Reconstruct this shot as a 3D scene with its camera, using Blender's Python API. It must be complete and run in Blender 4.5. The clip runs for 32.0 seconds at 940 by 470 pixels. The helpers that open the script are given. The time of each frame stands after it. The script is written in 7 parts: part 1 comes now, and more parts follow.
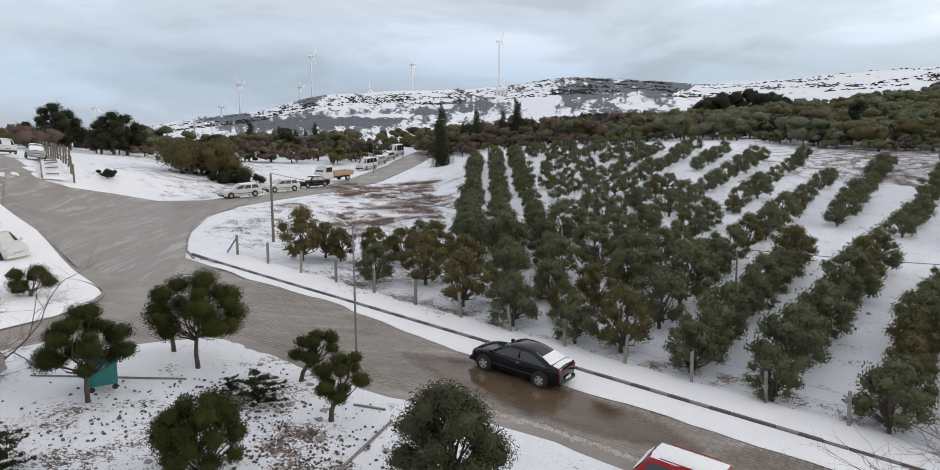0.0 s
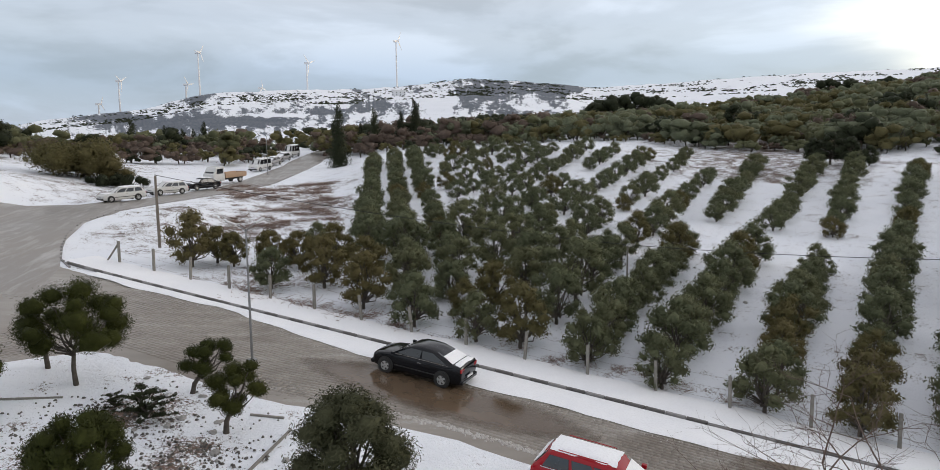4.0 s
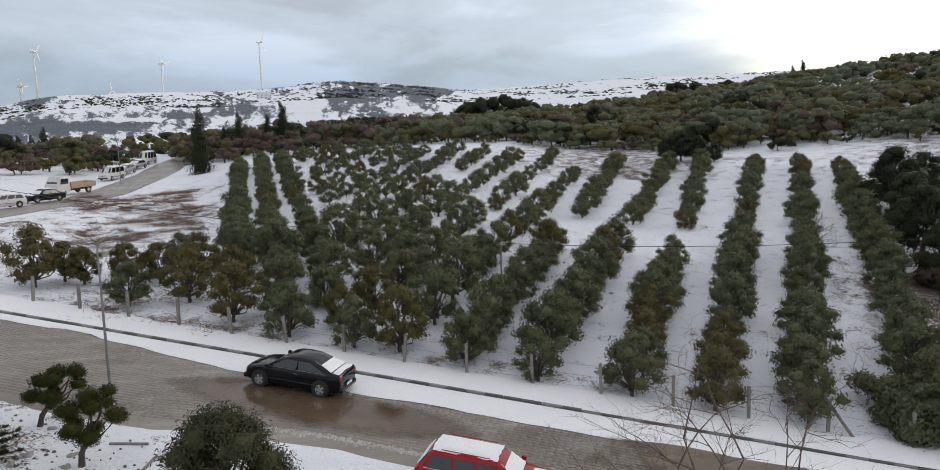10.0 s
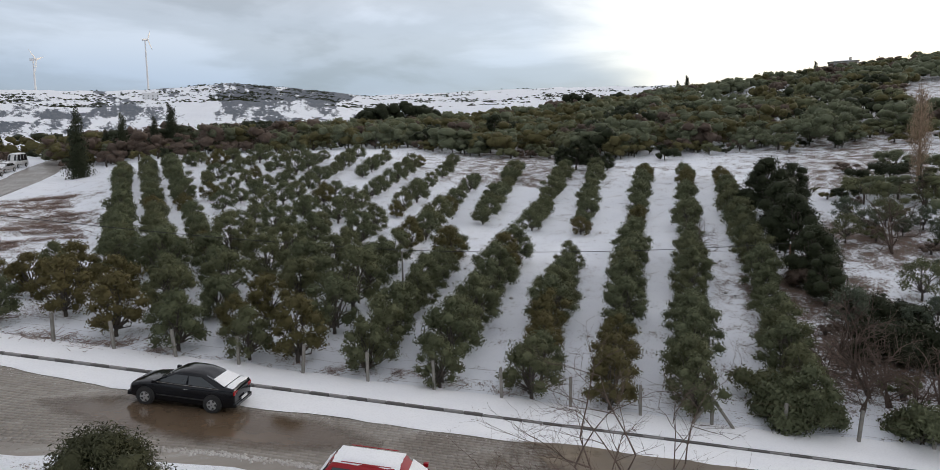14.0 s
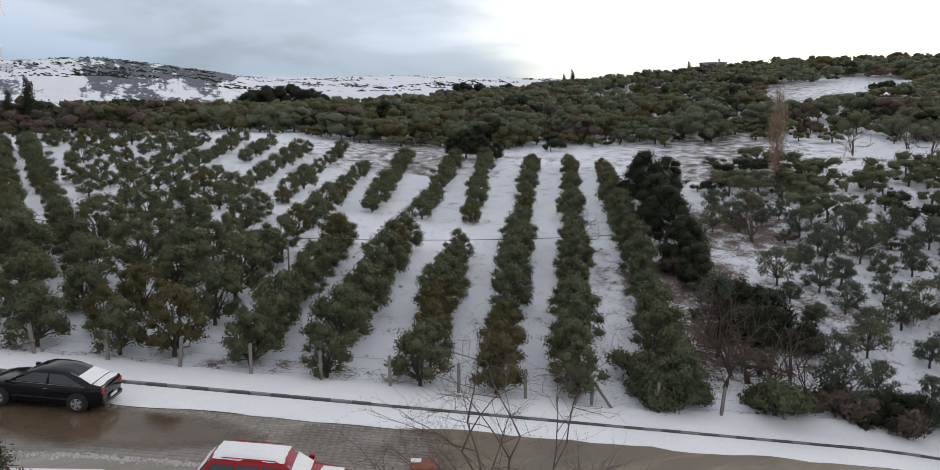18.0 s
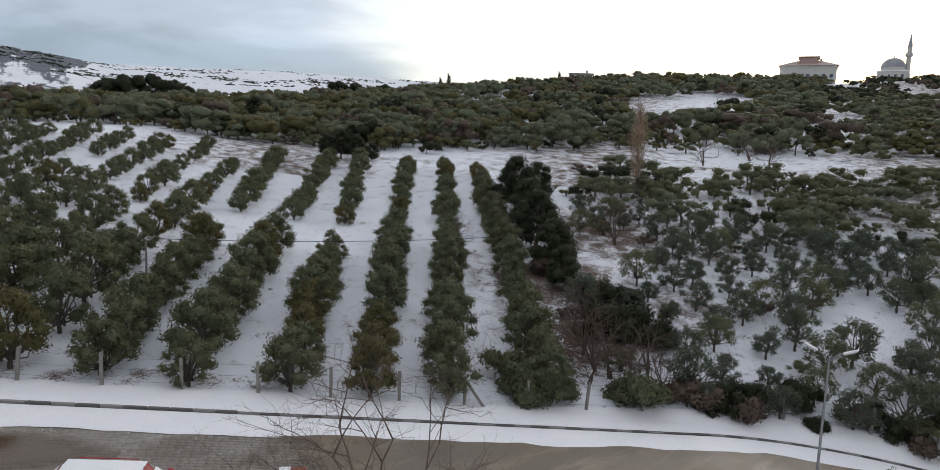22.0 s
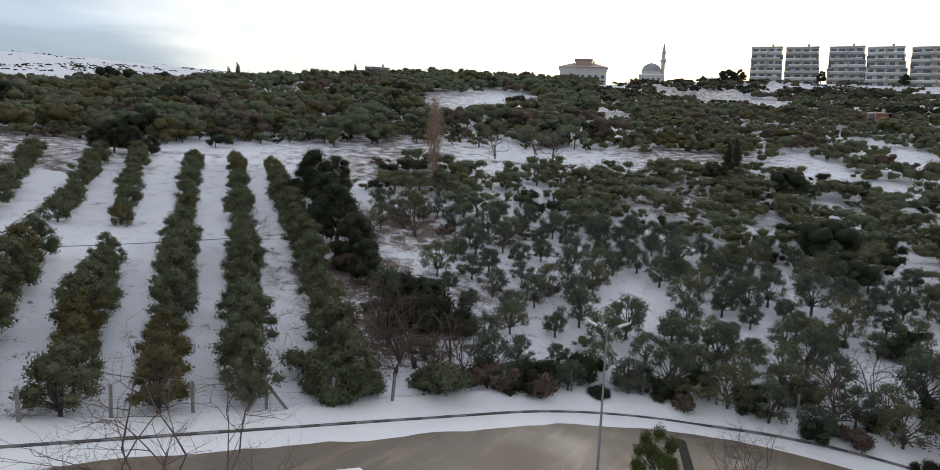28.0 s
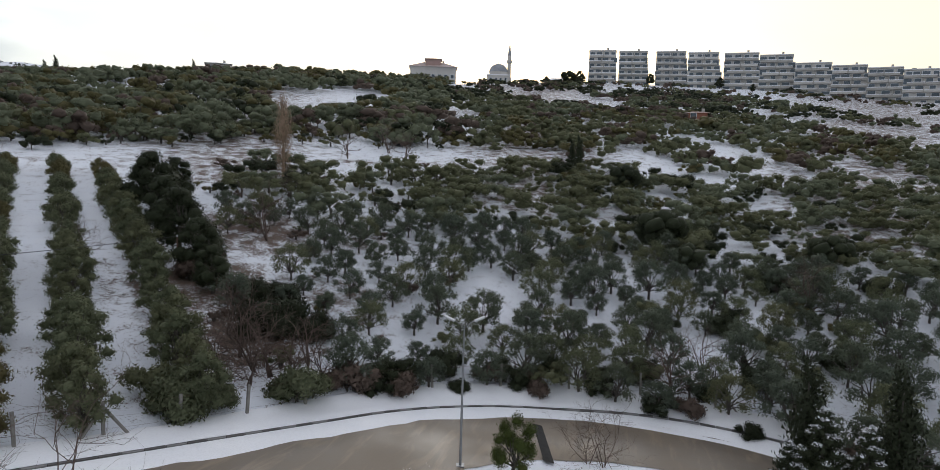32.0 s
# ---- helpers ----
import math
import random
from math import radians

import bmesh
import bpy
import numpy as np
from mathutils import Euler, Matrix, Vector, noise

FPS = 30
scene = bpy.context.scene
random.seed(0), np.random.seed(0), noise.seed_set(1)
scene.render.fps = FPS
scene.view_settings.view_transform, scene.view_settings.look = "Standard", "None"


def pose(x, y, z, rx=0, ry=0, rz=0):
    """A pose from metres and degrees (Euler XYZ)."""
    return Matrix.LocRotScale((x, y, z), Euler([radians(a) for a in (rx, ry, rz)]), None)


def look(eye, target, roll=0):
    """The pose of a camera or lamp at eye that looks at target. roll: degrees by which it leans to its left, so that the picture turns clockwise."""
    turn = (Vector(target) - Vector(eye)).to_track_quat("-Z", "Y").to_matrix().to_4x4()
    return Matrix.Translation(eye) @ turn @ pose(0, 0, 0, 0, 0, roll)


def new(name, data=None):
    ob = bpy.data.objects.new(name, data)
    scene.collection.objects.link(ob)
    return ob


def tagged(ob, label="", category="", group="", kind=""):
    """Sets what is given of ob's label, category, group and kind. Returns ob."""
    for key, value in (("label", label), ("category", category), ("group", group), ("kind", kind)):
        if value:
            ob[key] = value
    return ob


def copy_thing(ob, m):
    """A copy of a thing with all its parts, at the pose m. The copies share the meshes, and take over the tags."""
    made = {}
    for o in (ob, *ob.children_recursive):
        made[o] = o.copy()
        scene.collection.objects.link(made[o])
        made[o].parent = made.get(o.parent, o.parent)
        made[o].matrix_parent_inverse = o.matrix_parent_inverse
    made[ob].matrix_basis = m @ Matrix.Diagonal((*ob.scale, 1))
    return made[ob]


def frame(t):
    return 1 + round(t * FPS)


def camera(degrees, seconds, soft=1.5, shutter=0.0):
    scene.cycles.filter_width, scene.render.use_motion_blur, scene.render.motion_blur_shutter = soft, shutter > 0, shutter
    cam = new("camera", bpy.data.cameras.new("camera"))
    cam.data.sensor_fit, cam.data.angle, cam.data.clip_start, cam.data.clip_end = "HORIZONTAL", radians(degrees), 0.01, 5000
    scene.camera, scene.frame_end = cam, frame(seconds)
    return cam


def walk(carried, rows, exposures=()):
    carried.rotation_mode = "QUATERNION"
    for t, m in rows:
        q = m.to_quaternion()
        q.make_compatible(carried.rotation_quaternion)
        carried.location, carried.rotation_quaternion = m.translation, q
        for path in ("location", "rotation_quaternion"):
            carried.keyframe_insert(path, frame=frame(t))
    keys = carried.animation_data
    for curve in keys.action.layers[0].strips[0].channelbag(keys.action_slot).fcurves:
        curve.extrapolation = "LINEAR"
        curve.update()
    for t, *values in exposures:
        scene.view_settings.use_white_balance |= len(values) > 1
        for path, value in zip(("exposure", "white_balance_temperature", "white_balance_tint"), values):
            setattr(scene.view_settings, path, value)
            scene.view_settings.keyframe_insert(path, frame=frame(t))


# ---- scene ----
import itertools

CAMERA = [
    (0, 0.01, -7.00, 0.50), (0.5, -0.73, -7.00, 0.41), (1, -2.08, -7.05, 0.31),
    (1.5, -3.10, -7.06, 0.24), (2, -3.46, -7.15, 0.28), (2.5, -4.88, -7.16, 0.24),
    (3, -6.51, -7.14, 0.35), (3.5, -7.32, -7.18, 0.62), (4, -8.47, -7.03, 0.54),
    (4.5, -9.10, -6.85, 0.61), (6.5, -12.29, -7.09, 1.09), (7, -13.21, -7.17, 1.52),
    (7.5, -14.11, -7.09, 1.76), (8, -15.06, -7.16, 1.94), (8.5, -16.29, -7.20, 1.69),
    (9, -16.89, -7.17, 1.58), (9.5, -18.12, -7.11, 1.50), (10, -19.15, -7.02, 1.50),
    (10.5, -20.31, -7.12, 1.67), (11, -21.48, -7.35, 1.47), (11.5, -23.10, -7.30, 1.12),
    (12, -23.75, -7.17, 1.32), (12.5, -24.67, -6.95, 1.55), (13, -25.73, -6.91, 1.07),
    (13.5, -26.74, -6.69, 0.78), (15.5, -29.67, -6.94, 0.92), (16, -31.13, -6.95, 0.44),
    (16.5, -32.38, -7.20, 0.34), (17, -33.81, -7.34, 0.04), (17.5, -35.26, -7.41, -0.16),
    (18, -36.60, -7.65, -0.57), (18.5, -37.96, -7.24, -0.67), (19, -39.04, -7.13, -1.05),
    (19.5, -40.59, -6.91, -1.02), (20, -42.11, -7.06, -1.36), (20.5, -43.33, -7.15, -1.67),
    (21, -44.50, -7.08, -1.83), (21.5, -46.14, -7.21, -2.11), (22, -46.95, -7.24, -2.31),
    (22.5, -47.81, -7.32, -2.27), (23, -49.41, -7.28, -2.01), (23.5, -51.45, -7.31, -2.36),
    (24, -53.32, -7.52, -2.67), (24.5, -53.92, -7.30, -2.70), (25, -55.55, -7.24, -3.18),
    (25.5, -56.66, -7.41, -3.01), (27.5, -62.03, -6.71, -2.53), (28, -63.74, -7.07, -2.37),
    (28.5, -65.24, -7.04, -3.03), (29, -67.00, -7.08, -3.00), (29.5, -67.69, -6.56, -2.68),
    (30, -69.66, -6.88, -2.42), (30.5, -70.96, -6.51, -1.78), (31, -73.97, -6.56, -1.92),
    (31.5, -74.93, -6.53, -1.82), (32, -76.01, -6.72, -1.74),
]
cam = camera(69.6, 32.0, soft=0.75)
EYE_HEIGHT, ARM = 10.8, 0.25


def held(yaw, pitch, roll):
    """A camera held at arm's length by somebody who turns on the spot."""
    return pose(-ARM * math.sin(radians(yaw)), ARM * math.cos(radians(yaw)) - ARM, EYE_HEIGHT, 90 + pitch, roll, yaw)


EXPOSURES = [(0, 0.27, 6590, 10), (4, 0.24, 6570, 10), (10, 0.14, 6550, 10), (20, 0.03, 6420, 10), (26, -0.06, 6310, 10), (32, -0.08, 6230, 10)]
walk(cam, [(t, held(yaw, pitch, roll)) for t, yaw, pitch, roll in CAMERA], EXPOSURES)

# ---- light: a closed winter sky, brightest where the sun sets behind the hill ----
SUN_BEARING, SUN_HEIGHT = 82.0, 9.0
world = bpy.data.worlds.new("winter_sky")
scene.world = world
world.use_nodes = True
wn, wl = world.node_tree.nodes, world.node_tree.links
wn.clear()


def wnode(kind, **values):
    n = wn.new(kind)
    for k, v in values.items():
        n.inputs[k].default_value = v
    return n


def wramp(stops, mode="EASE"):
    n = wn.new("ShaderNodeValToRGB")
    n.color_ramp.interpolation = mode
    while len(n.color_ramp.elements) < len(stops):
        n.color_ramp.elements.new(0.5)
    for e, (p, c) in zip(n.color_ramp.elements, stops):
        e.position, e.color = p, (*c, 1) if isinstance(c, tuple) else (c, c, c, 1)
    return n


def wmix(a, b, factor):
    n = wn.new("ShaderNodeMix")
    n.data_type = "RGBA"
    for socket, value in ((n.inputs["Factor"], factor), (n.inputs["A"], a), (n.inputs["B"], b)):
        if isinstance(value, tuple):
            socket.default_value = (*value, 1)
        elif isinstance(value, float):
            socket.default_value = value
        else:
            wl.new(value, socket)
    return n.outputs["Result"]


def wmath(op, a, b=0.0):
    n = wn.new("ShaderNodeMath")
    n.operation = op
    for socket, value in zip(n.inputs, (a, b)):
        if isinstance(value, float):
            socket.default_value = value
        else:
            wl.new(value, socket)
    return n.outputs[0]


sky = wn.new("ShaderNodeTexSky")
sky.sky_type, sky.sun_disc = "NISHITA", False
sky.sun_elevation, sky.sun_rotation = radians(SUN_HEIGHT), radians(SUN_BEARING)
ways = wn.new("ShaderNodeTexCoord")
parts = wn.new("ShaderNodeSeparateXYZ")
wl.new(ways.outputs["Generated"], parts.inputs[0])
flat = wn.new("ShaderNodeMapping")
flat.inputs["Scale"].default_value = (1.0, 1.0, 3.6)
wl.new(ways.outputs["Generated"], flat.inputs[0])
billow = wnode("ShaderNodeTexNoise", Scale=3.1, Detail=7.0, Roughness=0.52, Distortion=0.25)
wl.new(flat.outputs[0], billow.inputs["Vector"])
veil = wnode("ShaderNodeTexNoise", Scale=1.5, Detail=4.0, Roughness=0.5)
wl.new(flat.outputs[0], veil.inputs["Vector"])
# grey-blue cloud deck, bluer and darker towards the horizon
height = wramp([(0.0, (0.33, 0.43, 0.65)), (0.09, (0.40, 0.50, 0.715)), (0.17, (0.64, 0.705, 0.845)), (0.30, (0.93, 0.91, 0.92)), (0.55, (0.86, 0.84, 0.87)), (1.0, (0.84, 0.82, 0.85))])
wl.new(parts.outputs["Z"], height.inputs[0])
lumps = wramp([(0.36, 0.84), (0.5, 1.0), (0.64, 1.18)])
wl.new(billow.outputs["Fac"], lumps.inputs[0])
deck = wn.new("ShaderNodeMix")
deck.data_type, deck.blend_type = "RGBA", "MULTIPLY"
deck.inputs["Factor"].default_value = 1.0
wl.new(height.outputs[0], deck.inputs["A"])
wl.new(lumps.outputs[0], deck.inputs["B"])
# the bright opening over the hill
aim = wn.new("ShaderNodeVectorMath")
aim.operation = "DOT_PRODUCT"
bb = radians(82)
aim.inputs[1].default_value = (math.sin(bb) * math.cos(radians(24)), math.cos(bb) * math.cos(radians(24)), math.sin(radians(24)))
wl.new(ways.outputs["Generated"], aim.inputs[0])
near_sun = wmath("ADD", aim.outputs["Value"], wmath("MULTIPLY", wmath("SUBTRACT", veil.outputs["Fac"], 0.5), 0.30))
near_sun = wmath("ADD", near_sun, wmath("MULTIPLY", wmath("SUBTRACT", billow.outputs["Fac"], 0.5), 0.10))
opening = wramp([(0.70, 0.0), (0.80, 0.7), (0.92, 1.0)])
wl.new(near_sun, opening.inputs[0])
warm = wramp([(0.0, (1.42, 1.35, 1.20)), (0.10, (1.5, 1.44, 1.31)), (0.2, (1.6, 1.56, 1.46)), (0.4, (1.3, 1.33, 1.38)), (0.7, (0.84, 0.85, 0.91))])
wl.new(parts.outputs["Z"], warm.inputs[0])
cover = wmix(deck.outputs["Result"], warm.outputs[0], opening.outputs[0])
# the evening glow low down, past the end of the ridge
glow = wn.new("ShaderNodeVectorMath")
glow.operation = "DOT_PRODUCT"
gb = radians(118)
glow.inputs[1].default_value = (math.sin(gb), math.cos(gb), 0.1)
wl.new(ways.outputs["Generated"], glow.inputs[0])
glowing = wramp([(0.62, 0.0), (0.95, 1.0)])
wl.new(glow.outputs["Value"], glowing.inputs[0])
low = wramp([(0.0, 1.0), (0.16, 0.85), (0.4, 0.0)])
wl.new(parts.outputs["Z"], low.inputs[0])
drift = wn.new("ShaderNodeMix")
drift.data_type, drift.blend_type = "RGBA", "MULTIPLY"
drift.inputs["Factor"].default_value = 0.5
wl.new(cover, drift.inputs["A"]), wl.new(lumps.outputs[0], drift.inputs["B"])
cover = wmix(drift.outputs["Result"], (1.40, 1.13, 0.82), wmath("MULTIPLY", glowing.outputs[0], low.outputs[0]))
backing = wnode("ShaderNodeBackground", Strength=0.05)
wl.new(sky.outputs[0], backing.inputs[0])
clouds = wnode("ShaderNodeBackground", Strength=0.62)
wl.new(cover, clouds.inputs[0])
both = wn.new("ShaderNodeAddShader")
wl.new(backing.outputs[0], both.inputs[0])
wl.new(clouds.outputs[0], both.inputs[1])
out = wn.new("ShaderNodeOutputWorld")
wl.new(both.outputs[0], out.inputs[0])

sun = new("sun", bpy.data.lights.new("sun", "SUN"))
sun.data.energy, sun.data.angle, sun.data.color = 0.5, radians(25), (1.0, 0.93, 0.84)
sb, sh = radians(SUN_BEARING), radians(SUN_HEIGHT + 10)
sun.matrix_world = look((0, 0, 60), (-math.sin(sb) * math.cos(sh), -math.cos(sb) * math.cos(sh), 60 - math.sin(sh)))


# ---- materials ----
class Nodes:
    """A node material in the making."""

    def __init__(self, name, rough=0.8, metal=0.0):
        self.m = bpy.data.materials.new(name)
        self.m.use_nodes = True
        self.n, self.l = self.m.node_tree.nodes, self.m.node_tree.links
        self.b = self.n["Principled BSDF"]
        self.b.inputs["Roughness"].default_value, self.b.inputs["Metallic"].default_value = rough, metal
        self.where = self.n.new("ShaderNodeTexCoord").outputs["Object"]

    def put(self, socket, value):
        if isinstance(value, (int, float)):
            socket.default_value = value
        elif isinstance(value, tuple):
            socket.default_value = (*value, 1) if len(value) == 3 and len(socket.default_value) == 4 else value
        else:
            self.l.new(value, socket)

    def noise(self, scale, detail=4.0, rough=0.55, vector=None, distortion=0.0):
        t = self.n.new("ShaderNodeTexNoise")
        t.inputs["Scale"].default_value, t.inputs["Detail"].default_value, t.inputs["Roughness"].default_value = scale, detail, rough
        t.inputs["Distortion"].default_value = distortion
        self.l.new(vector or self.where, t.inputs["Vector"])
        return t.outputs["Fac"]

    def stretch(self, x, y, z, turn=0.0):
        t = self.n.new("ShaderNodeMapping")
        t.inputs["Scale"].default_value = (x, y, z)
        t.inputs["Rotation"].default_value = (0, 0, turn)
        self.l.new(self.where, t.inputs[0])
        return t.outputs[0]

    def ramp(self, value, stops):
        t = self.n.new("ShaderNodeValToRGB")
        while len(t.color_ramp.elements) < len(stops):
            t.color_ramp.elements.new(0.5)
        for e, (p, c) in zip(t.color_ramp.elements, stops):
            e.position, e.color = p, (*c, 1) if isinstance(c, tuple) else (c, c, c, 1)
        self.l.new(value, t.inputs[0])
        return t.outputs[0]

    def mix(self, a, b, factor, how="MIX"):
        t = self.n.new("ShaderNodeMix")
        t.data_type, t.blend_type = "RGBA", how
        self.put(t.inputs["Factor"], factor), self.put(t.inputs["A"], a), self.put(t.inputs["B"], b)
        return t.outputs["Result"]

    def math(self, op, a, b=0.0):
        t = self.n.new("ShaderNodeMath")
        t.operation = op
        self.put(t.inputs[0], a), self.put(t.inputs[1], b)
        return t.outputs[0]

    def attribute(self, name):
        t = self.n.new("ShaderNodeAttribute")
        t.attribute_name = name
        return t.outputs["Fac"]

    def each(self):
        return self.n.new("ShaderNodeObjectInfo").outputs["Random"]

    def island(self):
        return self.n.new("ShaderNodeNewGeometry").outputs["Random Per Island"]

    def bump(self, value, strength, distance=0.02):
        t = self.n.new("ShaderNodeBump")
        t.inputs["Strength"].default_value, t.inputs["Distance"].default_value = strength, distance
        self.l.new(value, t.inputs["Height"])
        self.l.new(t.outputs[0], self.b.inputs["Normal"])

    def done(self, colour, rough=None):
        self.put(self.b.inputs["Base Color"], colour)
        if rough is not None:
            self.put(self.b.inputs["Roughness"], rough)
        return self.m


def surface(name, a, b, scale=3.0, rough=0.8, metal=0.0, bump=0.2, fine=40.0, coat=0.0):
    """Two tones that wander at a coarse and a fine scale, with a fine relief."""
    k = Nodes(name, rough, metal)
    coarse, grain = k.noise(scale, 5.0), k.noise(fine, 3.0)
    c = k.mix(a, b, k.ramp(coarse, [(0.35, 0.0), (0.65, 1.0)]))
    c = k.mix(c, tuple(v * 0.72 for v in a), k.ramp(grain, [(0.45, 0.0), (0.8, 0.5)]))
    c = k.mix(c, tuple(min(1, v * 1.2) for v in b), k.math("MULTIPLY", k.each(), 0.35))
    if bump:
        k.bump(k.math("ADD", coarse, k.math("MULTIPLY", grain, 0.5)), bump)
    if coat:
        k.b.inputs["Coat Weight"].default_value = coat
    return k.done(c)


def leafage(name, dark, light, odd=None, thin=0.3):
    """Leaves: each one a little different, and each plant too; some light passes through them."""
    k = Nodes(name, 0.6)
    c = k.mix(dark, light, k.ramp(k.island(), [(0.0, 0.3), (1.0, 0.7)]))
    tone = k.each()
    c = k.mix(c, odd or tuple(v * 1.4 for v in light), k.ramp(tone, [(0.35, 0.0), (1.0, 0.55)]))
    c = k.mix(c, tuple(v * 0.7 for v in dark), k.ramp(k.noise(1.1, 3.0), [(0.5, 0.0), (0.75, 0.5)]))
    c = k.mix(c, tuple(v * 1.4 for v in light), k.ramp(k.noise(2.2, 3.0), [(0.52, 0.0), (0.72, 0.5)]))
    k.b.inputs["Specular IOR Level"].default_value = 0.15
    glow_through = k.n.new("ShaderNodeBsdfTranslucent")
    k.put(glow_through.inputs["Color"], c)
    blend = k.n.new("ShaderNodeMixShader")
    blend.inputs[0].default_value = thin
    k.l.new(k.b.outputs[0], blend.inputs[1]), k.l.new(glow_through.outputs[0], blend.inputs[2])
    k.l.new(blend.outputs[0], k.n["Material Output"].inputs["Surface"])
    return k.done(c)


def make_ground():
    k = Nodes("snowy_ground", 0.75)
    bare = k.attribute("bare")
    broad, mid, fine = k.noise(0.35, 6.0, 0.6), k.noise(1.6, 6.0, 0.65), k.noise(9.0, 5.0, 0.7)
    snow = k.mix((0.89, 0.915, 0.955), (0.84, 0.87, 0.925), k.ramp(broad, [(0.35, 0.0), (0.7, 1.0)]))
    snow = k.mix(snow, (0.60, 0.63, 0.68), k.ramp(fine, [(0.58, 0.0), (0.8, 0.35)]))
    soil = k.mix((0.15, 0.085, 0.065), (0.21, 0.14, 0.11), k.ramp(mid, [(0.3, 0.0), (0.7, 1.0)]))
    soil = k.mix(soil, (0.05, 0.055, 0.03), k.ramp(fine, [(0.45, 0.0), (0.62, 1.0)]))
    speck = k.math("ADD", k.math("MULTIPLY", k.noise(5.5, 7.0, 0.8), 0.62), k.math("MULTIPLY", k.noise(0.8, 3.0, 0.5), 0.38))
    speck = k.math("ADD", k.math("MULTIPLY", speck, 0.72), k.math("MULTIPLY", k.noise(17.0, 4.0, 0.6), 0.28))
    speck = k.math("ADD", k.math("MULTIPLY", k.math("SUBTRACT", speck, 0.5), 2.9), 0.5)
    mask = k.ramp(k.math("ADD", k.math("SUBTRACT", bare, speck), 0.5), [(0.44, 0.0), (0.56, 1.0)])
    woods = k.attribute("woods")
    grid = k.n.new("ShaderNodeCombineXYZ")
    k.put(grid.inputs[0], k.attribute("bearing")), k.put(grid.inputs[1], k.math("MULTIPLY", k.attribute("rise"), 2.6))
    clump = k.math("ADD", k.math("MULTIPLY", k.noise(1.2, 9.0, 0.74, grid.outputs[0]), 0.55), k.math("MULTIPLY", k.noise(0.4, 4.0, 0.6, grid.outputs[0]), 0.45))
    clump = k.math("ADD", k.math("MULTIPLY", k.math("SUBTRACT", clump, 0.5), 2.6), 0.5)
    far = k.ramp(k.math("ADD", k.math("SUBTRACT", woods, clump), 0.5), [(0.45, 0.0), (0.53, 1.0)])
    c = k.mix(snow, soil, mask)
    # far woods: the bluish haze of distance is mixed into their two tones
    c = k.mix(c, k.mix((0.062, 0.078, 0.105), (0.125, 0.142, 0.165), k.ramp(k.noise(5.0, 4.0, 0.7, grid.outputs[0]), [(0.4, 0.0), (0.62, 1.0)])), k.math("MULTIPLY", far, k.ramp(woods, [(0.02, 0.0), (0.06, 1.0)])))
    k.bump(k.math("ADD", mid, k.math("MULTIPLY", fine, 0.6)), 0.7, 0.12)
    return k.done(c)


def make_road():
    k = Nodes("wet_pavers", 0.4)
    broad, streak, fine = k.noise(0.22, 5.0, 0.6), k.noise(0.8, 5.0, 0.6, k.stretch(0.25, 1.6, 1, 0.58)), k.noise(14.0, 4.0, 0.7)
    c = k.mix((0.235, 0.205, 0.172), (0.36, 0.33, 0.29), k.ramp(k.math("MULTIPLY", k.math("ADD", broad, streak), 0.5), [(0.38, 0.0), (0.62, 1.0)]))
    c = k.mix(c, (0.115, 0.085, 0.06), k.ramp(k.noise(0.12, 4.0), [(0.52, 0.0), (0.66, 0.7)]))
    c = k.mix(c, (0.6, 0.6, 0.6), k.ramp(k.math("ADD", k.math("MULTIPLY", fine, 0.35), k.math("MULTIPLY", streak, 0.65)), [(0.57, 0.0), (0.68, 0.6)]))
    c = k.mix(c, (0.09, 0.08, 0.07), k.math("MULTIPLY", k.island(), 0.25))
    k.bump(fine, 0.15, 0.01)
    return k.done(c, k.ramp(broad, [(0.35, 0.22), (0.65, 0.55)]))


def make_asphalt():
    """Wet asphalt with pale streaks of slush left between the wheel tracks."""
    k = Nodes("wet_asphalt", 0.4)
    broad, fine = k.noise(0.25, 5.0, 0.6), k.noise(18.0, 4.0, 0.7)
    streak = k.noise(1.1, 6.0, 0.65, k.stretch(1.9, 0.22, 1, 0.55), 0.4)
    c = k.mix((0.20, 0.18, 0.16), (0.29, 0.27, 0.245), k.ramp(broad, [(0.35, 0.0), (0.65, 1.0)]))
    c = k.mix(c, (0.58, 0.57, 0.56), k.ramp(k.math("ADD", k.math("MULTIPLY", fine, 0.2), k.math("MULTIPLY", streak, 0.8)), [(0.50, 0.0), (0.66, 0.5)]))
    k.bump(k.math("ADD", fine, streak), 0.2, 0.02)
    return k.done(c, k.ramp(broad, [(0.35, 0.28), (0.65, 0.6)]))


def make_water():
    """Brown meltwater that thins out over the pavers towards its shore."""
    k = Nodes("muddy_water", 0.12)
    broad = k.noise(0.5, 4.0)
    c = k.mix((0.105, 0.070, 0.043), (0.16, 0.115, 0.077), k.ramp(broad, [(0.35, 0.0), (0.65, 1.0)]))
    deep = k.math("ADD", k.attribute("depth"), k.math("MULTIPLY", k.math("SUBTRACT", k.noise(1.3, 6.0, 0.65), 0.5), 0.9))
    k.put(k.b.inputs["Alpha"], k.ramp(deep, [(0.3, 0.0), (0.95, 0.9)]))
    k.bump(k.noise(5.0, 2.0), 0.03)
    return k.done(c)


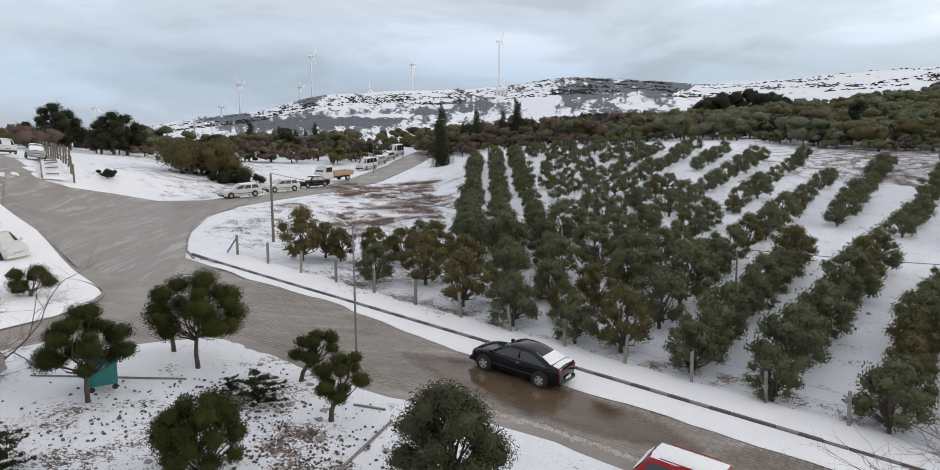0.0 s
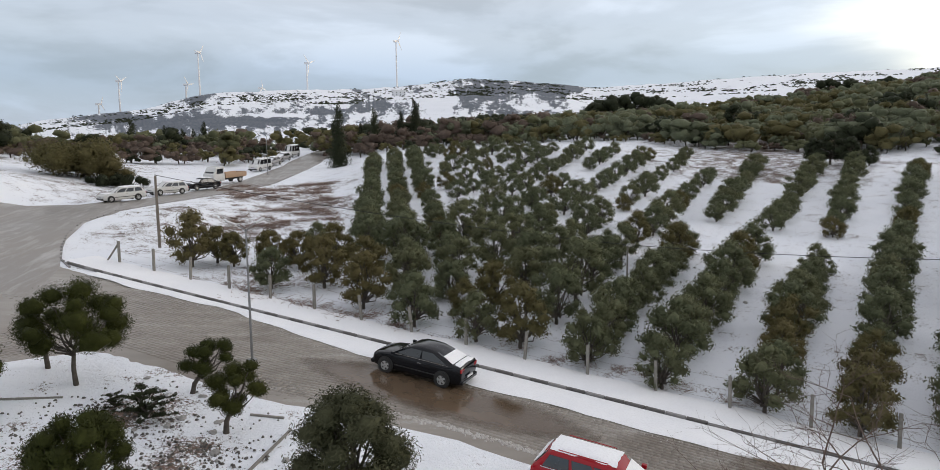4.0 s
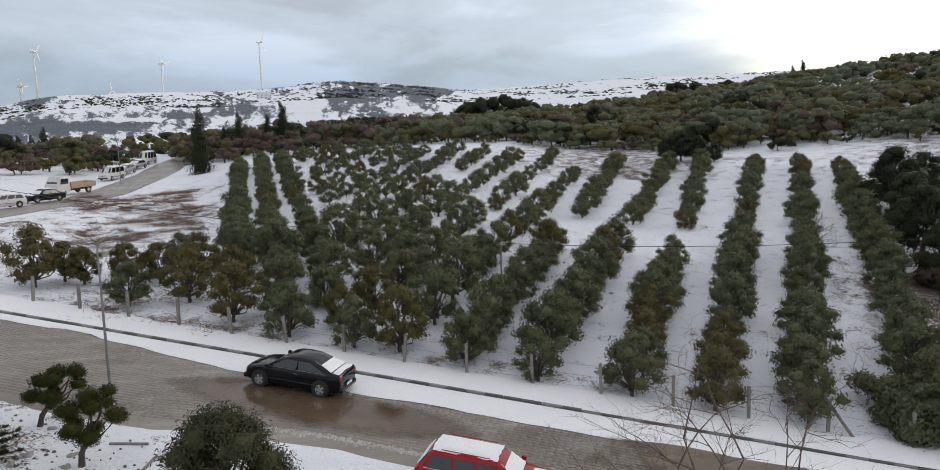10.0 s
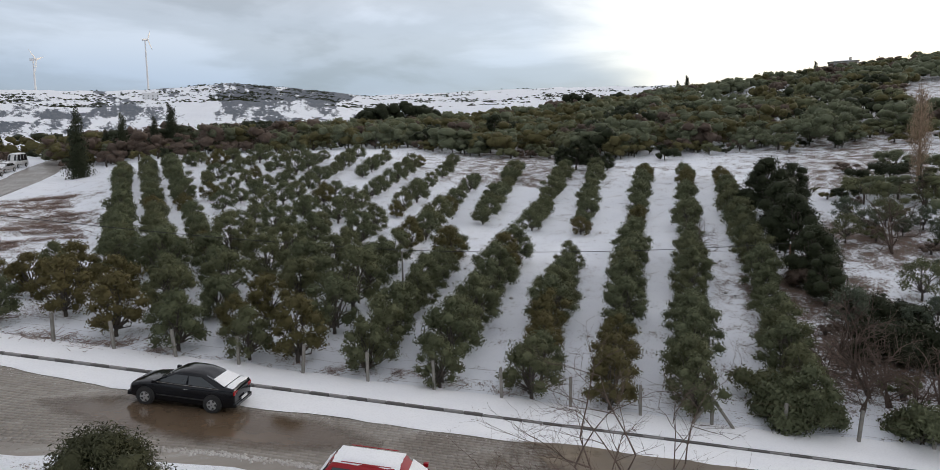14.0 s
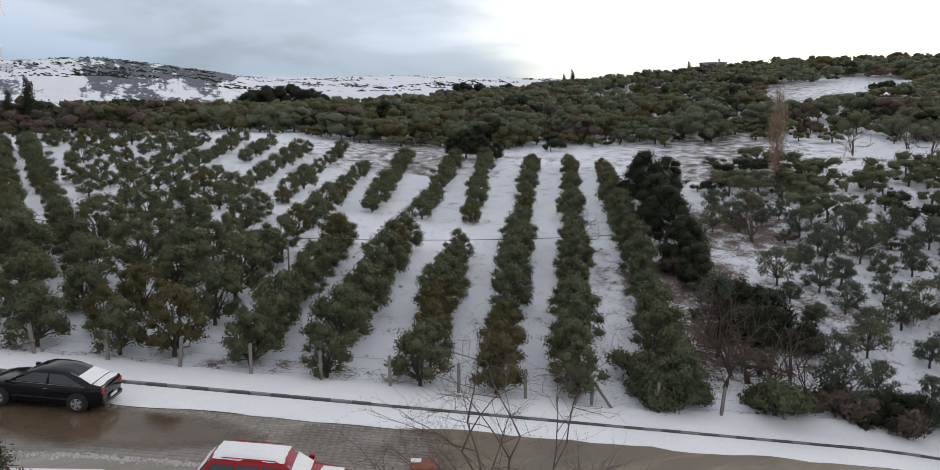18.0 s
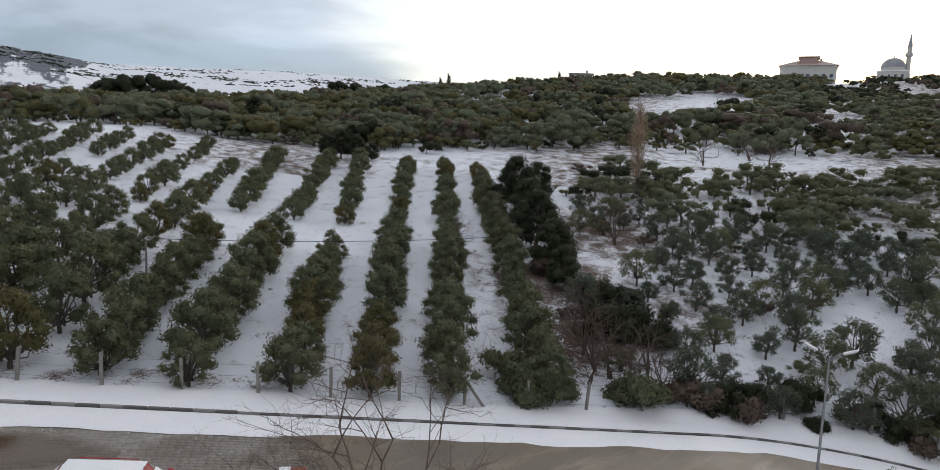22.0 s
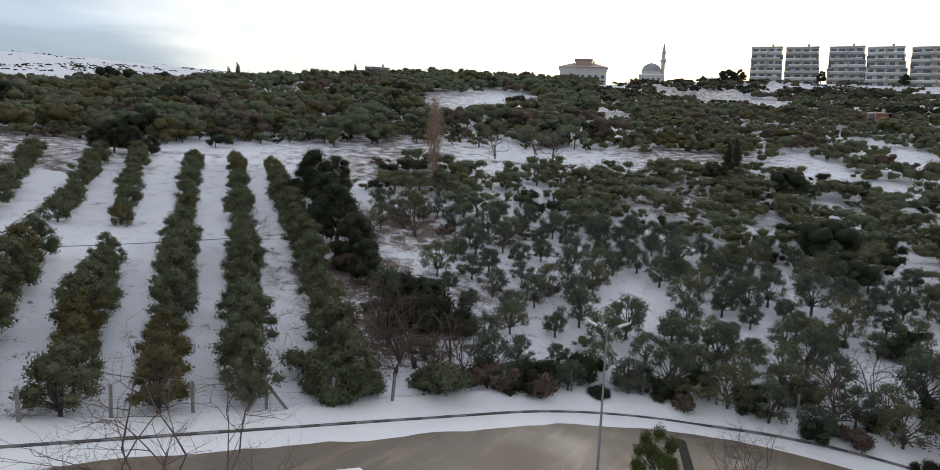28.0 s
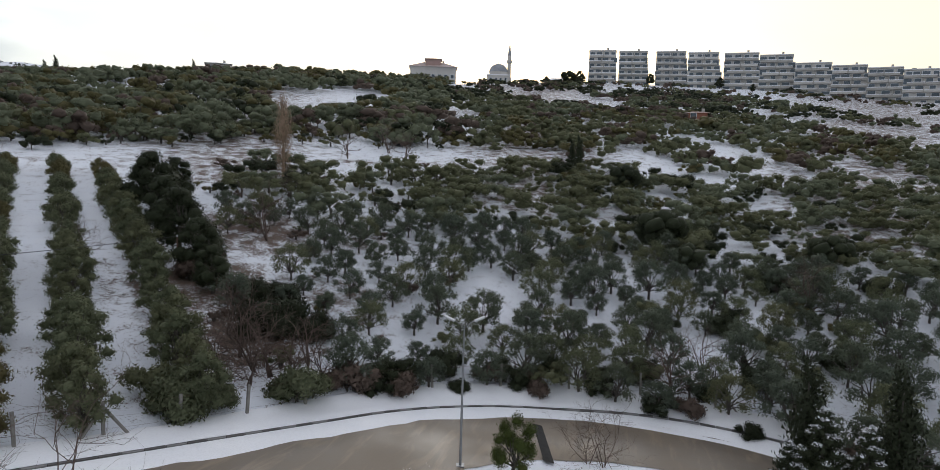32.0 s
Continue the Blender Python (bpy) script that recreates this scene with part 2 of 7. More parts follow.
def make_mud():
    """Brown mud spread by wheels, ragged where it begins on the pavers, paler along the wheel tracks."""
    k = Nodes("muddy_asphalt", 0.55)
    broad, fine, streak = k.noise(0.3, 5.0), k.noise(16.0, 3.0), k.noise(0.9, 5.0, 0.6, k.stretch(0.3, 1.6, 1, 0.9), 0.5)
    c = k.mix((0.115, 0.088, 0.062), (0.18, 0.142, 0.10), k.ramp(broad, [(0.35, 0.0), (0.65, 1.0)]))
    c = k.mix(c, (0.25, 0.195, 0.13), k.ramp(streak, [(0.5, 0.0), (0.68, 0.7)]))
    cover = k.math("ADD", k.attribute("cover"), k.math("MULTIPLY", k.math("SUBTRACT", k.noise(0.9, 6.0, 0.65), 0.5), 0.9))
    k.put(k.b.inputs["Alpha"], k.ramp(cover, [(0.35, 0.0), (0.65, 1.0)]))
    k.bump(k.math("ADD", fine, streak), 0.15)
    return k.done(c, k.ramp(broad, [(0.35, 0.35), (0.65, 0.65)]))


GROUND, PAVERS = make_ground(), make_road()
SNOW = surface("fresh_snow", (0.92, 0.93, 0.95), (0.88, 0.895, 0.925), 0.9, 0.7, bump=0.5, fine=14.0)
SLUSH = surface("grey_slush", (0.56, 0.55, 0.54), (0.40, 0.37, 0.34), 2.2, 0.5, bump=0.8, fine=18.0)
ASPHALT = make_asphalt()
MUDDY = make_mud()
MUDWATER = make_water()
KERB_DARK = surface("kerb_dark", (0.11, 0.105, 0.10), (0.15, 0.14, 0.135), 4.0, 0.75)
KERB_PALE = surface("kerb_pale", (0.30, 0.29, 0.28), (0.24, 0.235, 0.23), 4.0, 0.75)
CONCRETE = surface("old_concrete", (0.17, 0.16, 0.14), (0.27, 0.255, 0.23), 5.0, 0.85, bump=0.4)
STONE = surface("grey_stone", (0.26, 0.25, 0.235), (0.38, 0.37, 0.35), 2.5, 0.85, bump=0.7, fine=12.0)
CLOD = surface("frozen_clods", (0.075, 0.068, 0.06), (0.17, 0.16, 0.15), 6.0, 0.9, bump=0.6, fine=30.0)
BARK = surface("grey_bark", (0.05, 0.042, 0.035), (0.11, 0.095, 0.08), 5.0, 0.9, bump=0.8, fine=25.0)
STALKS = surface("reddish_stalks", (0.19, 0.125, 0.10), (0.30, 0.22, 0.18), 2.0, 0.85)
TWIG = surface("bare_twigs", (0.085, 0.06, 0.045), (0.15, 0.105, 0.085), 3.0, 0.85)
OLIVE = leafage("olive_leaves", (0.074, 0.090, 0.045), (0.222, 0.240, 0.142), (0.190, 0.184, 0.094), 0.36)
OLIVE_BROWN = leafage("browned_leaves", (0.090, 0.083, 0.034), (0.195, 0.172, 0.078), (0.185, 0.150, 0.070))
PINE = leafage("pine_needles", (0.012, 0.018, 0.003), (0.066, 0.076, 0.016), (0.082, 0.082, 0.018), 0.1)
DARKLEAF = leafage("dark_evergreen", (0.020, 0.026, 0.013), (0.048, 0.056, 0.030), None, 0.15)
RUSSET = leafage("russet_twigs", (0.115, 0.083, 0.064), (0.195, 0.148, 0.120))
POPLAR = leafage("dry_poplar_twigs", (0.30, 0.215, 0.15), (0.46, 0.345, 0.25))
WOODS = leafage("hillside_leaves", (0.132, 0.150, 0.092), (0.260, 0.282, 0.180), (0.226, 0.205, 0.124), 0.42)
OLD_OLIVE = leafage("old_olive_leaves", (0.072, 0.092, 0.064), (0.188, 0.216, 0.158), (0.140, 0.152, 0.090), 0.38)
DUSK_OLIVE = leafage("oak_leaves", (0.034, 0.038, 0.018), (0.120, 0.122, 0.066), (0.080, 0.078, 0.044), 0.15)
YOUNG_PINE = leafage("young_pine_needles", (0.030, 0.042, 0.010), (0.085, 0.105, 0.028))
METAL = surface("galvanised_steel", (0.24, 0.245, 0.25), (0.31, 0.315, 0.32), 3.0, 0.45, 0.6, 0.05)
RUST = surface("rusty_iron", (0.16, 0.085, 0.05), (0.09, 0.06, 0.045), 6.0, 0.8)
WOOD = surface("weathered_wood", (0.13, 0.105, 0.085), (0.22, 0.19, 0.16), 6.0, 0.85, bump=0.5)
WHITE = surface("white_coating", (0.74, 0.75, 0.76), (0.66, 0.67, 0.69), 1.0, 0.4, bump=0.02)
RUBBER = surface("black_rubber", (0.018, 0.018, 0.018), (0.03, 0.03, 0.03), 6.0, 0.8, bump=0.1)
BLACKPLASTIC = surface("black_plastic", (0.02, 0.02, 0.021), (0.035, 0.035, 0.035), 6.0, 0.5, bump=0.05)
CHROME = surface("bright_metal", (0.62, 0.63, 0.64), (0.52, 0.53, 0.54), 4.0, 0.25, 0.9, 0.02)
ALLOY = surface("alloy_wheel", (0.70, 0.71, 0.72), (0.58, 0.59, 0.60), 8.0, 0.35, 0.7, 0.05)


def make_glass(name, tint):
    k = Nodes(name, 0.06)
    k.b.inputs["Coat Weight"].default_value = 0.6
    return k.done(k.mix(tint, tuple(v * 1.8 for v in tint), k.noise(2.0)))


CARGLASS = make_glass("dark_car_glass", (0.015, 0.017, 0.02))
WINDOW = make_glass("window_glass", (0.05, 0.06, 0.07))
REDLAMP = surface("red_lamp", (0.42, 0.004, 0.008), (0.33, 0.003, 0.006), 8.0, 0.2, bump=0)
CLEARLAMP = surface("clear_lamp", (0.6, 0.6, 0.58), (0.45, 0.45, 0.45), 8.0, 0.15, bump=0)


# ---- terrain: heights by bearing from the house and by distance ----
EYE = 10.8
BEARINGS = [-60, -34, -28, -22, -14, -5, 3, 11, 19, 27, 37, 48, 60, 73, 85, 98, 110, 130]
FENCE_R = [44, 42, 42, 42.3, 38, 33.6, 30.6, 28.8, 27.7, 27.2, 27.2, 27.7, 29.2, 32.6, 34.5, 34, 33, 33]
MID_R = [80, 68, 68, 76, 84, 92, 90, 88, 88, 84, 80, 77, 80, 86, 92, 98, 100, 100]
MID_EL = [0.4, 0.1, -1.2, -2.2, -2.3, -1.2, -0.5, -0.1, 0.4, -0.5, -1.2, -1.5, -1.1, -1.1, -1.0, -1.6, -1.4, -1.2]
TOP_R = [150, 130, 125, 125, 130, 140, 145, 155, 165, 180, 200, 215, 232, 262, 335, 322, 305, 280]
TOP_EL = [1.0, 0.7, 0.5, 0.3, 0.3, 0.6, 1.1, 1.4, 2.2, 2.6, 3.7, 4.8, 5.95, 5.8, 6.3, 5.7, 4.5, 3.5]
FAR_B = [-60, -34, -28, -26, -23, -18.8, -16.5, -14.5, -12.7, -10, -5, 0, 3.3, 8, 12.8, 16.5, 18.4, 24.6, 30.5, 37, 48, 60, 73, 110, 130]
FAR_EL = [0.4, 0.9, 1.5, 1.75, 2.6, 3.1, 3.5, 4.1, 4.65, 4.8, 5.1, 5.15, 5.4, 6.0, 5.7, 5.35, 5.0, 5.25, 5.5, 5.5, 5.3, 5.0, 4.5, 3.8, 2.5]
STEP = np.arange(-180.0, 180.25, 0.5)


def ring(values, soften, at=BEARINGS):
    """A quantity along all bearings, rounded off over some degrees."""
    row = np.interp(STEP, [-180, *at, 180], [values[0], *values, values[0]])
    k = np.exp(-0.5 * (np.arange(-24, 25) * 0.5 / soften) ** 2)
    return np.convolve(np.pad(row, 24, mode="edge"), k / k.sum(), mode="valid")


fence_r, mid_r, top_r = ring(FENCE_R, 2.5), ring(MID_R, 3.0), ring(TOP_R, 3.0)
mid_el, top_el, far_el = ring(MID_EL, 2.5), ring(TOP_EL, 2.5), ring(FAR_EL, 0.8, FAR_B)
UPHILL = [(-22.3, 45, 5.45), (-22.8, 50, 5.95), (-21.9, 56, 6.45), (-18.9, 61.5, 6.8), (-16.7, 68.5, 6.95), (-15.0, 74.2, 7.05), (-13.3, 82, 7.35), (-12.0, 91, 8.0), (-11.1, 97, 8.45), (-10.1, 103, 9.0), (-9.5, 109, 9.6), (-8.8, 116, 10.2), (-7.6, 128, 11.0), (-6.6, 140, 11.7), (-4.5, 165, 12.5)]


def smooth(t):
    t = np.clip(t, 0.0, 1.0)
    return t * t * (3 - 2 * t)


def slope_plane(x, y):
    return 0.108 * ((x - 20.4) * -0.836 + (y - 18.6) * 0.549)


def along(path, x, y):
    """Distance to a line of (x, y, z) points, and the line's height at the nearest one."""
    best, height = np.full(np.shape(x), 1e9), np.zeros(np.shape(x))
    for (ax, ay, az), (bx, by, bz) in zip(path, path[1:]):
        dx, dy = bx - ax, by - ay
        k = np.clip(((x - ax) * dx + (y - ay) * dy) / (dx * dx + dy * dy), 0, 1)
        d = np.hypot(x - ax - k * dx, y - ay - k * dy)
        height, best = np.where(d < best, az + k * (bz - az), height), np.minimum(d, best)
    return best, height


def ground_z(x, y):
    """The height of the ground, metres."""
    x, y = np.asarray(x, float), np.asarray(y, float)
    r, b = np.hypot(x, y), np.degrees(np.arctan2(x, y))
    at = lambda row: np.interp(b, STEP, row)
    fr, mr, tr = at(fence_r), at(mid_r), at(top_r)
    near = slope_plane(x, y)
    k = np.clip(fr / np.maximum(r, 1), 0, 1)
    zf = slope_plane(x * k, y * k)
    zm = EYE + mr * np.tan(np.radians(at(mid_el)))
    zt = EYE + tr * np.tan(np.radians(at(top_el)))
    zfar = EYE + 1300 * np.tan(np.radians(at(far_el)))
    z = np.where(r < fr, near, zf + (zm - zf) * (r - fr) / (mr - fr))
    z = np.where(r > mr, zm + (zt - zm) * (r - mr) / (tr - mr), z)
    dip = np.where(r > tr, zt + (0.42 * zfar + 3 - zt) * smooth((r - tr) / (700 - tr)) - 4.0 * smooth((r - tr) / 40) * smooth((700 - r) / 400), z)
    z = np.where(r > 700, 0.42 * zfar + 3 + (0.58 * zfar - 3) * np.clip((r - 700) / 600, 0, 1), dip)
    z = np.where(r > 1300, zfar - (r - 1300) * 0.04, z)
    d, rz = along(UPHILL, x, y)
    w = 1 - smooth((d - 4.6) / 9.0)
    return z + (rz - z) * w * smooth((y - 42) / 6)


# ---- tools ----
rng = np.random.default_rng(7)


def part(name, mesh, material, parent=None, label=""):
    """One mesh object, under a thing or a part."""
    if isinstance(mesh, bmesh.types.BMesh):
        bm, mesh = mesh, bpy.data.meshes.new(name)
        bm.to_mesh(mesh)
        bm.free()
    if material and not mesh.materials:
        mesh.materials.append(material)
    ob = new(name, mesh)
    if parent:
        ob.parent = parent
    return tagged(ob, label)


def thing(name, label, category, m=None, group="", kind=""):
    """An Empty at a thing's base."""
    ob = new(name)
    if m is not None:
        ob.matrix_basis = m
    return tagged(ob, label, category, group, kind)


def mesh_of(name, verts, faces, smooth_faces=False):
    me = bpy.data.meshes.new(name)
    me.from_pydata([tuple(v) for v in np.asarray(verts, float).tolist()], [], faces)
    if smooth_faces:
        me.polygons.foreach_set("use_smooth", [True] * len(me.polygons))
    me.update()
    return me


def fast_mesh(name, verts, corners, size):
    """A mesh of many faces that have the same number of corners."""
    me = bpy.data.meshes.new(name)
    verts, corners = np.asarray(verts, np.float32), np.asarray(corners, np.int32)
    me.vertices.add(len(verts))
    me.vertices.foreach_set("co", verts.ravel())
    me.loops.add(corners.size)
    me.loops.foreach_set("vertex_index", corners.ravel())
    me.polygons.add(corners.size // size)
    me.polygons.foreach_set("loop_start", np.arange(0, corners.size, size, dtype=np.int32))
    me.update(calc_edges=True)
    me.validate()
    return me


def box(bm, x0, x1, y0, y1, z0, z1, bevel=0.0):
    made = bmesh.ops.create_cube(bm, size=1.0)["verts"]
    for v in made:
        v.co = ((x0 + x1) / 2 + v.co.x * (x1 - x0), (y0 + y1) / 2 + v.co.y * (y1 - y0), (z0 + z1) / 2 + v.co.z * (z1 - z0))
    if bevel:
        edges = list({e for v in made for e in v.link_edges})
        bmesh.ops.bevel(bm, geom=edges, offset=bevel, segments=2, profile=0.5, affect="EDGES")
    return bm


def boxed(x0, x1, y0, y1, z0, z1, bevel=0.0):
    return box(bmesh.new(), x0, x1, y0, y1, z0, z1, bevel)


def tube(points, radii, sides=6):
    """Verts and faces of a tapering tube along points."""
    points = [Vector(p) for p in points]
    verts, faces = [], []
    for i, (p, r) in enumerate(zip(points, radii)):
        way = (points[min(i + 1, len(points) - 1)] - points[max(i - 1, 0)]).normalized()
        side = way.orthogonal().normalized() if abs(way.z) < 0.95 else Vector((1, 0, 0))
        side = (side - way * side.dot(way)).normalized()
        other = way.cross(side)
        for k in range(sides):
            a = 2 * math.pi * k / sides
            verts.append(p + (side * math.cos(a) + other * math.sin(a)) * r)
        if i:
            o = (i - 1) * sides
            faces += [(o + k, o + (k + 1) % sides, o + sides + (k + 1) % sides, o + sides + k) for k in range(sides)]
    faces += [tuple(range(sides))[::-1], tuple(range(len(verts) - sides, len(verts)))]
    return verts, faces


def tubes(name, runs, sides=6):
    """Many (points, radii) tubes as one mesh."""
    verts, faces = [], []
    for points, radii in runs:
        v, f = tube(points, radii, sides)
        faces += [tuple(i + len(verts) for i in face) for face in f]
        verts += v
    return mesh_of(name, verts, faces, True)


def turned(bm, profile, segments=16, closed=True):
    """A body of revolution about z from (radius, height) pairs."""
    rings = [[bm.verts.new((r * math.cos(a), r * math.sin(a), z)) for a in np.linspace(0, 2 * math.pi, segments, endpoint=False)] for r, z in profile]
    for a, b in zip(rings, rings[1:]):
        for k in range(segments):
            bm.faces.new((a[k], a[(k + 1) % segments], b[(k + 1) % segments], b[k]))
    if closed:
        bm.faces.new(rings[0][::-1])
        bm.faces.new(rings[-1])
    return bm


# the street's own directions: ALONG points uphill along it, OUT across it towards the grove
ALONG, OUT, LINE, BEND_AT, BEND_R = (-0.836, 0.549), (0.549, 0.836), 21.6, -17.0, 13.0


def street(s, w):
    """A place on the street: s metres along its middle, w metres across it towards the grove."""
    if s >= BEND_AT:
        a, n = s, LINE + w
    else:
        turn = (BEND_AT - s) / BEND_R
        a, n = BEND_AT - (BEND_R + w) * math.sin(turn), LINE - BEND_R + (BEND_R + w) * math.cos(turn)
    return a * ALONG[0] + n * OUT[0], a * ALONG[1] + n * OUT[1]


def street_yaw(s):
    """The heading of the street at s, degrees, of one who goes uphill."""
    (ax, ay), (bx, by) = street(s - 0.2, 0), street(s + 0.2, 0)
    return math.degrees(math.atan2(by - ay, bx - ax))


def gz(x, y):
    return float(ground_z(x, y))


def standing(x, y, yaw=0.0, sink=0.0, scale=1.0, slope=False):
    """A pose on the ground, upright or leaning with the slope."""
    m = Matrix.Translation((x, y, gz(x, y) - sink))
    if slope:
        dx, dy = (gz(x + 1, y) - gz(x - 1, y)) / 2, (gz(x, y + 1) - gz(x, y - 1)) / 2
        m = m @ Vector((0, 0, 1)).rotation_difference(Vector((-dx, -dy, 1))).to_matrix().to_4x4()
    return m @ pose(0, 0, 0, 0, 0, yaw) @ Matrix.Scale(scale, 4)


def ribbon(name, left, right, lift, across, material, parent=None, thick=0.06):
    """A sheet with thickness between two lines of places, laid over the ground."""
    n = len(left)
    top = []
    for (ax, ay), (bx, by) in zip(left, right):
        for k in range(across + 1):
            x, y = ax + (bx - ax) * k / across, ay + (by - ay) * k / across
            edge = 0.0 if 0 < k < across else -thick
            top.append((x, y, gz(x, y) + lift + edge))
    w = across + 1
    faces = [(i * w + k, (i + 1) * w + k, (i + 1) * w + k + 1, i * w + k + 1) for i in range(n - 1) for k in range(across)]
    me = mesh_of(name, top, faces, True)
    return part(name, me, material, parent)


# ---- the land ----
def soft_noise(x, y, scale, seed=0.0):
    return np.array([noise.noise((a * scale, b * scale, seed)) for a, b in zip(x, y)])


def make_land():
    bearings = np.radians(np.concatenate([np.arange(-180, -62, 4.0), np.arange(-62, 124, 0.5), np.arange(124, 180, 4.0)]))
    radii = np.concatenate([[0.01, 3.0, 6.0], np.geomspace(8, 2400, 400)])
    b, r = np.meshgrid(bearings, radii)
    x, y = (np.sin(b) * r).ravel(), (np.cos(b) * r).ravel()
    z = ground_z(x, y)
    rr = r.ravel()
    rough = np.where(rr < 26, 0.06, np.where(rr < 110, 0.16, np.where(rr < 350, 0.5, 4.0)))
    near, wide = rr < 160, rr >= 160
    d = np.zeros_like(z)
    d[near] = soft_noise(x[near], y[near], 0.55) * 0.6 + soft_noise(x[near], y[near], 1.6, 3.0) * 0.4
    d[wide] = soft_noise(x[wide], y[wide], 0.02) * 0.6 + soft_noise(x[wide], y[wide], 0.07, 3.0) * 0.4
    # the street itself lies even
    a = x * ALONG[0] + y * ALONG[1]
    n = x * OUT[0] + y * OUT[1]
    level = 1 - smooth((np.abs(n - LINE - 0.5) - 4.2) / 2.0) * np.ones_like(z)
    turn_d = np.abs(np.hypot(a - BEND_AT, n - LINE + BEND_R) - BEND_R - 0.5)
    level = np.where(a < BEND_AT, 1 - smooth((turn_d - 4.2) / 2.0), level)
    d_up, _ = along(UPHILL, x, y)
    d_side, _ = along(SIDE_STREET, x, y)
    d_left, _ = along(LEFT_STREET, x, y)
    d_join, _ = along([(-33, 51, 0), (-29, 56, 0), (-25, 59, 0), (-20, 44, 0), (-18, 38, 0)], x, y)
    for other in (d_up, d_side, d_left, d_join):
        level = np.maximum(level, 1 - smooth((other - 5.4) / 2.0))
    z = z + d * rough * (1 - level) - 0.03
    count = len(bearings)
    k = np.arange((len(radii) - 1) * count).reshape(-1, count)
    quads = np.stack([k, np.roll(k, -1, 1), np.roll(k, -1, 1) + count, k + count], -1).reshape(-1, 4)
    me = fast_mesh("ground", np.stack([x, y, z], -1), quads[:, ::-1], 4)
    me.polygons.foreach_set("use_smooth", [True] * len(me.polygons))
    # where the snow is thin: the bank, the scrub, the stony yard
    bare = np.where(rr < 120, 0.25, 0.2)
    for cx, cy, size, how in ((-11, 66, 9, 0.50), (-6.5, 76, 9, 0.52), (-5, 63, 9, 0.56), (-9, 53, 8, 0.54), (-14, 48, 8, 0.44), (-7.4, 22.0, 2.4, 0.62), (-5.4, 19.4, 2.0, 0.6), (-9, 19.0, 5, 0.46), (-12, 17, 6, 0.46), (-4.4, 17.6, 2.0, 0.56), (-8, 25, 3, 0.4), (-24, 70, 14, 0.45), (-32, 70, 10, 0.44), (-15, 56, 6, 0.5), (-13, 50, 5, 0.5),
                              (31, 19.5, 6, 0.7), (36, 25, 8, 0.66), (47, 29, 9, 0.66), (40, 18, 6, 0.55), (52, 22, 8, 0.5), (44, 17, 8, 0.36), (60, 5, 14, 0.42), (-36, 92, 16, 0.5), (-26, 78, 8, 0.42), (26, 36, 3.0, 0.5), (21, 37, 2.5, 0.45), (-6, 39, 6, 0.5)):
        bare = np.maximum(bare, how * np.exp(-((x - cx) ** 2 + (y - cy) ** 2) / (size * size)))
    bearing = np.degrees(b.ravel())
    bare = np.where((rr > 26) & (rr < 100) & (bearing > -8) & (level < 0.5), np.maximum(bare, 0.28), bare)
    bare = np.where((rr > 70) & (rr < 400) & (bearing > 12), np.maximum(bare, 0.42 + 0.12 * np.sin(bearing / 4)), bare)
    step_r = np.interp(bearing, STEP, mid_r)
    bare = np.where((bearing > 30) & (bearing < 84), np.maximum(bare, 0.5 * np.exp(-((rr - step_r - 2.5) / 2.2) ** 2)), bare)
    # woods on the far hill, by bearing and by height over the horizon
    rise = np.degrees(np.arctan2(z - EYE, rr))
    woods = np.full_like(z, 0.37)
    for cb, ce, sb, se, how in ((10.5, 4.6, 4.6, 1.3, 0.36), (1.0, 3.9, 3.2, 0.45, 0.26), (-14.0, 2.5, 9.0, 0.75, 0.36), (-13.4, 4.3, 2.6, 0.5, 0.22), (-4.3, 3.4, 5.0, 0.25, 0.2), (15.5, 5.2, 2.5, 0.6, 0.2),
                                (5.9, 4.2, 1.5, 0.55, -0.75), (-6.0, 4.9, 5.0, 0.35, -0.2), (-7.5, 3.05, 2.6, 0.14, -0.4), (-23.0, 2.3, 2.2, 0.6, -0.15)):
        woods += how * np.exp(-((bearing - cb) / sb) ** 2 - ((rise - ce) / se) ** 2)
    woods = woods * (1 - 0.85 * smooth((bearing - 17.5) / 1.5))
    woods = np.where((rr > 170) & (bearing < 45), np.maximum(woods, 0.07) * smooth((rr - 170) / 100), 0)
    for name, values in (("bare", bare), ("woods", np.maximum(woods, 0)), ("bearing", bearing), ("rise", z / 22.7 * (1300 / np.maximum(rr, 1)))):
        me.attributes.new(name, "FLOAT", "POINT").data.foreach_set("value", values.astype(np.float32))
    return tagged(part("ground", me, GROUND), "snow-covered hillside with earth and stubble showing through", "ground", kind="structure")


LEFT_STREET = [(-20.5, 38.5, 4.9), (-25.5, 43.5, 5.9), (-31.5, 48.5, 7.2), (-37, 51.5, 8.7), (-41.5, 55.5, 9.7), (-47, 62, 10.6), (-55.5, 72.5, 11.4), (-72, 92, 12)]
SIDE_STREET = [(-15.2, 31, 3.9), (-16.6, 27, 3.8), (-18.6, 24.4, 3.9), (-24, 19.5, 4.3), (-32, 13, 5.0)]
make_land()


def wavy(s, seed, size):
    return size * (noise.noise((s * 0.35, seed, 0)) + 0.5 * noise.noise((s * 1.3, seed, 4)))


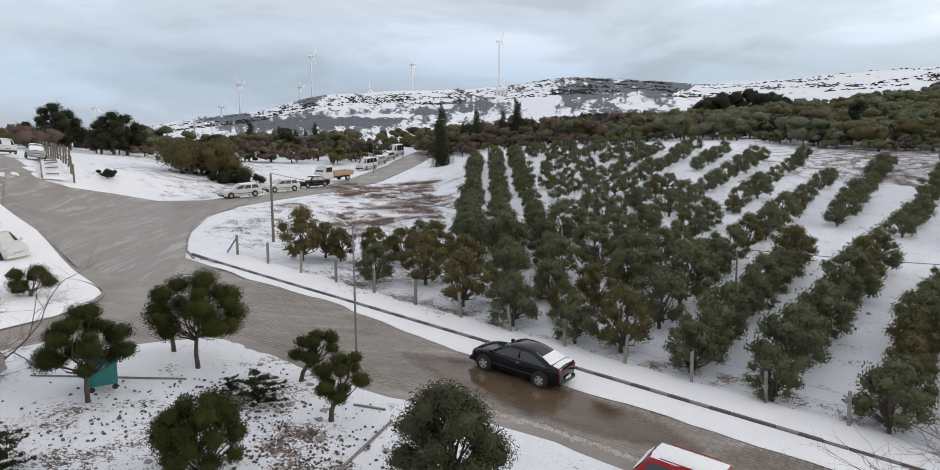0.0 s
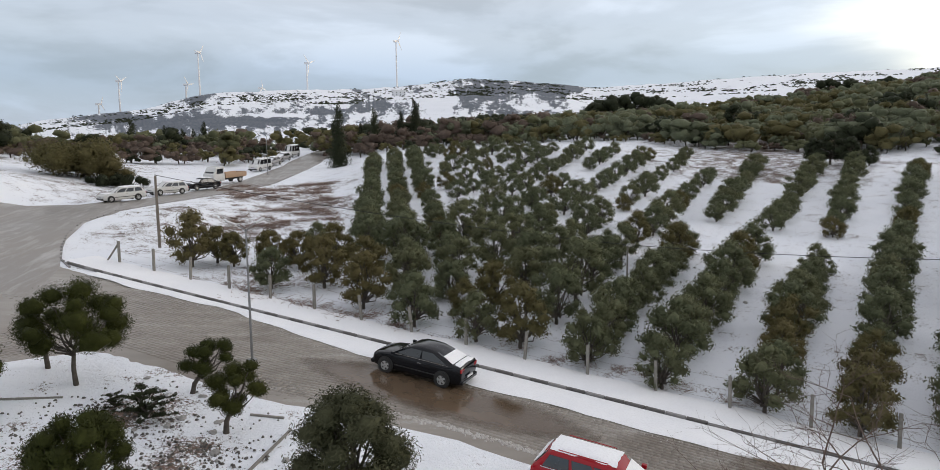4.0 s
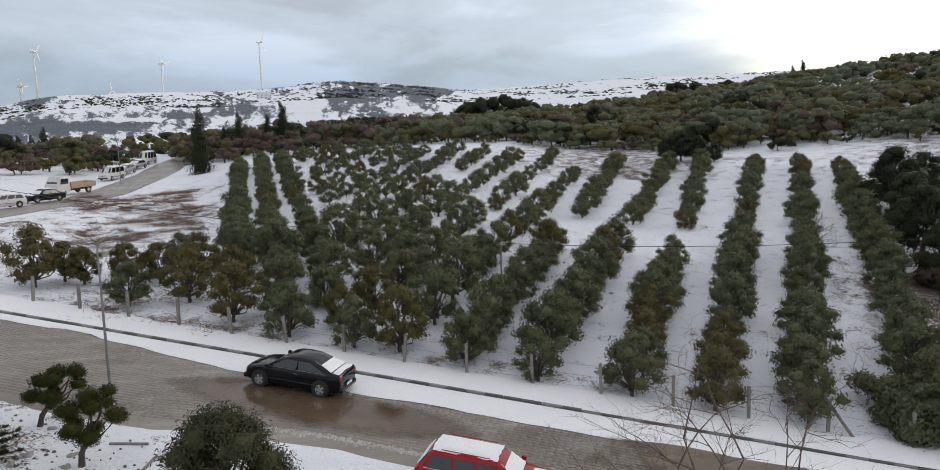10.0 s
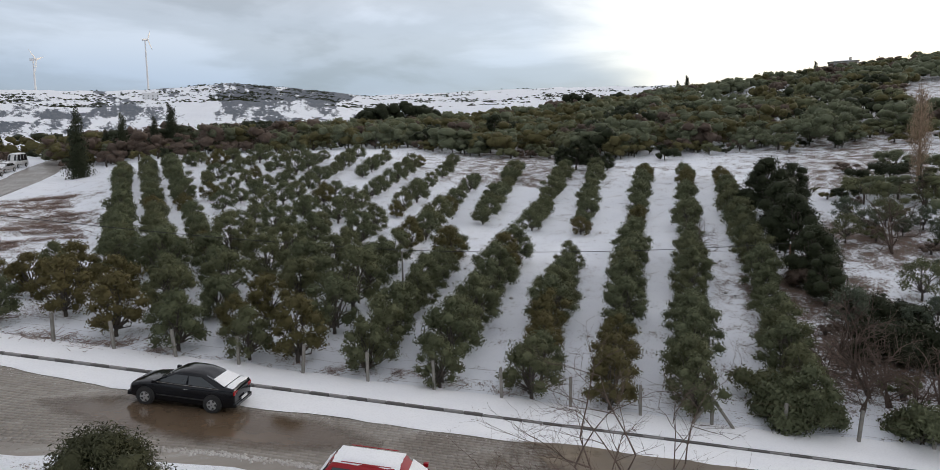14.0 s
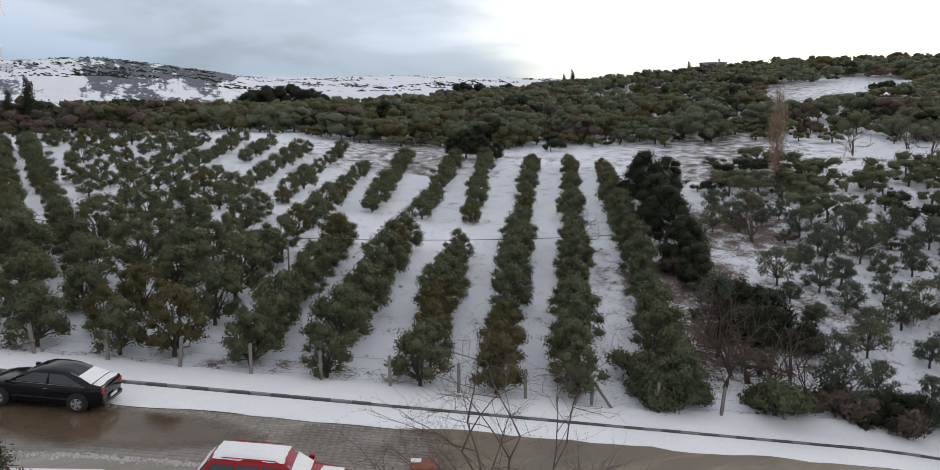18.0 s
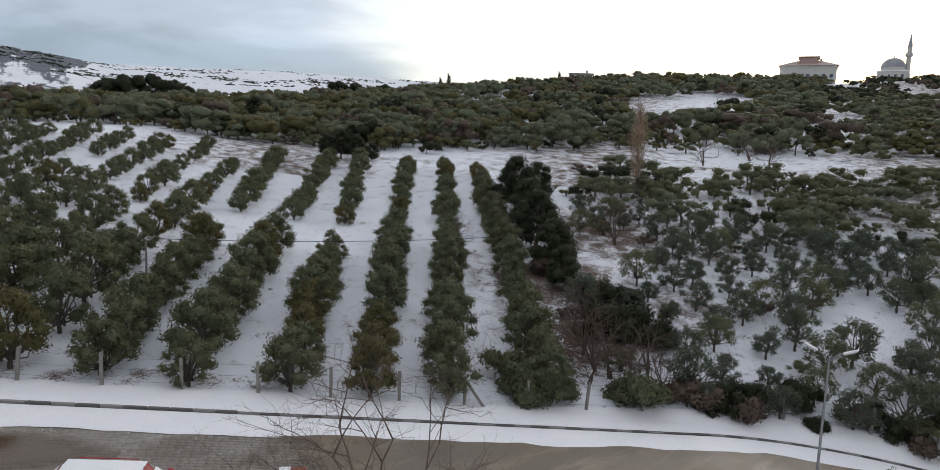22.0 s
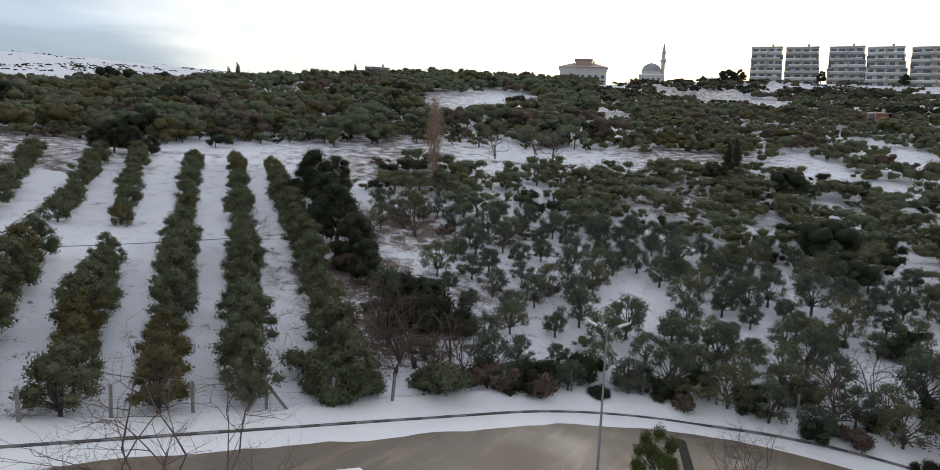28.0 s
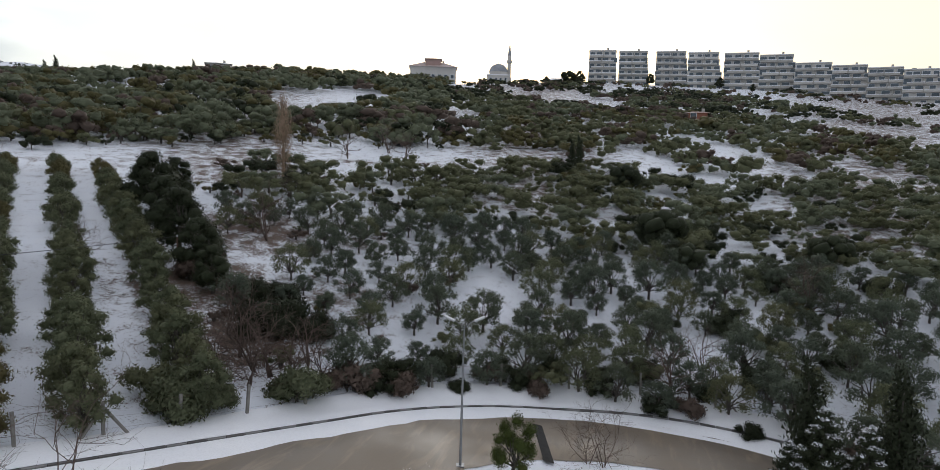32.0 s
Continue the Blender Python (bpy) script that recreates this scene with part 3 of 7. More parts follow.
def resampled(path, step):
    out = []
    for (ax, ay, _), (bx, by, _) in zip(path, path[1:]):
        n = max(1, round(math.hypot(bx - ax, by - ay) / step))
        out += [(ax + (bx - ax) * k / n, ay + (by - ay) * k / n) for k in range(n)]
    out.append(path[-1][:2])
    for _ in range(6):
        out = [out[0]] + [((a[0] + 2 * b[0] + c[0]) / 4, (a[1] + 2 * b[1] + c[1]) / 4) for a, b, c in zip(out, out[1:], out[2:])] + [out[-1]]
    return out


def lane(name, path, half, material, label, lift, seed, wob=0.25):
    mid = resampled(path, 1.5)
    left, right = [], []
    for i, (x, y) in enumerate(mid):
        (ax, ay), (bx, by) = mid[max(i - 1, 0)], mid[min(i + 1, len(mid) - 1)]
        d = math.hypot(bx - ax, by - ay)
        nx, ny = -(by - ay) / d, (bx - ax) / d
        lw, rw = half + wavy(i, seed, wob), half + wavy(i, seed + 9, wob)
        left.append((x + nx * lw, y + ny * lw)), right.append((x - nx * rw, y - ny * rw))
    return tagged(ribbon(name, right, left, lift, 6, material), label, "road", kind="structure")


steps = np.arange(39.0, -42.0, -0.75)
near_edge = lambda s: -2.1 - 1.3 * float(smooth((s - 9) / 9)) - 5.0 * float(smooth((s - 23.5) / 3)) - 0.25 * float(smooth((-6 - s) / 8))
def carriageway(run):
    return [street(q, near_edge(q) - 1.35 + wavy(q, 2, 0.3)) for q in run], [street(q, 3.0) for q in run]


main_road = ribbon("road", *carriageway([q for q in steps if q > -11]), 0.005, 10, PAVERS)
tagged(main_road, "wet brown-grey street of interlocking pavers", "road", kind="structure")
muddy_run = [q for q in steps if q < 6]
bend = ribbon("road_bend", *carriageway(muddy_run), 0.05, 10, MUDDY)
bend.data.attributes.new("cover", "FLOAT", "POINT").data.foreach_set("value", [1.4 * float(smooth((6.0 - q) / 15.0)) for q in muddy_run for _ in range(11)])
tagged(bend, "smooth muddy brown roadway round the bend", "road", kind="structure")
lane("road_uphill", UPHILL, 2.6, ASPHALT, "wet grey asphalt road climbing past parked cars", 0.02, 31)
lane("road_left", LEFT_STREET, 4.0, ASPHALT, "wet grey street climbing from the junction", 0.012, 41)
lane("road_side", SIDE_STREET, 1.5, PAVERS, "short paved side street with slush", 0.04, 51)
mouth = ribbon("road_mouth", [(-31.8, 45.8), (-26.4, 41), (-20.8, 35.5), (-15.8, 33.5), (-16.9, 39.5), (-19, 45), (-20.0, 51.5), (-19.6, 57)], [(-37.6, 55.2), (-35.6, 53.9), (-34.2, 53.6), (-32.5, 55), (-30.5, 58.3), (-27.8, 60), (-24.2, 61.5), (-21.8, 64)], 0.07, 14, ASPHALT, thick=0.085)
tagged(mouth, "wet trampled roadway where the streets meet", "road", kind="structure")

lot = ribbon("snow_lot", [(-40, 53.0), (-33.5, 47.2), (-28.6, 42.5), (-26.4, 40.8), (-24.3, 38.7), (-22.8, 37.1), (-20.8, 35), (-18.6, 32.9), (-17.5, 31.5)][::-1], [(-50, 42), (-42, 34), (-36, 28.5), (-31, 24.5), (-26, 22), (-21.5, 23), (-18.7, 25.7), (-17.6, 28), (-17.3, 30.2)][::-1], 0.13, 10, SNOW, thick=0.05)
tagged(lot, "smooth snow over the car park beside the junction", "snow", kind="structure")
stairs = ribbon("snowy_path", [(-33.8, 53.7), (-36.5, 57.6), (-39, 61.3), (-41.3, 64.9)], [(-33.0, 55.4), (-36, 60), (-39.5, 65.3), (-43, 70.8)], 0.16, 4, SNOW, thick=0.05)
tagged(stairs, "stepped footpath under snow beside the fence", "path", kind="structure")
for k in range(12):
    u = (k + 0.5) / 12
    ax, ay, bx, by = -33.9 - 7.3 * u, 54.0 + 10.9 * u, -33.3 - 9.4 * u, 55.4 + 15 * u
    px, py, qx, qy = ax + (bx - ax) * 0.15, ay + (by - ay) * 0.15, ax + (bx - ax) * 0.8, ay + (by - ay) * 0.8
    part("riser", tubes("riser", [([(px, py, gz(px, py) + 0.17), (qx, qy, gz(qx, qy) + 0.17)], [0.07, 0.07])], 4), CONCRETE, stairs)
part("edging", tubes("edging", [([(-33.9 - 7.3 * u, 53.7 + 11.2 * u, gz(-33.9 - 7.3 * u, 53.7 + 11.2 * u) + 0.18) for u in np.linspace(0, 1, 8)], [0.08] * 8)], 4), CONCRETE, stairs)

# snow along the street: the pavement by the fence and the strip the ploughed wheels left
pavement = ribbon("pavement", [street(s, 3.14 + wavy(s, 77, 0.05)) for s in steps if s < 37], [street(s, 5.2 + wavy(s, 5, 0.25)) for s in steps if s < 37], 0.14, 5, SNOW, thick=0.04)
tagged(pavement, "narrow pavement under smooth fresh snow beside the fence", "pavement", kind="structure")
strip = ribbon("snow_bank", [street(s, 1.35 + wavy(s, 8, 0.35) + 0.9 * float(smooth((s - 16) / 8)) - 0.2 * math.exp(-((s - 4) / 6) ** 2)) for s in steps if s < 34],
               [street(s, 3.0) for s in steps if s < 34], 0.085, 6, SNOW, thick=0.05)
tagged(strip, "strip of uncleared snow along the kerb", "snow", kind="structure")
def crumbs(run, w0, width, size):
    """A broken ridge of slush: lumps of uneven size along the street."""
    verts, faces = [], []
    for q in run:
        for _ in range(17 if size > 0.03 else 5):
            s0 = q + rng.uniform(-0.4, 0.4)
            if noise.noise((s0 * 0.8, size * 50, 2.0)) < (-0.5 if size > 0.03 else -0.25):
                continue
            x, y = street(s0, w0(s0) + rng.normal() * width)
            h, r0 = size * rng.uniform(0.3, 1.0), size * rng.uniform(0.8, 2.0)
            z, o, turn0 = gz(x, y) + 0.02, len(verts), rng.uniform(0, 6)
            verts += [(x + r0 * math.cos(turn0 + a) * rng.uniform(0.7, 1.3), y + r0 * math.sin(turn0 + a) * rng.uniform(0.7, 1.3), z - 0.02) for a in np.linspace(0, 5.4, 7)]
            verts += [(x + 0.5 * r0 * math.cos(turn0 + a), y + 0.5 * r0 * math.sin(turn0 + a), z + h * rng.uniform(0.6, 1.1)) for a in np.linspace(0, 5.4, 7)]
            faces += [(o + a, o + (a + 1) % 7, o + 7 + (a + 1) % 7, o + 7 + a) for a in range(7)] + [tuple(range(o + 7, o + 14))]
    return mesh_of("slush", verts, faces, True)


crumb_edge = lambda q: near_edge(q) - 0.42 + wavy(q, 12, 0.15)
tagged(part("slush_ridge", crumbs(np.arange(-16, 13.5, 0.28), crumb_edge, 0.085, 0.036), SLUSH), "broken ridge of grey slush along the street", "snow", kind="stuff")
tagged(part("slush_streaks", crumbs(np.arange(-24, -8, 0.3), lambda q: -1.3 + wavy(q, 21, 0.3), 0.05, 0.02), SLUSH), "thin streaks of slush between the wheel tracks", "snow", kind="stuff")
run = [q for q in np.arange(17.5, 4.7, -0.4)]
shore = lambda q: math.sin(math.pi * min(1, max(0, (17.6 - q) / 13.0))) ** 0.5
puddle = ribbon("puddle", [street(q, -0.5 - 2.0 * shore(q) + wavy(q, 33, 0.25)) for q in run], [street(q, -0.45 + 1.9 * shore(q) + wavy(q, 34, 0.3)) for q in run], 0.036, 10, MUDWATER, thick=0.0)
puddle.data.attributes.new("depth", "FLOAT", "POINT").data.foreach_set("value", [1.35 * shore(q) * math.sin(math.pi * k / 10) for q in run for k in range(11)])
tagged(puddle, "shallow brown meltwater standing on the street", "puddle", kind="structure")
far_w = lambda q: 1.15 + wavy(q, 8, 0.35) + 0.9 * float(smooth((q - 16) / 8)) - 0.2 * math.exp(-((q - 4) / 6) ** 2)
tagged(part("slush_edge", crumbs(np.arange(-36, 33, 0.5), far_w, 0.16, 0.022), SLUSH), "crumbs of slush at the foot of the snow strip", "snow", kind="stuff")


# ---- trees ----
ICO = (1 + math.sqrt(5)) / 2
ICO_V = np.array([(a, b * ICO, 0) for a in (-1, 1) for b in (-1, 1)] + [(0, a, b * ICO) for a in (-1, 1) for b in (-1, 1)] + [(b * ICO, 0, a) for a in (-1, 1) for b in (-1, 1)]) / math.hypot(1, ICO)
ICO_F = [t for t in itertools.combinations(range(12), 3) if all(np.linalg.norm(ICO_V[a] - ICO_V[b]) < 1.1 for a, b in itertools.combinations(t, 2))]


def lumps_of(cs, rs, g, size=0.8):
    """Dense inner foliage: an uneven lump in each clump, as rows of corner and normal."""
    rows = []
    for c, r in zip(np.asarray(cs, float), rs):
        v = ICO_V * (1 + 0.22 * g.normal(size=(12, 1))) * (1, 1, 0.85)
        for t in ICO_F:
            a, b, d = v[list(t)]
            if np.dot(np.cross(b - a, d - a), a + b + d) < 0:
                b, d = d, b
            rows += [np.concatenate([c + p * r * size, p / np.linalg.norm(p)]) for p in (a, b, d)]
    return np.array(rows)


def leaves(centres, radii, count, size, seed, thin=0.42, squash=0.8, up=0.0, hollow=0.45):
    """Loose leaves gathered in clumps: for each of a leaf's three corners its place and its softened normal."""
    g = np.random.default_rng(seed)
    centres, radii = np.asarray(centres, float), np.asarray(radii, float)
    pick = g.choice(len(centres), count, p=radii ** 2 / (radii ** 2).sum())
    d = g.normal(size=(count, 3))
    d /= np.linalg.norm(d, axis=1)[:, None]
    far = hollow + (1 - hollow) * g.random(count) ** 0.6
    far *= 1 + 0.16 * g.normal(size=count)
    p = centres[pick] + d * (radii[pick] * far)[:, None] * (1, 1, squash)
    n = d + g.normal(size=(count, 3)) * 0.45
    a = np.cross(n, g.normal(size=(count, 3))) + d * 0.25 + np.array((0, 0, up))
    a /= np.linalg.norm(a, axis=1)[:, None] + 1e-9
    b = np.cross(n, a)
    b /= np.linalg.norm(b, axis=1)[:, None] + 1e-9
    length = size * (0.6 + 0.9 * g.random(count))[:, None]
    a, b = a * length, b * length * thin
    middle = (centres * (radii ** 2)[:, None]).sum(0) / (radii ** 2).sum()
    out = p - middle
    out /= np.linalg.norm(out, axis=1)[:, None] + 1e-9
    soft = d + out * 0.6 + g.normal(size=(count, 3)) * 0.3
    soft /= np.linalg.norm(soft, axis=1)[:, None] + 1e-9
    turned_in = (np.cross(a, b + a * 0.5) * soft).sum(1) < 0
    a[turned_in] *= -1
    corners = np.stack([p - a * 0.5, p + a * 0.5, p + b], 1)
    return np.concatenate([corners, np.repeat(soft[:, None], 3, 1)], 2).reshape(-1, 6)


def soft_mesh(name, v):
    me = fast_mesh(name, v[:, :3], np.arange(len(v)), 3)
    me.polygons.foreach_set("use_smooth", np.ones(len(me.polygons), bool))
    me.normals_split_custom_set_from_vertices(v[:, 3:])
    return me


def leaf_mesh(name, centres, radii, count, size, seed, core=0.0, **kw):
    v = leaves(centres, radii, count, size, seed, **kw)
    if core:
        v = np.concatenate([lumps_of(centres, radii, np.random.default_rng(seed), core), v])
    return soft_mesh(name, v)


def limb(a, b, sag, g, n=4):
    a, b = Vector(a), Vector(b)
    return [a.lerp(b, k / n) + Vector((g.normal() * 0.05, g.normal() * 0.05, sag * math.sin(math.pi * k / n))) * (b - a).length for k in range(n + 1)]


def crown_tree(name, label, category, seed, height, width, trunk_h, clumps, count, size, leaf, bark=BARK, squash=0.8, low=0.0, trunk_r=0.11, lean=0.0, clump_r=0.3, thin=0.42, hollow=0.45, group="", apart=False, sides=5, core=0.0):
    """A tree: forked trunk with limbs that reach the clumps of its crown."""
    g = np.random.default_rng(seed)
    t = thing(name, label, category, group=group)
    base_z = trunk_h * (0.75 - low)
    cs, rs = [], []
    for k in range(clumps):
        a = 2.4 * k + g.normal() * 0.4
        u = (k + 0.5) / clumps
        e = u * 1.0 - 0.06 * g.normal()
        ring = width / 2 * (1 - clump_r) * math.sqrt(max(0.02, 1 - (2 * e - 0.8) ** 2 * 0.75)) * (0.55 + 0.5 * g.random())
        cs.append((math.cos(a) * ring + lean * height * 0.3, math.sin(a) * ring, base_z + (height - base_z) * (0.15 + 0.70 * e)))
        rs.append(width * clump_r * (0.72 + 0.5 * g.random()))
    fork = Vector((lean * trunk_h * 0.5, 0, trunk_h))
    runs = [([(0, 0, -0.25), (lean * 0.1, 0.03, trunk_h * 0.5), fork], [trunk_r * 1.35, trunk_r, trunk_r * 0.9])]
    for c in cs:
        runs.append((limb(fork, c, 0.08 * g.normal(), g), [trunk_r * q for q in (0.55, 0.42, 0.3, 0.2, 0.08)]))
    part("trunk", tubes("trunk", runs[:1] if apart else runs, 6 if apart else sides), bark, t)
    for run in runs[1:] if apart else ():
        part("limb", tubes("limb", [run], 6), bark, t)
    part("crown", leaf_mesh("crown", cs, rs, count, size, seed + 1, squash=squash, thin=thin, hollow=hollow, core=core), leaf, t)
    return t


def branches(g, start, way, length, radius, depth, runs, spread=0.6, twigs=4):
    p, pts = Vector(start), [Vector(start)]
    w = Vector(way).normalized()
    for _ in range(4):
        w = (w + Vector((g.normal(), g.normal(), g.normal() * 0.6 + 0.12)) * 0.16).normalized()
        p = p + w * length / 4
        pts.append(p.copy())
    runs.append((pts, [radius * q for q in (1, 0.85, 0.7, 0.55, 0.35)]))
    if depth:
        for k in range(twigs):
            at = pts[1 + k % 4]
            d = (w + Vector((g.normal(), g.normal(), g.normal() * 0.7 + 0.2)) * spread).normalized()
            branches(g, at, d, length * (0.52 + 0.2 * g.random()), radius * 0.5, depth - 1, runs, spread, twigs)


def bare_tree(name, label, seed, height, radius, depth=3, spread=0.7, material=TWIG, stems=1, twigs=4):
    g = np.random.default_rng(seed)
    t = thing(name, label, "tree")
    runs = []
    for k in range(stems):
        branches(g, (0.12 * k, 0.1 * g.normal(), -0.1), (0.35 * g.normal() * (stems > 1), 0.35 * g.normal() * (stems > 1), 1), height * 0.55, radius, depth, runs, spread, twigs)
    part("trunk", tubes("trunk", runs[:1], 6), material, t)
    part("crown", tubes("crown", runs[1:], 3), material, t)
    return t


def column_tree(name, label, seed, height, width, count, leaf, size=0.22, material=BARK):
    """A cypress: one slim spire of upright sprays."""
    g = np.random.default_rng(seed)
    t = thing(name, label, "tree")
    cs, rs = [], []
    for k in range(16):
        u = k / 15
        r = width / 2 * (1 - u) ** 0.62 * (0.85 + 0.3 * g.random()) + 0.06
        cs.append((g.normal() * 0.1 * width, g.normal() * 0.1 * width, 0.3 + u * (height - 0.5)))
        rs.append(r)
    part("trunk", tubes("trunk", [([(0, 0, -0.2), (0, 0, height * 0.8)], [0.12, 0.04])]), material, t)
    part("crown", leaf_mesh("crown", cs, rs, count, size, seed + 3, squash=1.5, up=1.2, hollow=0.3), leaf, t)
    return t


GROVE = "olive trees of the grove"
olives = [crown_tree("olive_tree", "grey-green olive tree standing in snow", "tree", 100 + k, 2.25 + 0.17 * k, 2.3 + 0.14 * k, 0.35, 24 + k, 4600, 0.125, OLIVE, group=GROVE, clump_r=0.15, low=0.35, hollow=0.2, thin=0.4, trunk_r=0.08, core=0.5) for k in range(4)]
dense = [crown_tree("olive_tree", "dense grey-green olive tree in a close row", "tree", 140 + k, 2.35 + 0.2 * k, 2.3 + 0.15 * k, 0.3, 24, 4600, 0.125, OLIVE, group=GROVE, clump_r=0.155, low=0.6, hollow=0.2, thin=0.4, trunk_r=0.08, core=0.5) for k in range(3)]
brown = [crown_tree("olive_tree", "olive tree with browned olive-green leaves", "tree", 160 + k, 2.5 + 0.2 * k, 2.3 + 0.1 * k, 0.35, 24, 4600, 0.125, OLIVE_BROWN, group=GROVE, clump_r=0.15, low=0.4, hollow=0.2, thin=0.4, trunk_r=0.08, core=0.5) for k in range(3)]
far_olives = [crown_tree("olive_tree", "grey-green olive tree standing in snow", "tree", 170 + k, 1.95 + 0.15 * k, 2.3 + 0.12 * k, 0.35, 18, 2600, 0.165, OLIVE, group=GROVE, clump_r=0.165, low=0.4, hollow=0.2, thin=0.4, sides=4, trunk_r=0.08) for k in range(4)]
far_brown = [crown_tree("olive_tree", "yellowed olive tree at the top of the grove", "tree", 190 + k, 2.1 + 0.15 * k, 2.35, 0.35, 18, 2600, 0.165, OLIVE_BROWN, group=GROVE, clump_r=0.165, low=0.5, hollow=0.2, thin=0.4, sides=4, trunk_r=0.08) for k in range(2)]
old = [crown_tree("old_olive_tree", "old olive tree with open crown and dark forked trunk", "tree", 180 + k, 2.3 + 0.25 * k, 2.5 + 0.22 * k, 0.6, 19, 2700, 0.145, OLD_OLIVE if k < 3 else OLIVE, group="old olives on the slope", clump_r=0.15, trunk_r=0.085, low=0.1, hollow=0.2, thin=0.4, sides=4) for k in range(4)]
used = set()


def plant(kind, x, y, scale, sink=0.08):
    """The pattern itself for the first place, a copy for every other."""
    m = standing(x, y, rng.uniform(0, 360), sink, scale)
    if kind not in used:
        used.add(kind)
        kind.matrix_basis = m
        return kind
    return copy_thing(kind, m)


def inside_grove(x, y):
    r, b = math.hypot(x, y), math.degrees(math.atan2(x, y))
    return fence_at(b) + 0.1 < r < float(np.interp(b, STEP, mid_r)) + (3.0 if b < 14 else -1.5)


def fence_at(b):
    return float(np.interp(b, STEP, fence_r))


def olive_for(x, y, close):
    """Which olive grows at a place: browned ones in patches, mostly by the street."""
    r, b = math.hypot(x, y), math.degrees(math.atan2(x, y))
    tan = noise.noise((x * 0.13, y * 0.13, 5.0)) + rng.normal() * 0.12 + (0.42 if r < fence_at(b) + 8 and b < 14 else 0.0) + (0.06 if 22 < b < 41 else -0.12 if b > 44 else 0.0) + (0.2 if r > 66 else 0.0)
    if r > 52:
        return far_brown[rng.integers(2)] if tan > 0.5 else far_olives[rng.integers(4)]
    return brown[rng.integers(3)] if tan > 0.46 else dense[rng.integers(3)] if close else olives[rng.integers(4)]


# close rows on the side of the scrub: from the street's end to the ledge's, and the stretch left open
ROWS = [((24.0, 17.0), (55.0, 50.0), None), ((20.4, 19.3), (54.0, 54.0), None), ((17.5, 21.2), (51.5, 57.4), (33.2, 34.4)), ((14.8, 23.0), (47.6, 60.6), (27.0, 30.8)),
        ((11.6, 25.3), (45.6, 63.6), (23.6, 27.6)), ((9.1, 27.1), (41.4, 67.0), (20.9, 25.4))]
for i, ((ax, ay), (bx, by), gap) in enumerate(ROWS):
    length = math.hypot(bx - ax, by - ay)
    q = 0.0
    while q < length:
        x, y = ax + (bx - ax) * q / length + rng.normal() * 0.12, ay + (by - ay) * q / length + rng.normal() * 0.12
        if not (gap and gap[0] < x < gap[1]):
            kind = brown[rng.integers(3)] if i == 2 and q < 5 else olive_for(x, y, True)
            plant(kind, x, y, rng.uniform(0.8, 1.15) * (1.02 if q < 12 else 0.95 if q < 30 else 0.9))
        q += rng.uniform(1.65, 2.3) if i < 3 or q < 22 else rng.uniform(2.0, 2.9)
# single trees where the further rows cross the slanting ones
front_trees = [(-10.5, 41.7, 1.25), (-8.2, 42.0, 0.95), (-9.3, 42.9, 1.0), (-5.4, 37.4, 1.0), (-4.3, 41.5, 1.05), (-2.6, 37.6, 1.12), (-0.4, 34.2, 1.12), (2.0, 31.7, 1.15), (4.7, 29.9, 1.0), (6.6, 29.0, 1.12), (-6.1, 42.2, 1.0), (-2.2, 42.0, 1.05), (-3.4, 45.0, 0.95)]
for x, y, size in front_trees:
    plant(brown[rng.integers(3)] if rng.random() < 0.75 else olives[1], x, y, size)
taken = []


def single(x, y, i):
    """One olive of the open part, unless another stands there already."""
    r, b = math.hypot(x, y), math.degrees(math.atan2(x, y))
    if not inside_grove(x, y) or (b < 3 and r > 96) or x > 2 + 0.5 * y or x < -1.6 or any(math.hypot(x - a, y - c) < 1.9 for a, c in taken) or any(math.hypot(x - a, y - c) < 2.1 for a, c, _ in front_trees):
        return
    taken.append((x, y))
    plant(olive_for(x, y, False), x, y, rng.uniform(0.78, 1.16) * (1.06 if r < 40 else 1.0 if r < 62 else 0.97 if i > 2 else 0.85))


# the outer rows run straight away from the house
for k in range(3):
    y = 36.0 - 1.9 * k
    while y < 92:
        single(2.5 * k + 0.1 + 0.022 * (y - 60) + rng.normal() * 0.12, y, 9)
        y += rng.uniform(2.3, 3.1)
for i in range(0, 18):
    fx, fy, bx, by = 6.8 - 2.55 * i, 29.0 + 2.05 * i, 36.2 - 2.95 * i, 66.5 + 2.75 * i
    length, q = math.hypot(bx - fx, by - fy), 0.6
    while q < length + 8:
        x, y = fx + (bx - fx) * q / length + rng.normal() * 0.2, fy + (by - fy) * q / length + rng.normal() * 0.2
        if x > 6.2 + 0.022 * (y - 60) and rng.random() > (0.03 if q < 30 or i > 3 else 0.2):
            single(x, y, i)
        q += rng.uniform(2.55, 3.25) if q < 30 or i > 3 else rng.uniform(2.6, 3.8)

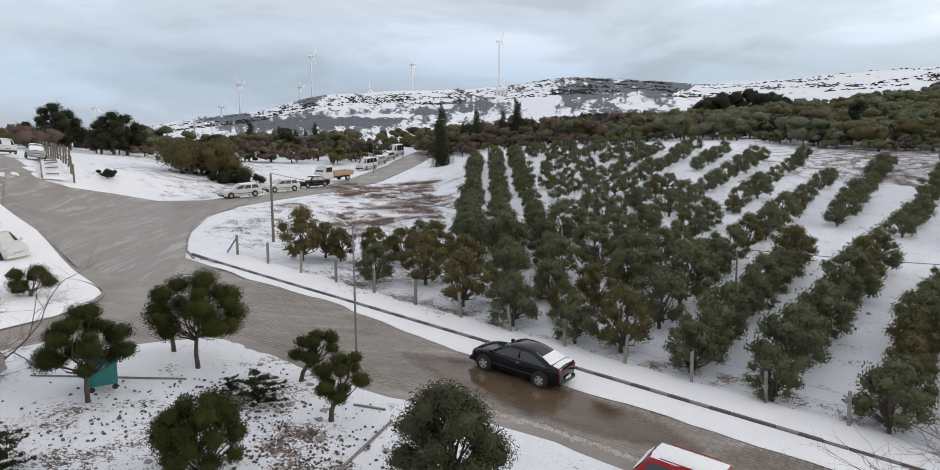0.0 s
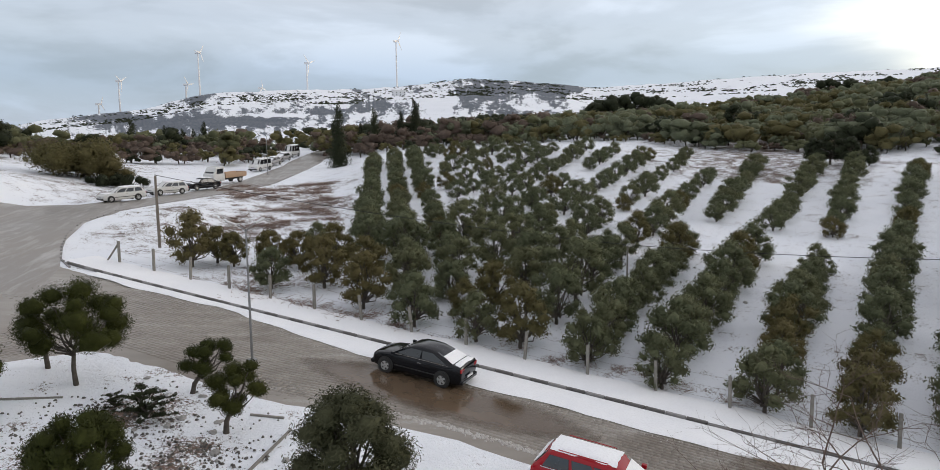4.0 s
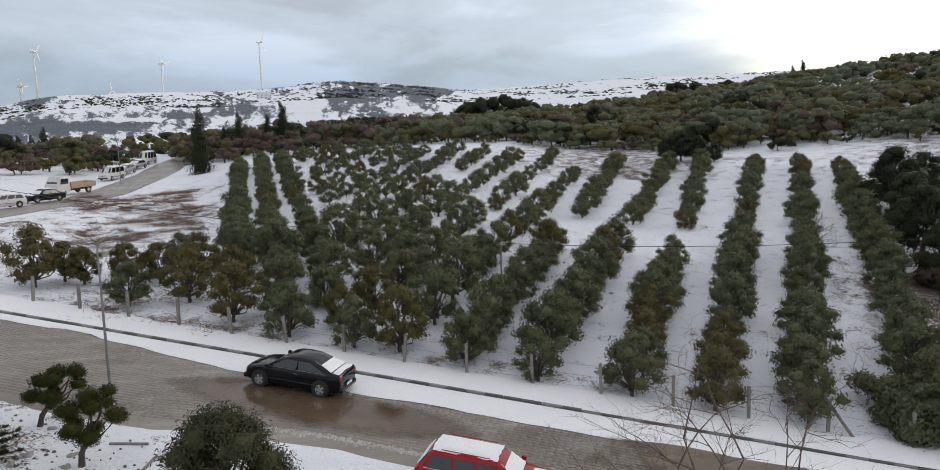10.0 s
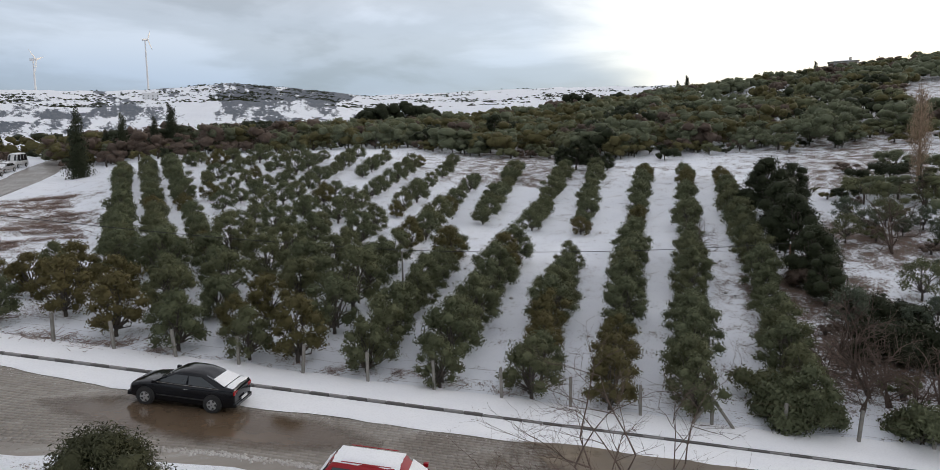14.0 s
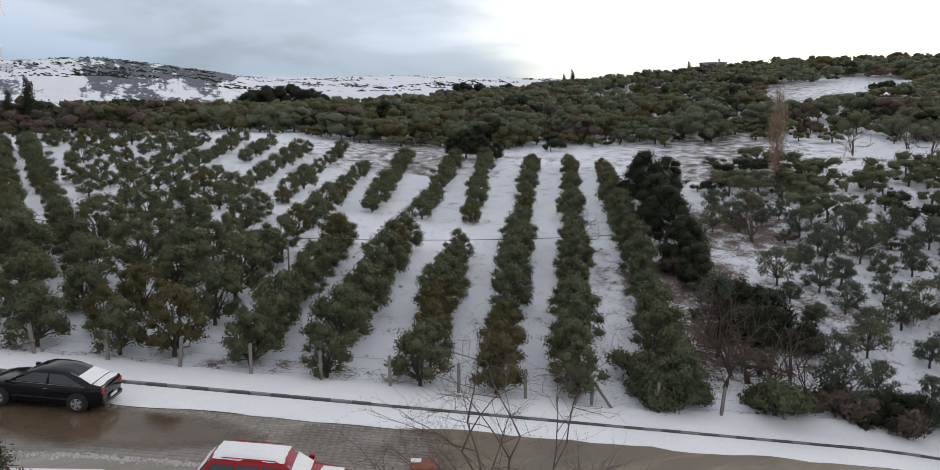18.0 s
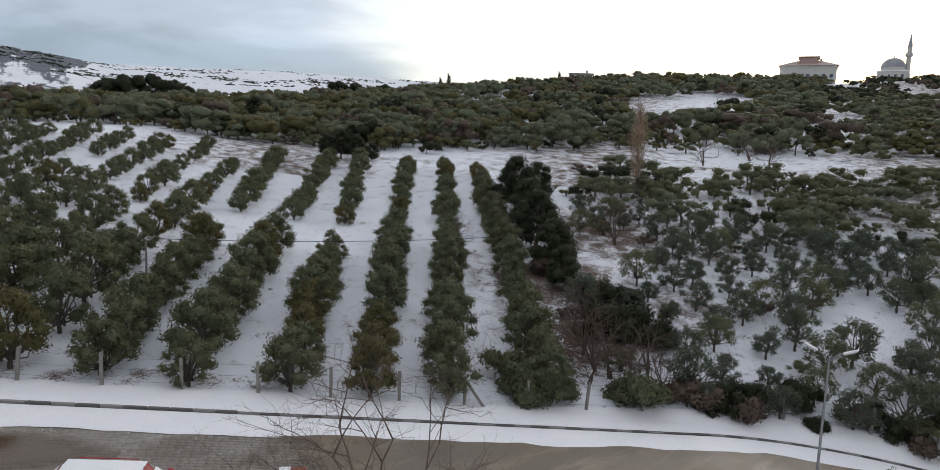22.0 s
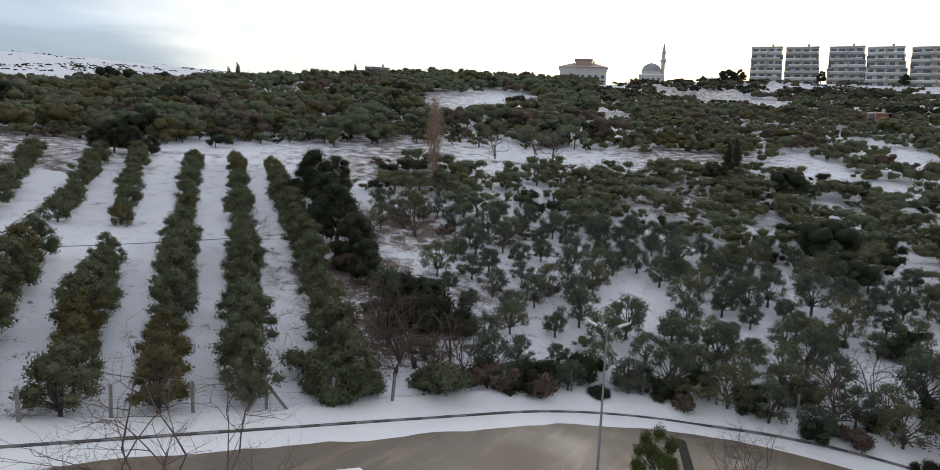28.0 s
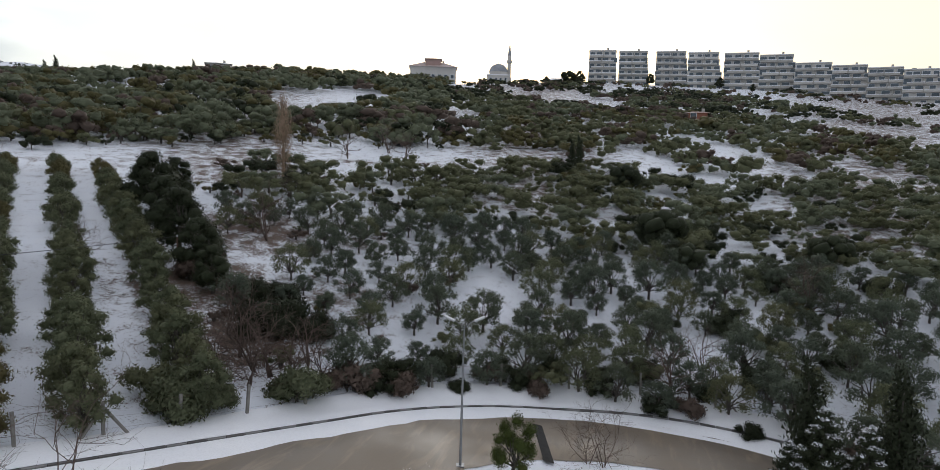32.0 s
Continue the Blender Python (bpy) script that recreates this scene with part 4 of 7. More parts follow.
# the old olives on the slope past the scrub
placed = []
CLEAR = [(77.8, 45.6, 2.8), (79.0, 49, 2.0), (88.4, 69.3, 2.4), (87.0, 76, 2.2), (90.6, 53.7, 2.4), (89.0, 58, 1.8), (95.9, 42.8, 2.2), (56.0, 44, 3.6), (58.5, 50, 4.0), (60.1, 54, 2.6), (57, 62, 2.6), (99, 51, 1.8), (94, 71, 2.0), (70, 49, 1.6)]
CLEAR = [(r * math.sin(radians(b)), r * math.cos(radians(b)), d) for b, r, d in CLEAR]
tries = 0
while len(placed) < 300 and tries < 30000:
    tries += 1
    b, r = rng.uniform(55, 114), math.sqrt(rng.uniform(31 ** 2, 60 ** 2))
    x, y = r * math.sin(radians(b)), r * math.cos(radians(b))
    if r < fence_at(b) + 1.0 or r > float(np.interp(b, STEP, mid_r)) - 2.5 or (b < 66 and r < 39) or (b < 56.5 and r < 62):
        continue
    if any((x - a) ** 2 + (y - c) ** 2 < d * d for a, c, d in CLEAR) or any((x - a) ** 2 + (y - c) ** 2 < (2.2 if b < 74 else 2.0) ** 2 for a, c in placed):
        continue
    placed.append((x, y))
    plant(old[rng.integers(4)], x, y, rng.uniform(0.7, 1.0) * (1.0 if b < 73 else 1.08))


# ---- scrub, landmarks and woods ----
def seat(b, r):
    return r * math.sin(radians(b)), r * math.cos(radians(b))


def shrub(name, label, seed, height, width, count, leaf, size=0.22, clumps=9, flat=0.8):
    g = np.random.default_rng(seed)
    t = thing(name, label, "shrub")
    cs = [((g.random() - 0.5) * width * 0.75, (g.random() - 0.5) * width * 0.75, height * (0.2 + 0.5 * g.random())) for _ in range(clumps)]
    rs = [min(width, height) * (0.26 + 0.16 * g.random()) for _ in range(clumps)]
    runs = [(limb((c[0] * 0.2, c[1] * 0.2, -0.1), c, 0.1, g), [0.045, 0.035, 0.028, 0.02, 0.01]) for c in cs]
    for run in runs:
        part("stem", tubes("stem", [run], 4), BARK, t)
    part("foliage", leaf_mesh("foliage", cs, rs, count, size, seed + 1, squash=flat, hollow=0.4, core=0.6), leaf, t)
    return t


def at(ob, b, r, scale=1.0, yaw=0.0, sink=0.1):
    x, y = seat(b, r)
    ob.matrix_basis = standing(x, y, yaw, sink, scale)
    return ob


def again(ob, b, r, scale=1.0, yaw=0.0, sink=0.1):
    x, y = seat(b, r)
    return copy_thing(ob, standing(x, y, yaw, sink, scale))


# the dark evergreen clump and the thicket at the end of the rows
holm = crown_tree("holm_oak", "dark evergreen oak with dense crown", "tree", 300, 5.2, 4.2, 0.9, 20, 8000, 0.17, DARKLEAF, low=0.6, clump_r=0.2, trunk_r=0.16, apart=True, core=0.7)
at(holm, 51.2, 60)
for b, r, s, w in ((52.2, 54, 0.9, 80), (53.1, 49.5, 0.95, 190), (54.6, 46, 0.75, 20), (52.9, 63, 0.8, 130), (51.0, 66, 0.7, 250), (55.6, 42.5, 0.62, 310)):
    again(holm, b, r, s, w)
thicket = shrub("evergreen_thicket", "dark evergreen thicket spreading over snow", 320, 2.8, 4.2, 7000, DARKLEAF, 0.22, 14)
at(thicket, 60.2, 37, 0.85)
for b, r, s, w in ((62.0, 38, 0.8, 70), (58.4, 41, 0.75, 150), (63.8, 37.5, 0.6, 220), (61.0, 41.5, 0.65, 300), (69.3, 33.9, 0.55, 20), (74.6, 35.9, 0.6, 90), (71.5, 35, 0.45, 180), (79.5, 37, 0.4, 10), (84, 38, 0.45, 60), (88, 37.5, 0.5, 0), (91.5, 39, 0.55, 200), (97, 38, 0.5, 10), (100.5, 40, 0.6, 90), (93, 46, 0.5, 70), (97.5, 47, 0.6, 140), (101, 56, 0.7, 0), (96, 68, 0.7, 20), (99, 72, 0.6, 80), (106, 44, 0.6, 30), (104, 66, 0.6, 100), (88.5, 61, 0.45, 50), (108, 58, 0.7, 10)):
    again(thicket, b, r, s, w)
olive_bush = shrub("olive_bush", "yellow-green olive bush by the fence", 330, 1.9, 2.4, 3400, OLIVE, 0.2, 8)
at(olive_bush, 52.9, 29.3)
for b, r, s in ((54.6, 29.8, 0.9), (56.2, 30.0, 0.7), (61.9, 31.0, 0.95), (63.3, 31.5, 0.7), (51.6, 31, 0.8)):
    again(olive_bush, b, r, s, b * 9)
rust_bush = shrub("withered_bush", "withered reddish-brown bush by the fence", 340, 1.7, 2.2, 2600, RUSSET, 0.2, 8)
at(rust_bush, 67.0, 32.4)
for b, r, s in ((68.2, 33, 0.8), (55.0, 47, 1.0), (54.2, 44.5, 0.9), (78.5, 36.0, 0.7), (82.0, 36.6, 0.6), (65.6, 32.6, 0.6)):
    again(rust_bush, b, r, s, b * 7)
for k, b in enumerate(np.arange(66.5, 113, 2.4)):
    if k % 5 in (0, 3):
        continue
    kind = (olive_bush, thicket, rust_bush, olive_bush, thicket)[k % 5]
    again(kind, b + rng.normal() * 0.4, fence_at(b) + rng.uniform(0.9, 2.2), rng.uniform(0.65, 1.0) * (0.5 if kind is thicket else 0.95), k * 40)
snag = bare_tree("bare_tree", "leafless grey-brown tree with snow caught in its twigs", 350, 4.2, 0.07, 3, 0.85, stems=3)
at(snag, 57.6, 34.5)
for b, r, s, w in ((58.9, 33.2, 0.9, 60), (60.3, 33.0, 0.85, 140), (56.6, 37, 0.8, 230), (58.2, 31.8, 0.7, 300), (61.6, 32.6, 0.75, 200), (63.2, 34, 0.8, 20), (64.6, 33.4, 0.65, 100), (56.0, 33, 0.7, 170), (59.7, 53.0, 1.15, 33), (61.5, 66, 0.9, 70), (46.6, 47.5, 0.75, 50), (66.0, 87, 1.1, 10), (69.5, 94, 1.2, 90), (70.8, 90, 1.0, 190), (94.2, 37.2, 1.0, 120), (96.5, 40, 0.8, 10), (104, 52, 1.1, 70)):
    again(snag, b, r, s, w)
# the dry poplar, cypresses and pines
t = thing("poplar_tree", "tall leafless poplar with pale brown upswept twigs", "tree")
g = np.random.default_rng(360)
runs = [([(0, 0, -0.2), (0.05, 0, 4), (0, 0.05, 8.6)], [0.14, 0.1, 0.03])]
for k in range(60):
    z, a = 0.8 + 7.2 * g.random(), g.random() * 6.28
    e = Vector((math.cos(a), math.sin(a), 0)) * (0.45 + 0.35 * math.sin(min(1, z / 6) * 3.1))
    runs.append(([(0, 0, z), Vector((0, 0, z)) + e * 0.6 + Vector((0, 0, 0.6)), Vector((0, 0, z)) + e + Vector((0, 0, 1.5))], [0.02, 0.015, 0.006]))
part("trunk", tubes("trunk", runs[:1]), POPLAR, t)
part("limb", tubes("limb", runs[1:], 4), POPLAR, t)
part("crown", leaf_mesh("crown", [(0, 0, 1.2 + k * 0.75) for k in range(10)], [0.55 + 0.5 * math.sin(k / 3) for k in range(10)], 3600, 0.3, 361, thin=0.1, squash=1.2, up=1.6), POPLAR, t)
at(t, 60.9, 72.5)
spire = column_tree("cypress_tree", "dark slim cypress rising above the trees", 370, 9.2, 2.9, 6500, DARKLEAF, 0.26)
at(spire, -2.45, 99)
for b, r, s, w in ((0.5, 122, 0.85, 40), (3.9, 125, 0.95, 80), (2.7, 127, 0.7, 10), (-0.6, 124, 0.6, 10), (44.3, 213, 0.62, 10), (45.0, 214, 0.75, 60), (54.1, 226, 0.62, 40), (55.0, 227, 0.5, 90), (-17.9, 150, 1.0, 70), (-15.6, 152, 0.85, 40), (-14.3, 150, 0.72, 90),
                   (-13.6, 155, 0.8, 10), (-12.7, 158, 1.0, 200), (-11.9, 156, 0.7, 10), (-11.3, 160, 0.8, 10), (-10.0, 160, 0.75, 10), (-7.1, 170, 0.85, 10), (-5.2, 175, 0.8, 10), (-19.3, 152, 0.6, 10), (-24.7, 150, 0.55, 10), (-26.3, 150, 0.4, 0), (85.2, 93, 0.55, 10), (84.6, 95, 0.45, 0),
                   (-16.6, 146, 0.6, 0), (-12.2, 150, 0.65, 0), (-9.2, 165, 0.6, 0), (-13.1, 148, 0.55, 0), (13.6, 150, 0.45, 0)):
    again(spire, b, r, s, w)
hill_pine = crown_tree("stone_pine", "dark round-headed pine on the rise", "tree", 380, 6.4, 8.0, 2.2, 18, 5200, 0.3, DARKLEAF, squash=0.6, clump_r=0.19, trunk_r=0.22, core=0.8)
at(hill_pine, 20.2, 165)
for b, r, s, w in ((22.0, 167, 1.05, 70), (23.6, 168, 0.9, 140), (18.7, 164, 0.8, 210), (24.6, 170, 0.7, 20), (36.0, 196, 0.8, 60), (37.4, 198, 0.7, 120), (39.8, 200, 0.6, 0), 
                   (92.2, 62, 0.62, 30), (94.4, 57.5, 0.42, 90), (104.6, 62, 0.5, 10), (89.0, 84, 0.5, 10), (84.0, 300, 0.9, 0), (28.3, 92.5, 0.42, 0)):
    again(hill_pine, b, r, s, w)
for b, r, s, w in ((29.6, 112, 1.0, 0), (-31.3, 112, 1.35, 30), (-30.4, 114, 1.2, 140), (-27.6, 104, 1.2, 20), (-26.7, 105, 1.15, 100), (-28.4, 104, 0.95, 160), (-33.0, 118, 0.8, 10), (36.4, 80, 0.7, 20), (37.7, 79.5, 0.62, 80), (35.2, 81, 0.55, 160), (38.9, 79, 0.45, 240)):
    again(holm, b, r, s, w)
for b, r, s in ((90.5, 330, 1.1), (95.8, 322, 1.0), (84.9, 330, 1.2), (100.9, 312, 0.6), (98.2, 306, 0.7), (92.3, 316, 0.5)):
    again(holm, b, r, s, b * 17)
for b, s in ((76.7, 0.5), (77.6, 0.42), (78.6, 0.45), (79.6, 0.55), (80.6, 0.5), (82.2, 0.6), (84.6, 0.7)):
    again(holm, b, 312, s, b * 31)
hedge = shrub("hedge_clump", "large overgrown clump of green and russet bushes", 390, 4.6, 8.0, 9000, OLIVE_BROWN, 0.28, 16)
at(hedge, -21.6, 84)
for b, r, s, w in ((-22.9, 83, 0.85, 60), (-20.4, 83, 0.7, 100), (-19.0, 82, 0.4, 180)):
    again(hedge, b, r, s, w)
heap = shrub("brush_heap", "heap of dark cut brush dusted with snow", 395, 1.6, 4.0, 3000, DARKLEAF, 0.24, 10)
at(heap, -19.2, 79)
for b, r, s, w in ((-18.2, 80, 0.9, 60), (-28.3, 68.5, 0.55, 0), (-20.0, 78.5, 0.8, 200)):
    again(heap, b, r, s, w)


twig_heap = thing("twig_heap", "tangle of reddish-brown cut twigs on the bank", "shrub")
g = np.random.default_rng(397)
sticks = []
for k in range(110):
    p, a, up = Vector((g.normal() * 0.55, g.normal() * 0.55, 0.04 + 0.12 * g.random())), g.uniform(0, 6.28), g.uniform(-0.1, 0.55)
    d = Vector((math.cos(a), math.sin(a), up)) * g.uniform(0.25, 0.7)
    sticks.append(([p, p + d * 0.55 + Vector((0, 0, 0.05 * g.normal())), p + d], [0.016, 0.012, 0.006]))
tagged(part("twig_tangle", tubes("twig_tangle", sticks, 3), STALKS, twig_heap), kind="stuff")
at(twig_heap, -8.0, 66)
for k in range(90):
    again(twig_heap, rng.uniform(-11.5, -2.8), rng.uniform(54, 80), rng.uniform(0.5, 1.1), k * 50)
for b in np.arange(-11, 33, 1.7):
    again(twig_heap, b + rng.normal() * 0.4, fence_at(b) + rng.uniform(0.2, 1.4), rng.uniform(0.6, 1.0) if b < 4 else rng.uniform(0.3, 0.6), b * 60)


# woods on the hill: trees nobody could count
def wood_tree(seed, count, size, clumps=10, core=0.86):
    """A full round crown: lumps of dense foliage with loose leaves all over them."""
    g = np.random.default_rng(seed)
    cs = np.array([(g.normal() * 0.27, g.normal() * 0.27, 0.28 + 0.42 * g.random()) for _ in range(clumps)])
    rs = np.array([0.12 + 0.13 * g.random() for _ in cs])
    return np.concatenate([lumps_of(cs, rs, g, core), leaves(cs, rs, count, size, seed + 5, squash=0.85, thin=0.5, hollow=core - 0.1)])


PATTERNS = {"near": [wood_tree(400 + k, 560, 0.06) for k in range(6)], "close": [wood_tree(440 + k, 1000, 0.06, 12, 0.68) for k in range(6)], "far": [wood_tree(420 + k, 200, 0.085) for k in range(6)]}
TONES = {"olive": WOODS, "grey": OLIVE, "dark": DARKLEAF, "brown": OLIVE_BROWN, "russet": RUSSET}
stands = {k: [] for k in TONES}
stems = []


def grow(b, r, size, tone):
    x, y = seat(b, r)
    v = PATTERNS["close" if r < 98 and b > 50 else "near" if r < 135 else "far"][rng.integers(6)]
    a = rng.uniform(0, 6.28)
    c, s = math.cos(a), math.sin(a)
    z = gz(x, y)
    wide = size * rng.uniform(1.05, 1.55)
    stands[tone].append(np.stack([x + (v[:, 0] * c - v[:, 1] * s) * wide, y + (v[:, 0] * s + v[:, 1] * c) * wide, z + v[:, 2] * size, v[:, 3] * c - v[:, 4] * s, v[:, 3] * s + v[:, 4] * c, v[:, 5]], -1))
    if r < 122 and b < 74:
        for _ in range(2):
            stems.append(([(x, y, z - 0.2), (x + rng.normal() * 0.1, y, z + size * 0.25), (x + rng.normal() * 0.12 * size, y + rng.normal() * 0.12 * size, z + size * 0.55)], [0.09, 0.07, 0.03]))


def spread(b0, b1, r0, r1, gap, tones, size, keep=lambda b, r: True, jitter=0.45):
    """Trees over a sector, one to each cell of a wobbly net; r0 and r1 are functions of the bearing."""
    r = min(r0(b) for b in np.linspace(b0, b1, 9))
    while r < 420:
        b = b0 + rng.random() * 1.5
        while b < b1:
            bb, rr = b + rng.normal() * jitter * gap / r * 30, r + rng.normal() * jitter * gap
            if r0(bb) < rr < r1(bb) and keep(bb, rr):
                pick = (0.5 + 1.1 * noise.noise((bb * 0.22, rr * 0.025, len(tones) + size))) * len(tones) + rng.normal() * 1.1
                grow(bb, rr, size * rng.uniform(0.55, 1.3), tones[int(pick) % len(tones)])
            b += math.degrees(gap / r)
        r += gap * 0.95


mid_at = lambda b: float(np.interp(b, STEP, mid_r))
top_at = lambda b: float(np.interp(b, STEP, top_r))


def open_snow(b, r):
    """Clearings that the woods leave free."""
    if 59.5 < b < 69.5 and 118 < r < 190 and abs((r - 146) - (b - 62) * 5.0) < 27:
        return False
    if b > 74:
        k = noise.noise(((r + 4.4 * b) * 0.03, (r - 8 * b) * 0.006, 3.3)) + 0.4 * noise.noise((r * 0.06, b * 0.6, 9.1))
        return k > (-0.12 if r < 140 else 0.02 if r < 200 else 0.1)
    return noise.noise((r * 0.03, b * 0.15, 7.7)) > -0.42


ledge = lambda b: mid_at(b) + float(np.interp(b, [0, 15, 25, 40, 55, 75, 90, 110], [22, 16, 8, 8, 13, 16, 5, -2]))
far_clear = lambda b, r: noise.noise((b * 0.3, r * 0.08, 12.5)) > -0.3 and not any((r * math.sin(radians(b)) - a) ** 2 + (r * math.cos(radians(b)) - c) ** 2 < d * d for a, c, d in CLEAR)
spread(56, 115, lambda b: 60, lambda b: mid_at(b) - 2, 2.75, ["grey", "olive", "grey", "grey", "dark"], 2.3, far_clear, 0.25)
spread(12, 74, ledge, lambda b: top_at(b) + 3, 4.1, ["olive", "olive", "brown", "olive", "dark", "grey", "russet", "brown", "olive"], 3.7, open_snow)
spread(74, 116, ledge, lambda b: min(175, top_at(b)), 3.5, ["olive", "grey", "grey", "grey", "brown", "russet"], 2.7, open_snow)
spread(74, 116, lambda b: 170, lambda b: top_at(b) - 6, 3.9, ["dark", "dark", "grey", "olive", "russet", "grey"], 2.4, open_snow)
spread(73, 87, lambda b: top_at(b) - 75, lambda b: top_at(b) - 7, 4.4, ["dark", "russet", "grey", "dark"], 2.3, lambda b, r: noise.noise((r * 0.05, b * 0.5, 15.5)) > -0.12)
spread(-4, 14, lambda b: mid_at(b) + 24, lambda b: top_at(b) + 8, 4.6, ["russet", "brown", "olive", "dark", "russet"], 4.4)
spread(-10, 3, lambda b: 150, lambda b: 215, 6.0, ["dark", "brown", "olive", "olive"], 4.6, lambda b, r: abs(b + 4.4) > 0.9)
spread(-27, -9.5, lambda b: 112 + (b + 26) * 0.4, lambda b: 172, 4.4, ["brown", "grey", "olive", "russet", "grey", "dark"], 4.0, lambda b, r: rng.random() < (0.95 if r > 122 else 0.6))
spread(-46, -24, lambda b: 104, lambda b: 150, 6.0, ["russet", "brown", "russet", "dark"], 3.4)
spread(78, 115, lambda b: fence_at(b) + 1.5, lambda b: mid_at(b) + 4, 2.9, ["grey", "grey", "dark", "olive", "brown"], 1.5, lambda b, r: noise.noise((r * 0.09, b * 0.3, 2.5)) > (0.25 if b < 86 else 0.1))
spread(55, 78, lambda b: fence_at(b) + 1.5, mid_at, 3.4, ["russet", "brown", "grey"], 0.9, lambda b, r: noise.noise((r * 0.12, b * 0.3, 4.5)) > 0.0)
spread(-27, 14, lambda b: mid_at(b) + 16 if b > -4 else 104, lambda b: mid_at(b) + 40 if b > -4 else 135, 3.3, ["russet", "brown", "dark", "russet"], 2.3, lambda b, r: rng.random() < 0.8 and not -6.8 < b < -3.2)
spread(12, 76, lambda b: ledge(b) - 1.5, lambda b: ledge(b) + 13, 2.6, ["brown", "dark", "grey", "russet"], 1.7, lambda b, r: rng.random() < 0.6)
spread(83, 113, lambda b: top_at(b) - 46, lambda b: top_at(b) - 4, 6.5, ["russet", "grey", "dark", "brown"], 2.2, lambda b, r: noise.noise((r * 0.05, b * 0.4, 5.5)) > 0.0)
for tone, bits in stands.items():
    v = np.concatenate(bits)
    ob = part(f"{tone}_woods", soft_mesh("woods", v), TONES[tone])
    tagged(ob, f"{tone} trees and scrub crowding the snowy hillside", "woods", kind="stuff")
tagged(part("wood_stems", tubes("wood_stems", stems, 4), BARK), "dark stems of the trees along the ledge", "woods", kind="stuff")
# shrubs scattered over the white ridge and the turbine hill
far_bits = []
for k in range(6000):
    b, r = rng.uniform(-24, 52), rng.uniform(620, 1330)
    thick = noise.noise((b * 0.35, r * 0.012, 1.5)) + 0.35 * noise.noise((b * 1.3, r * 0.04, 8.5))
    if thick < (-0.05 if b < 17 else 0.02) or (r > 1130 and not 5 < b < 16 and rng.random() < (0.9 if b < 17 else 0.35)):
        continue
    x, y = seat(b, r)
    v = PATTERNS["far"][k % 6][:180]
    s = rng.uniform(3, 6.5)
    far_bits.append(np.stack([x + v[:, 0] * s * 1.6, y + v[:, 1] * s * 1.6, gz(x, y) - 1.5 + v[:, 2] * s * 0.8, v[:, 3], v[:, 4], v[:, 5]], -1))
v = np.concatenate(far_bits)
tagged(part("distant_scrub", soft_mesh("distant_scrub", v), DARKLEAF), "scattered dark scrub on the distant snowy ridge", "woods", kind="stuff")


# ---- vehicles ----
def paint(name, c, rough=0.3):
    k = Nodes(name, rough)
    k.b.inputs["Coat Weight"].default_value = 0.3
    k.b.inputs["Coat Roughness"].default_value = 0.05
    k.b.inputs["Specular IOR Level"].default_value = 0.2
    dirt = k.ramp(k.noise(3.0, 5.0), [(0.45, 0.0), (0.75, 0.35)])
    return k.done(k.mix(c, tuple(0.75 * v + 0.004 for v in c), dirt))


BLACK_PAINT, RED_PAINT = paint("black_car_paint", (0.006, 0.007, 0.010), 0.12), paint("red_car_paint", (0.33, 0.008, 0.016))
WHITE_PAINT, SILVER_PAINT = paint("white_car_paint", (0.66, 0.66, 0.65)), paint("silver_car_paint", (0.36, 0.36, 0.37))
SAND_PAINT = paint("sandy_orange_paint", (0.48, 0.33, 0.22), 0.6)


def loft(stations, mat_name, parent, material, smooth_it=True):
    """A closed body from (x, [(half width, height), ...]) sections."""
    verts, faces = [], []
    per = 2 * len(stations[0][1])
    for x, pts in stations:
        verts += [(x, -w, z) for w, z in pts] + [(x, w, z) for w, z in reversed(pts)]
    for i in range(len(stations) - 1):
        o = i * per
        faces += [(o + k, o + per + k, o + per + (k + 1) % per, o + (k + 1) % per) for k in range(per)]
    faces += [tuple(range(per)), tuple(range(len(verts) - per, len(verts)))[::-1]]
    me = mesh_of(mat_name, verts, faces, smooth_it)
    ob = part(mat_name, me, material, parent)
    if smooth_it:
        mod = ob.modifiers.new("soft", "BEVEL")
        mod.width, mod.segments, mod.limit_method = 0.035, 2, "ANGLE"
        mod.angle_limit = radians(25)
    return ob


def panel(corners, out, name, material, parent, label=""):
    """A thin four-cornered pane."""
    c = [Vector(p) for p in corners]
    n = (c[1] - c[0]).cross(c[3] - c[0]).normalized()
    if n.dot(Vector(out)) < 0:
        n = -n
    verts = [p + n * 0.012 for p in c] + [p - n * 0.01 for p in c]
    faces = [(0, 1, 2, 3), (7, 6, 5, 4)] + [(k, k + 4, (k + 1) % 4 + 4, (k + 1) % 4) for k in range(4)]
    bm = bmesh.new()
    vs = [bm.verts.new(v) for v in verts]
    for f in faces:
        bm.faces.new([vs[i] for i in f])
    bmesh.ops.recalc_face_normals(bm, faces=bm.faces)
    return part(name, bm, material, parent, label)


WHEELS = {}


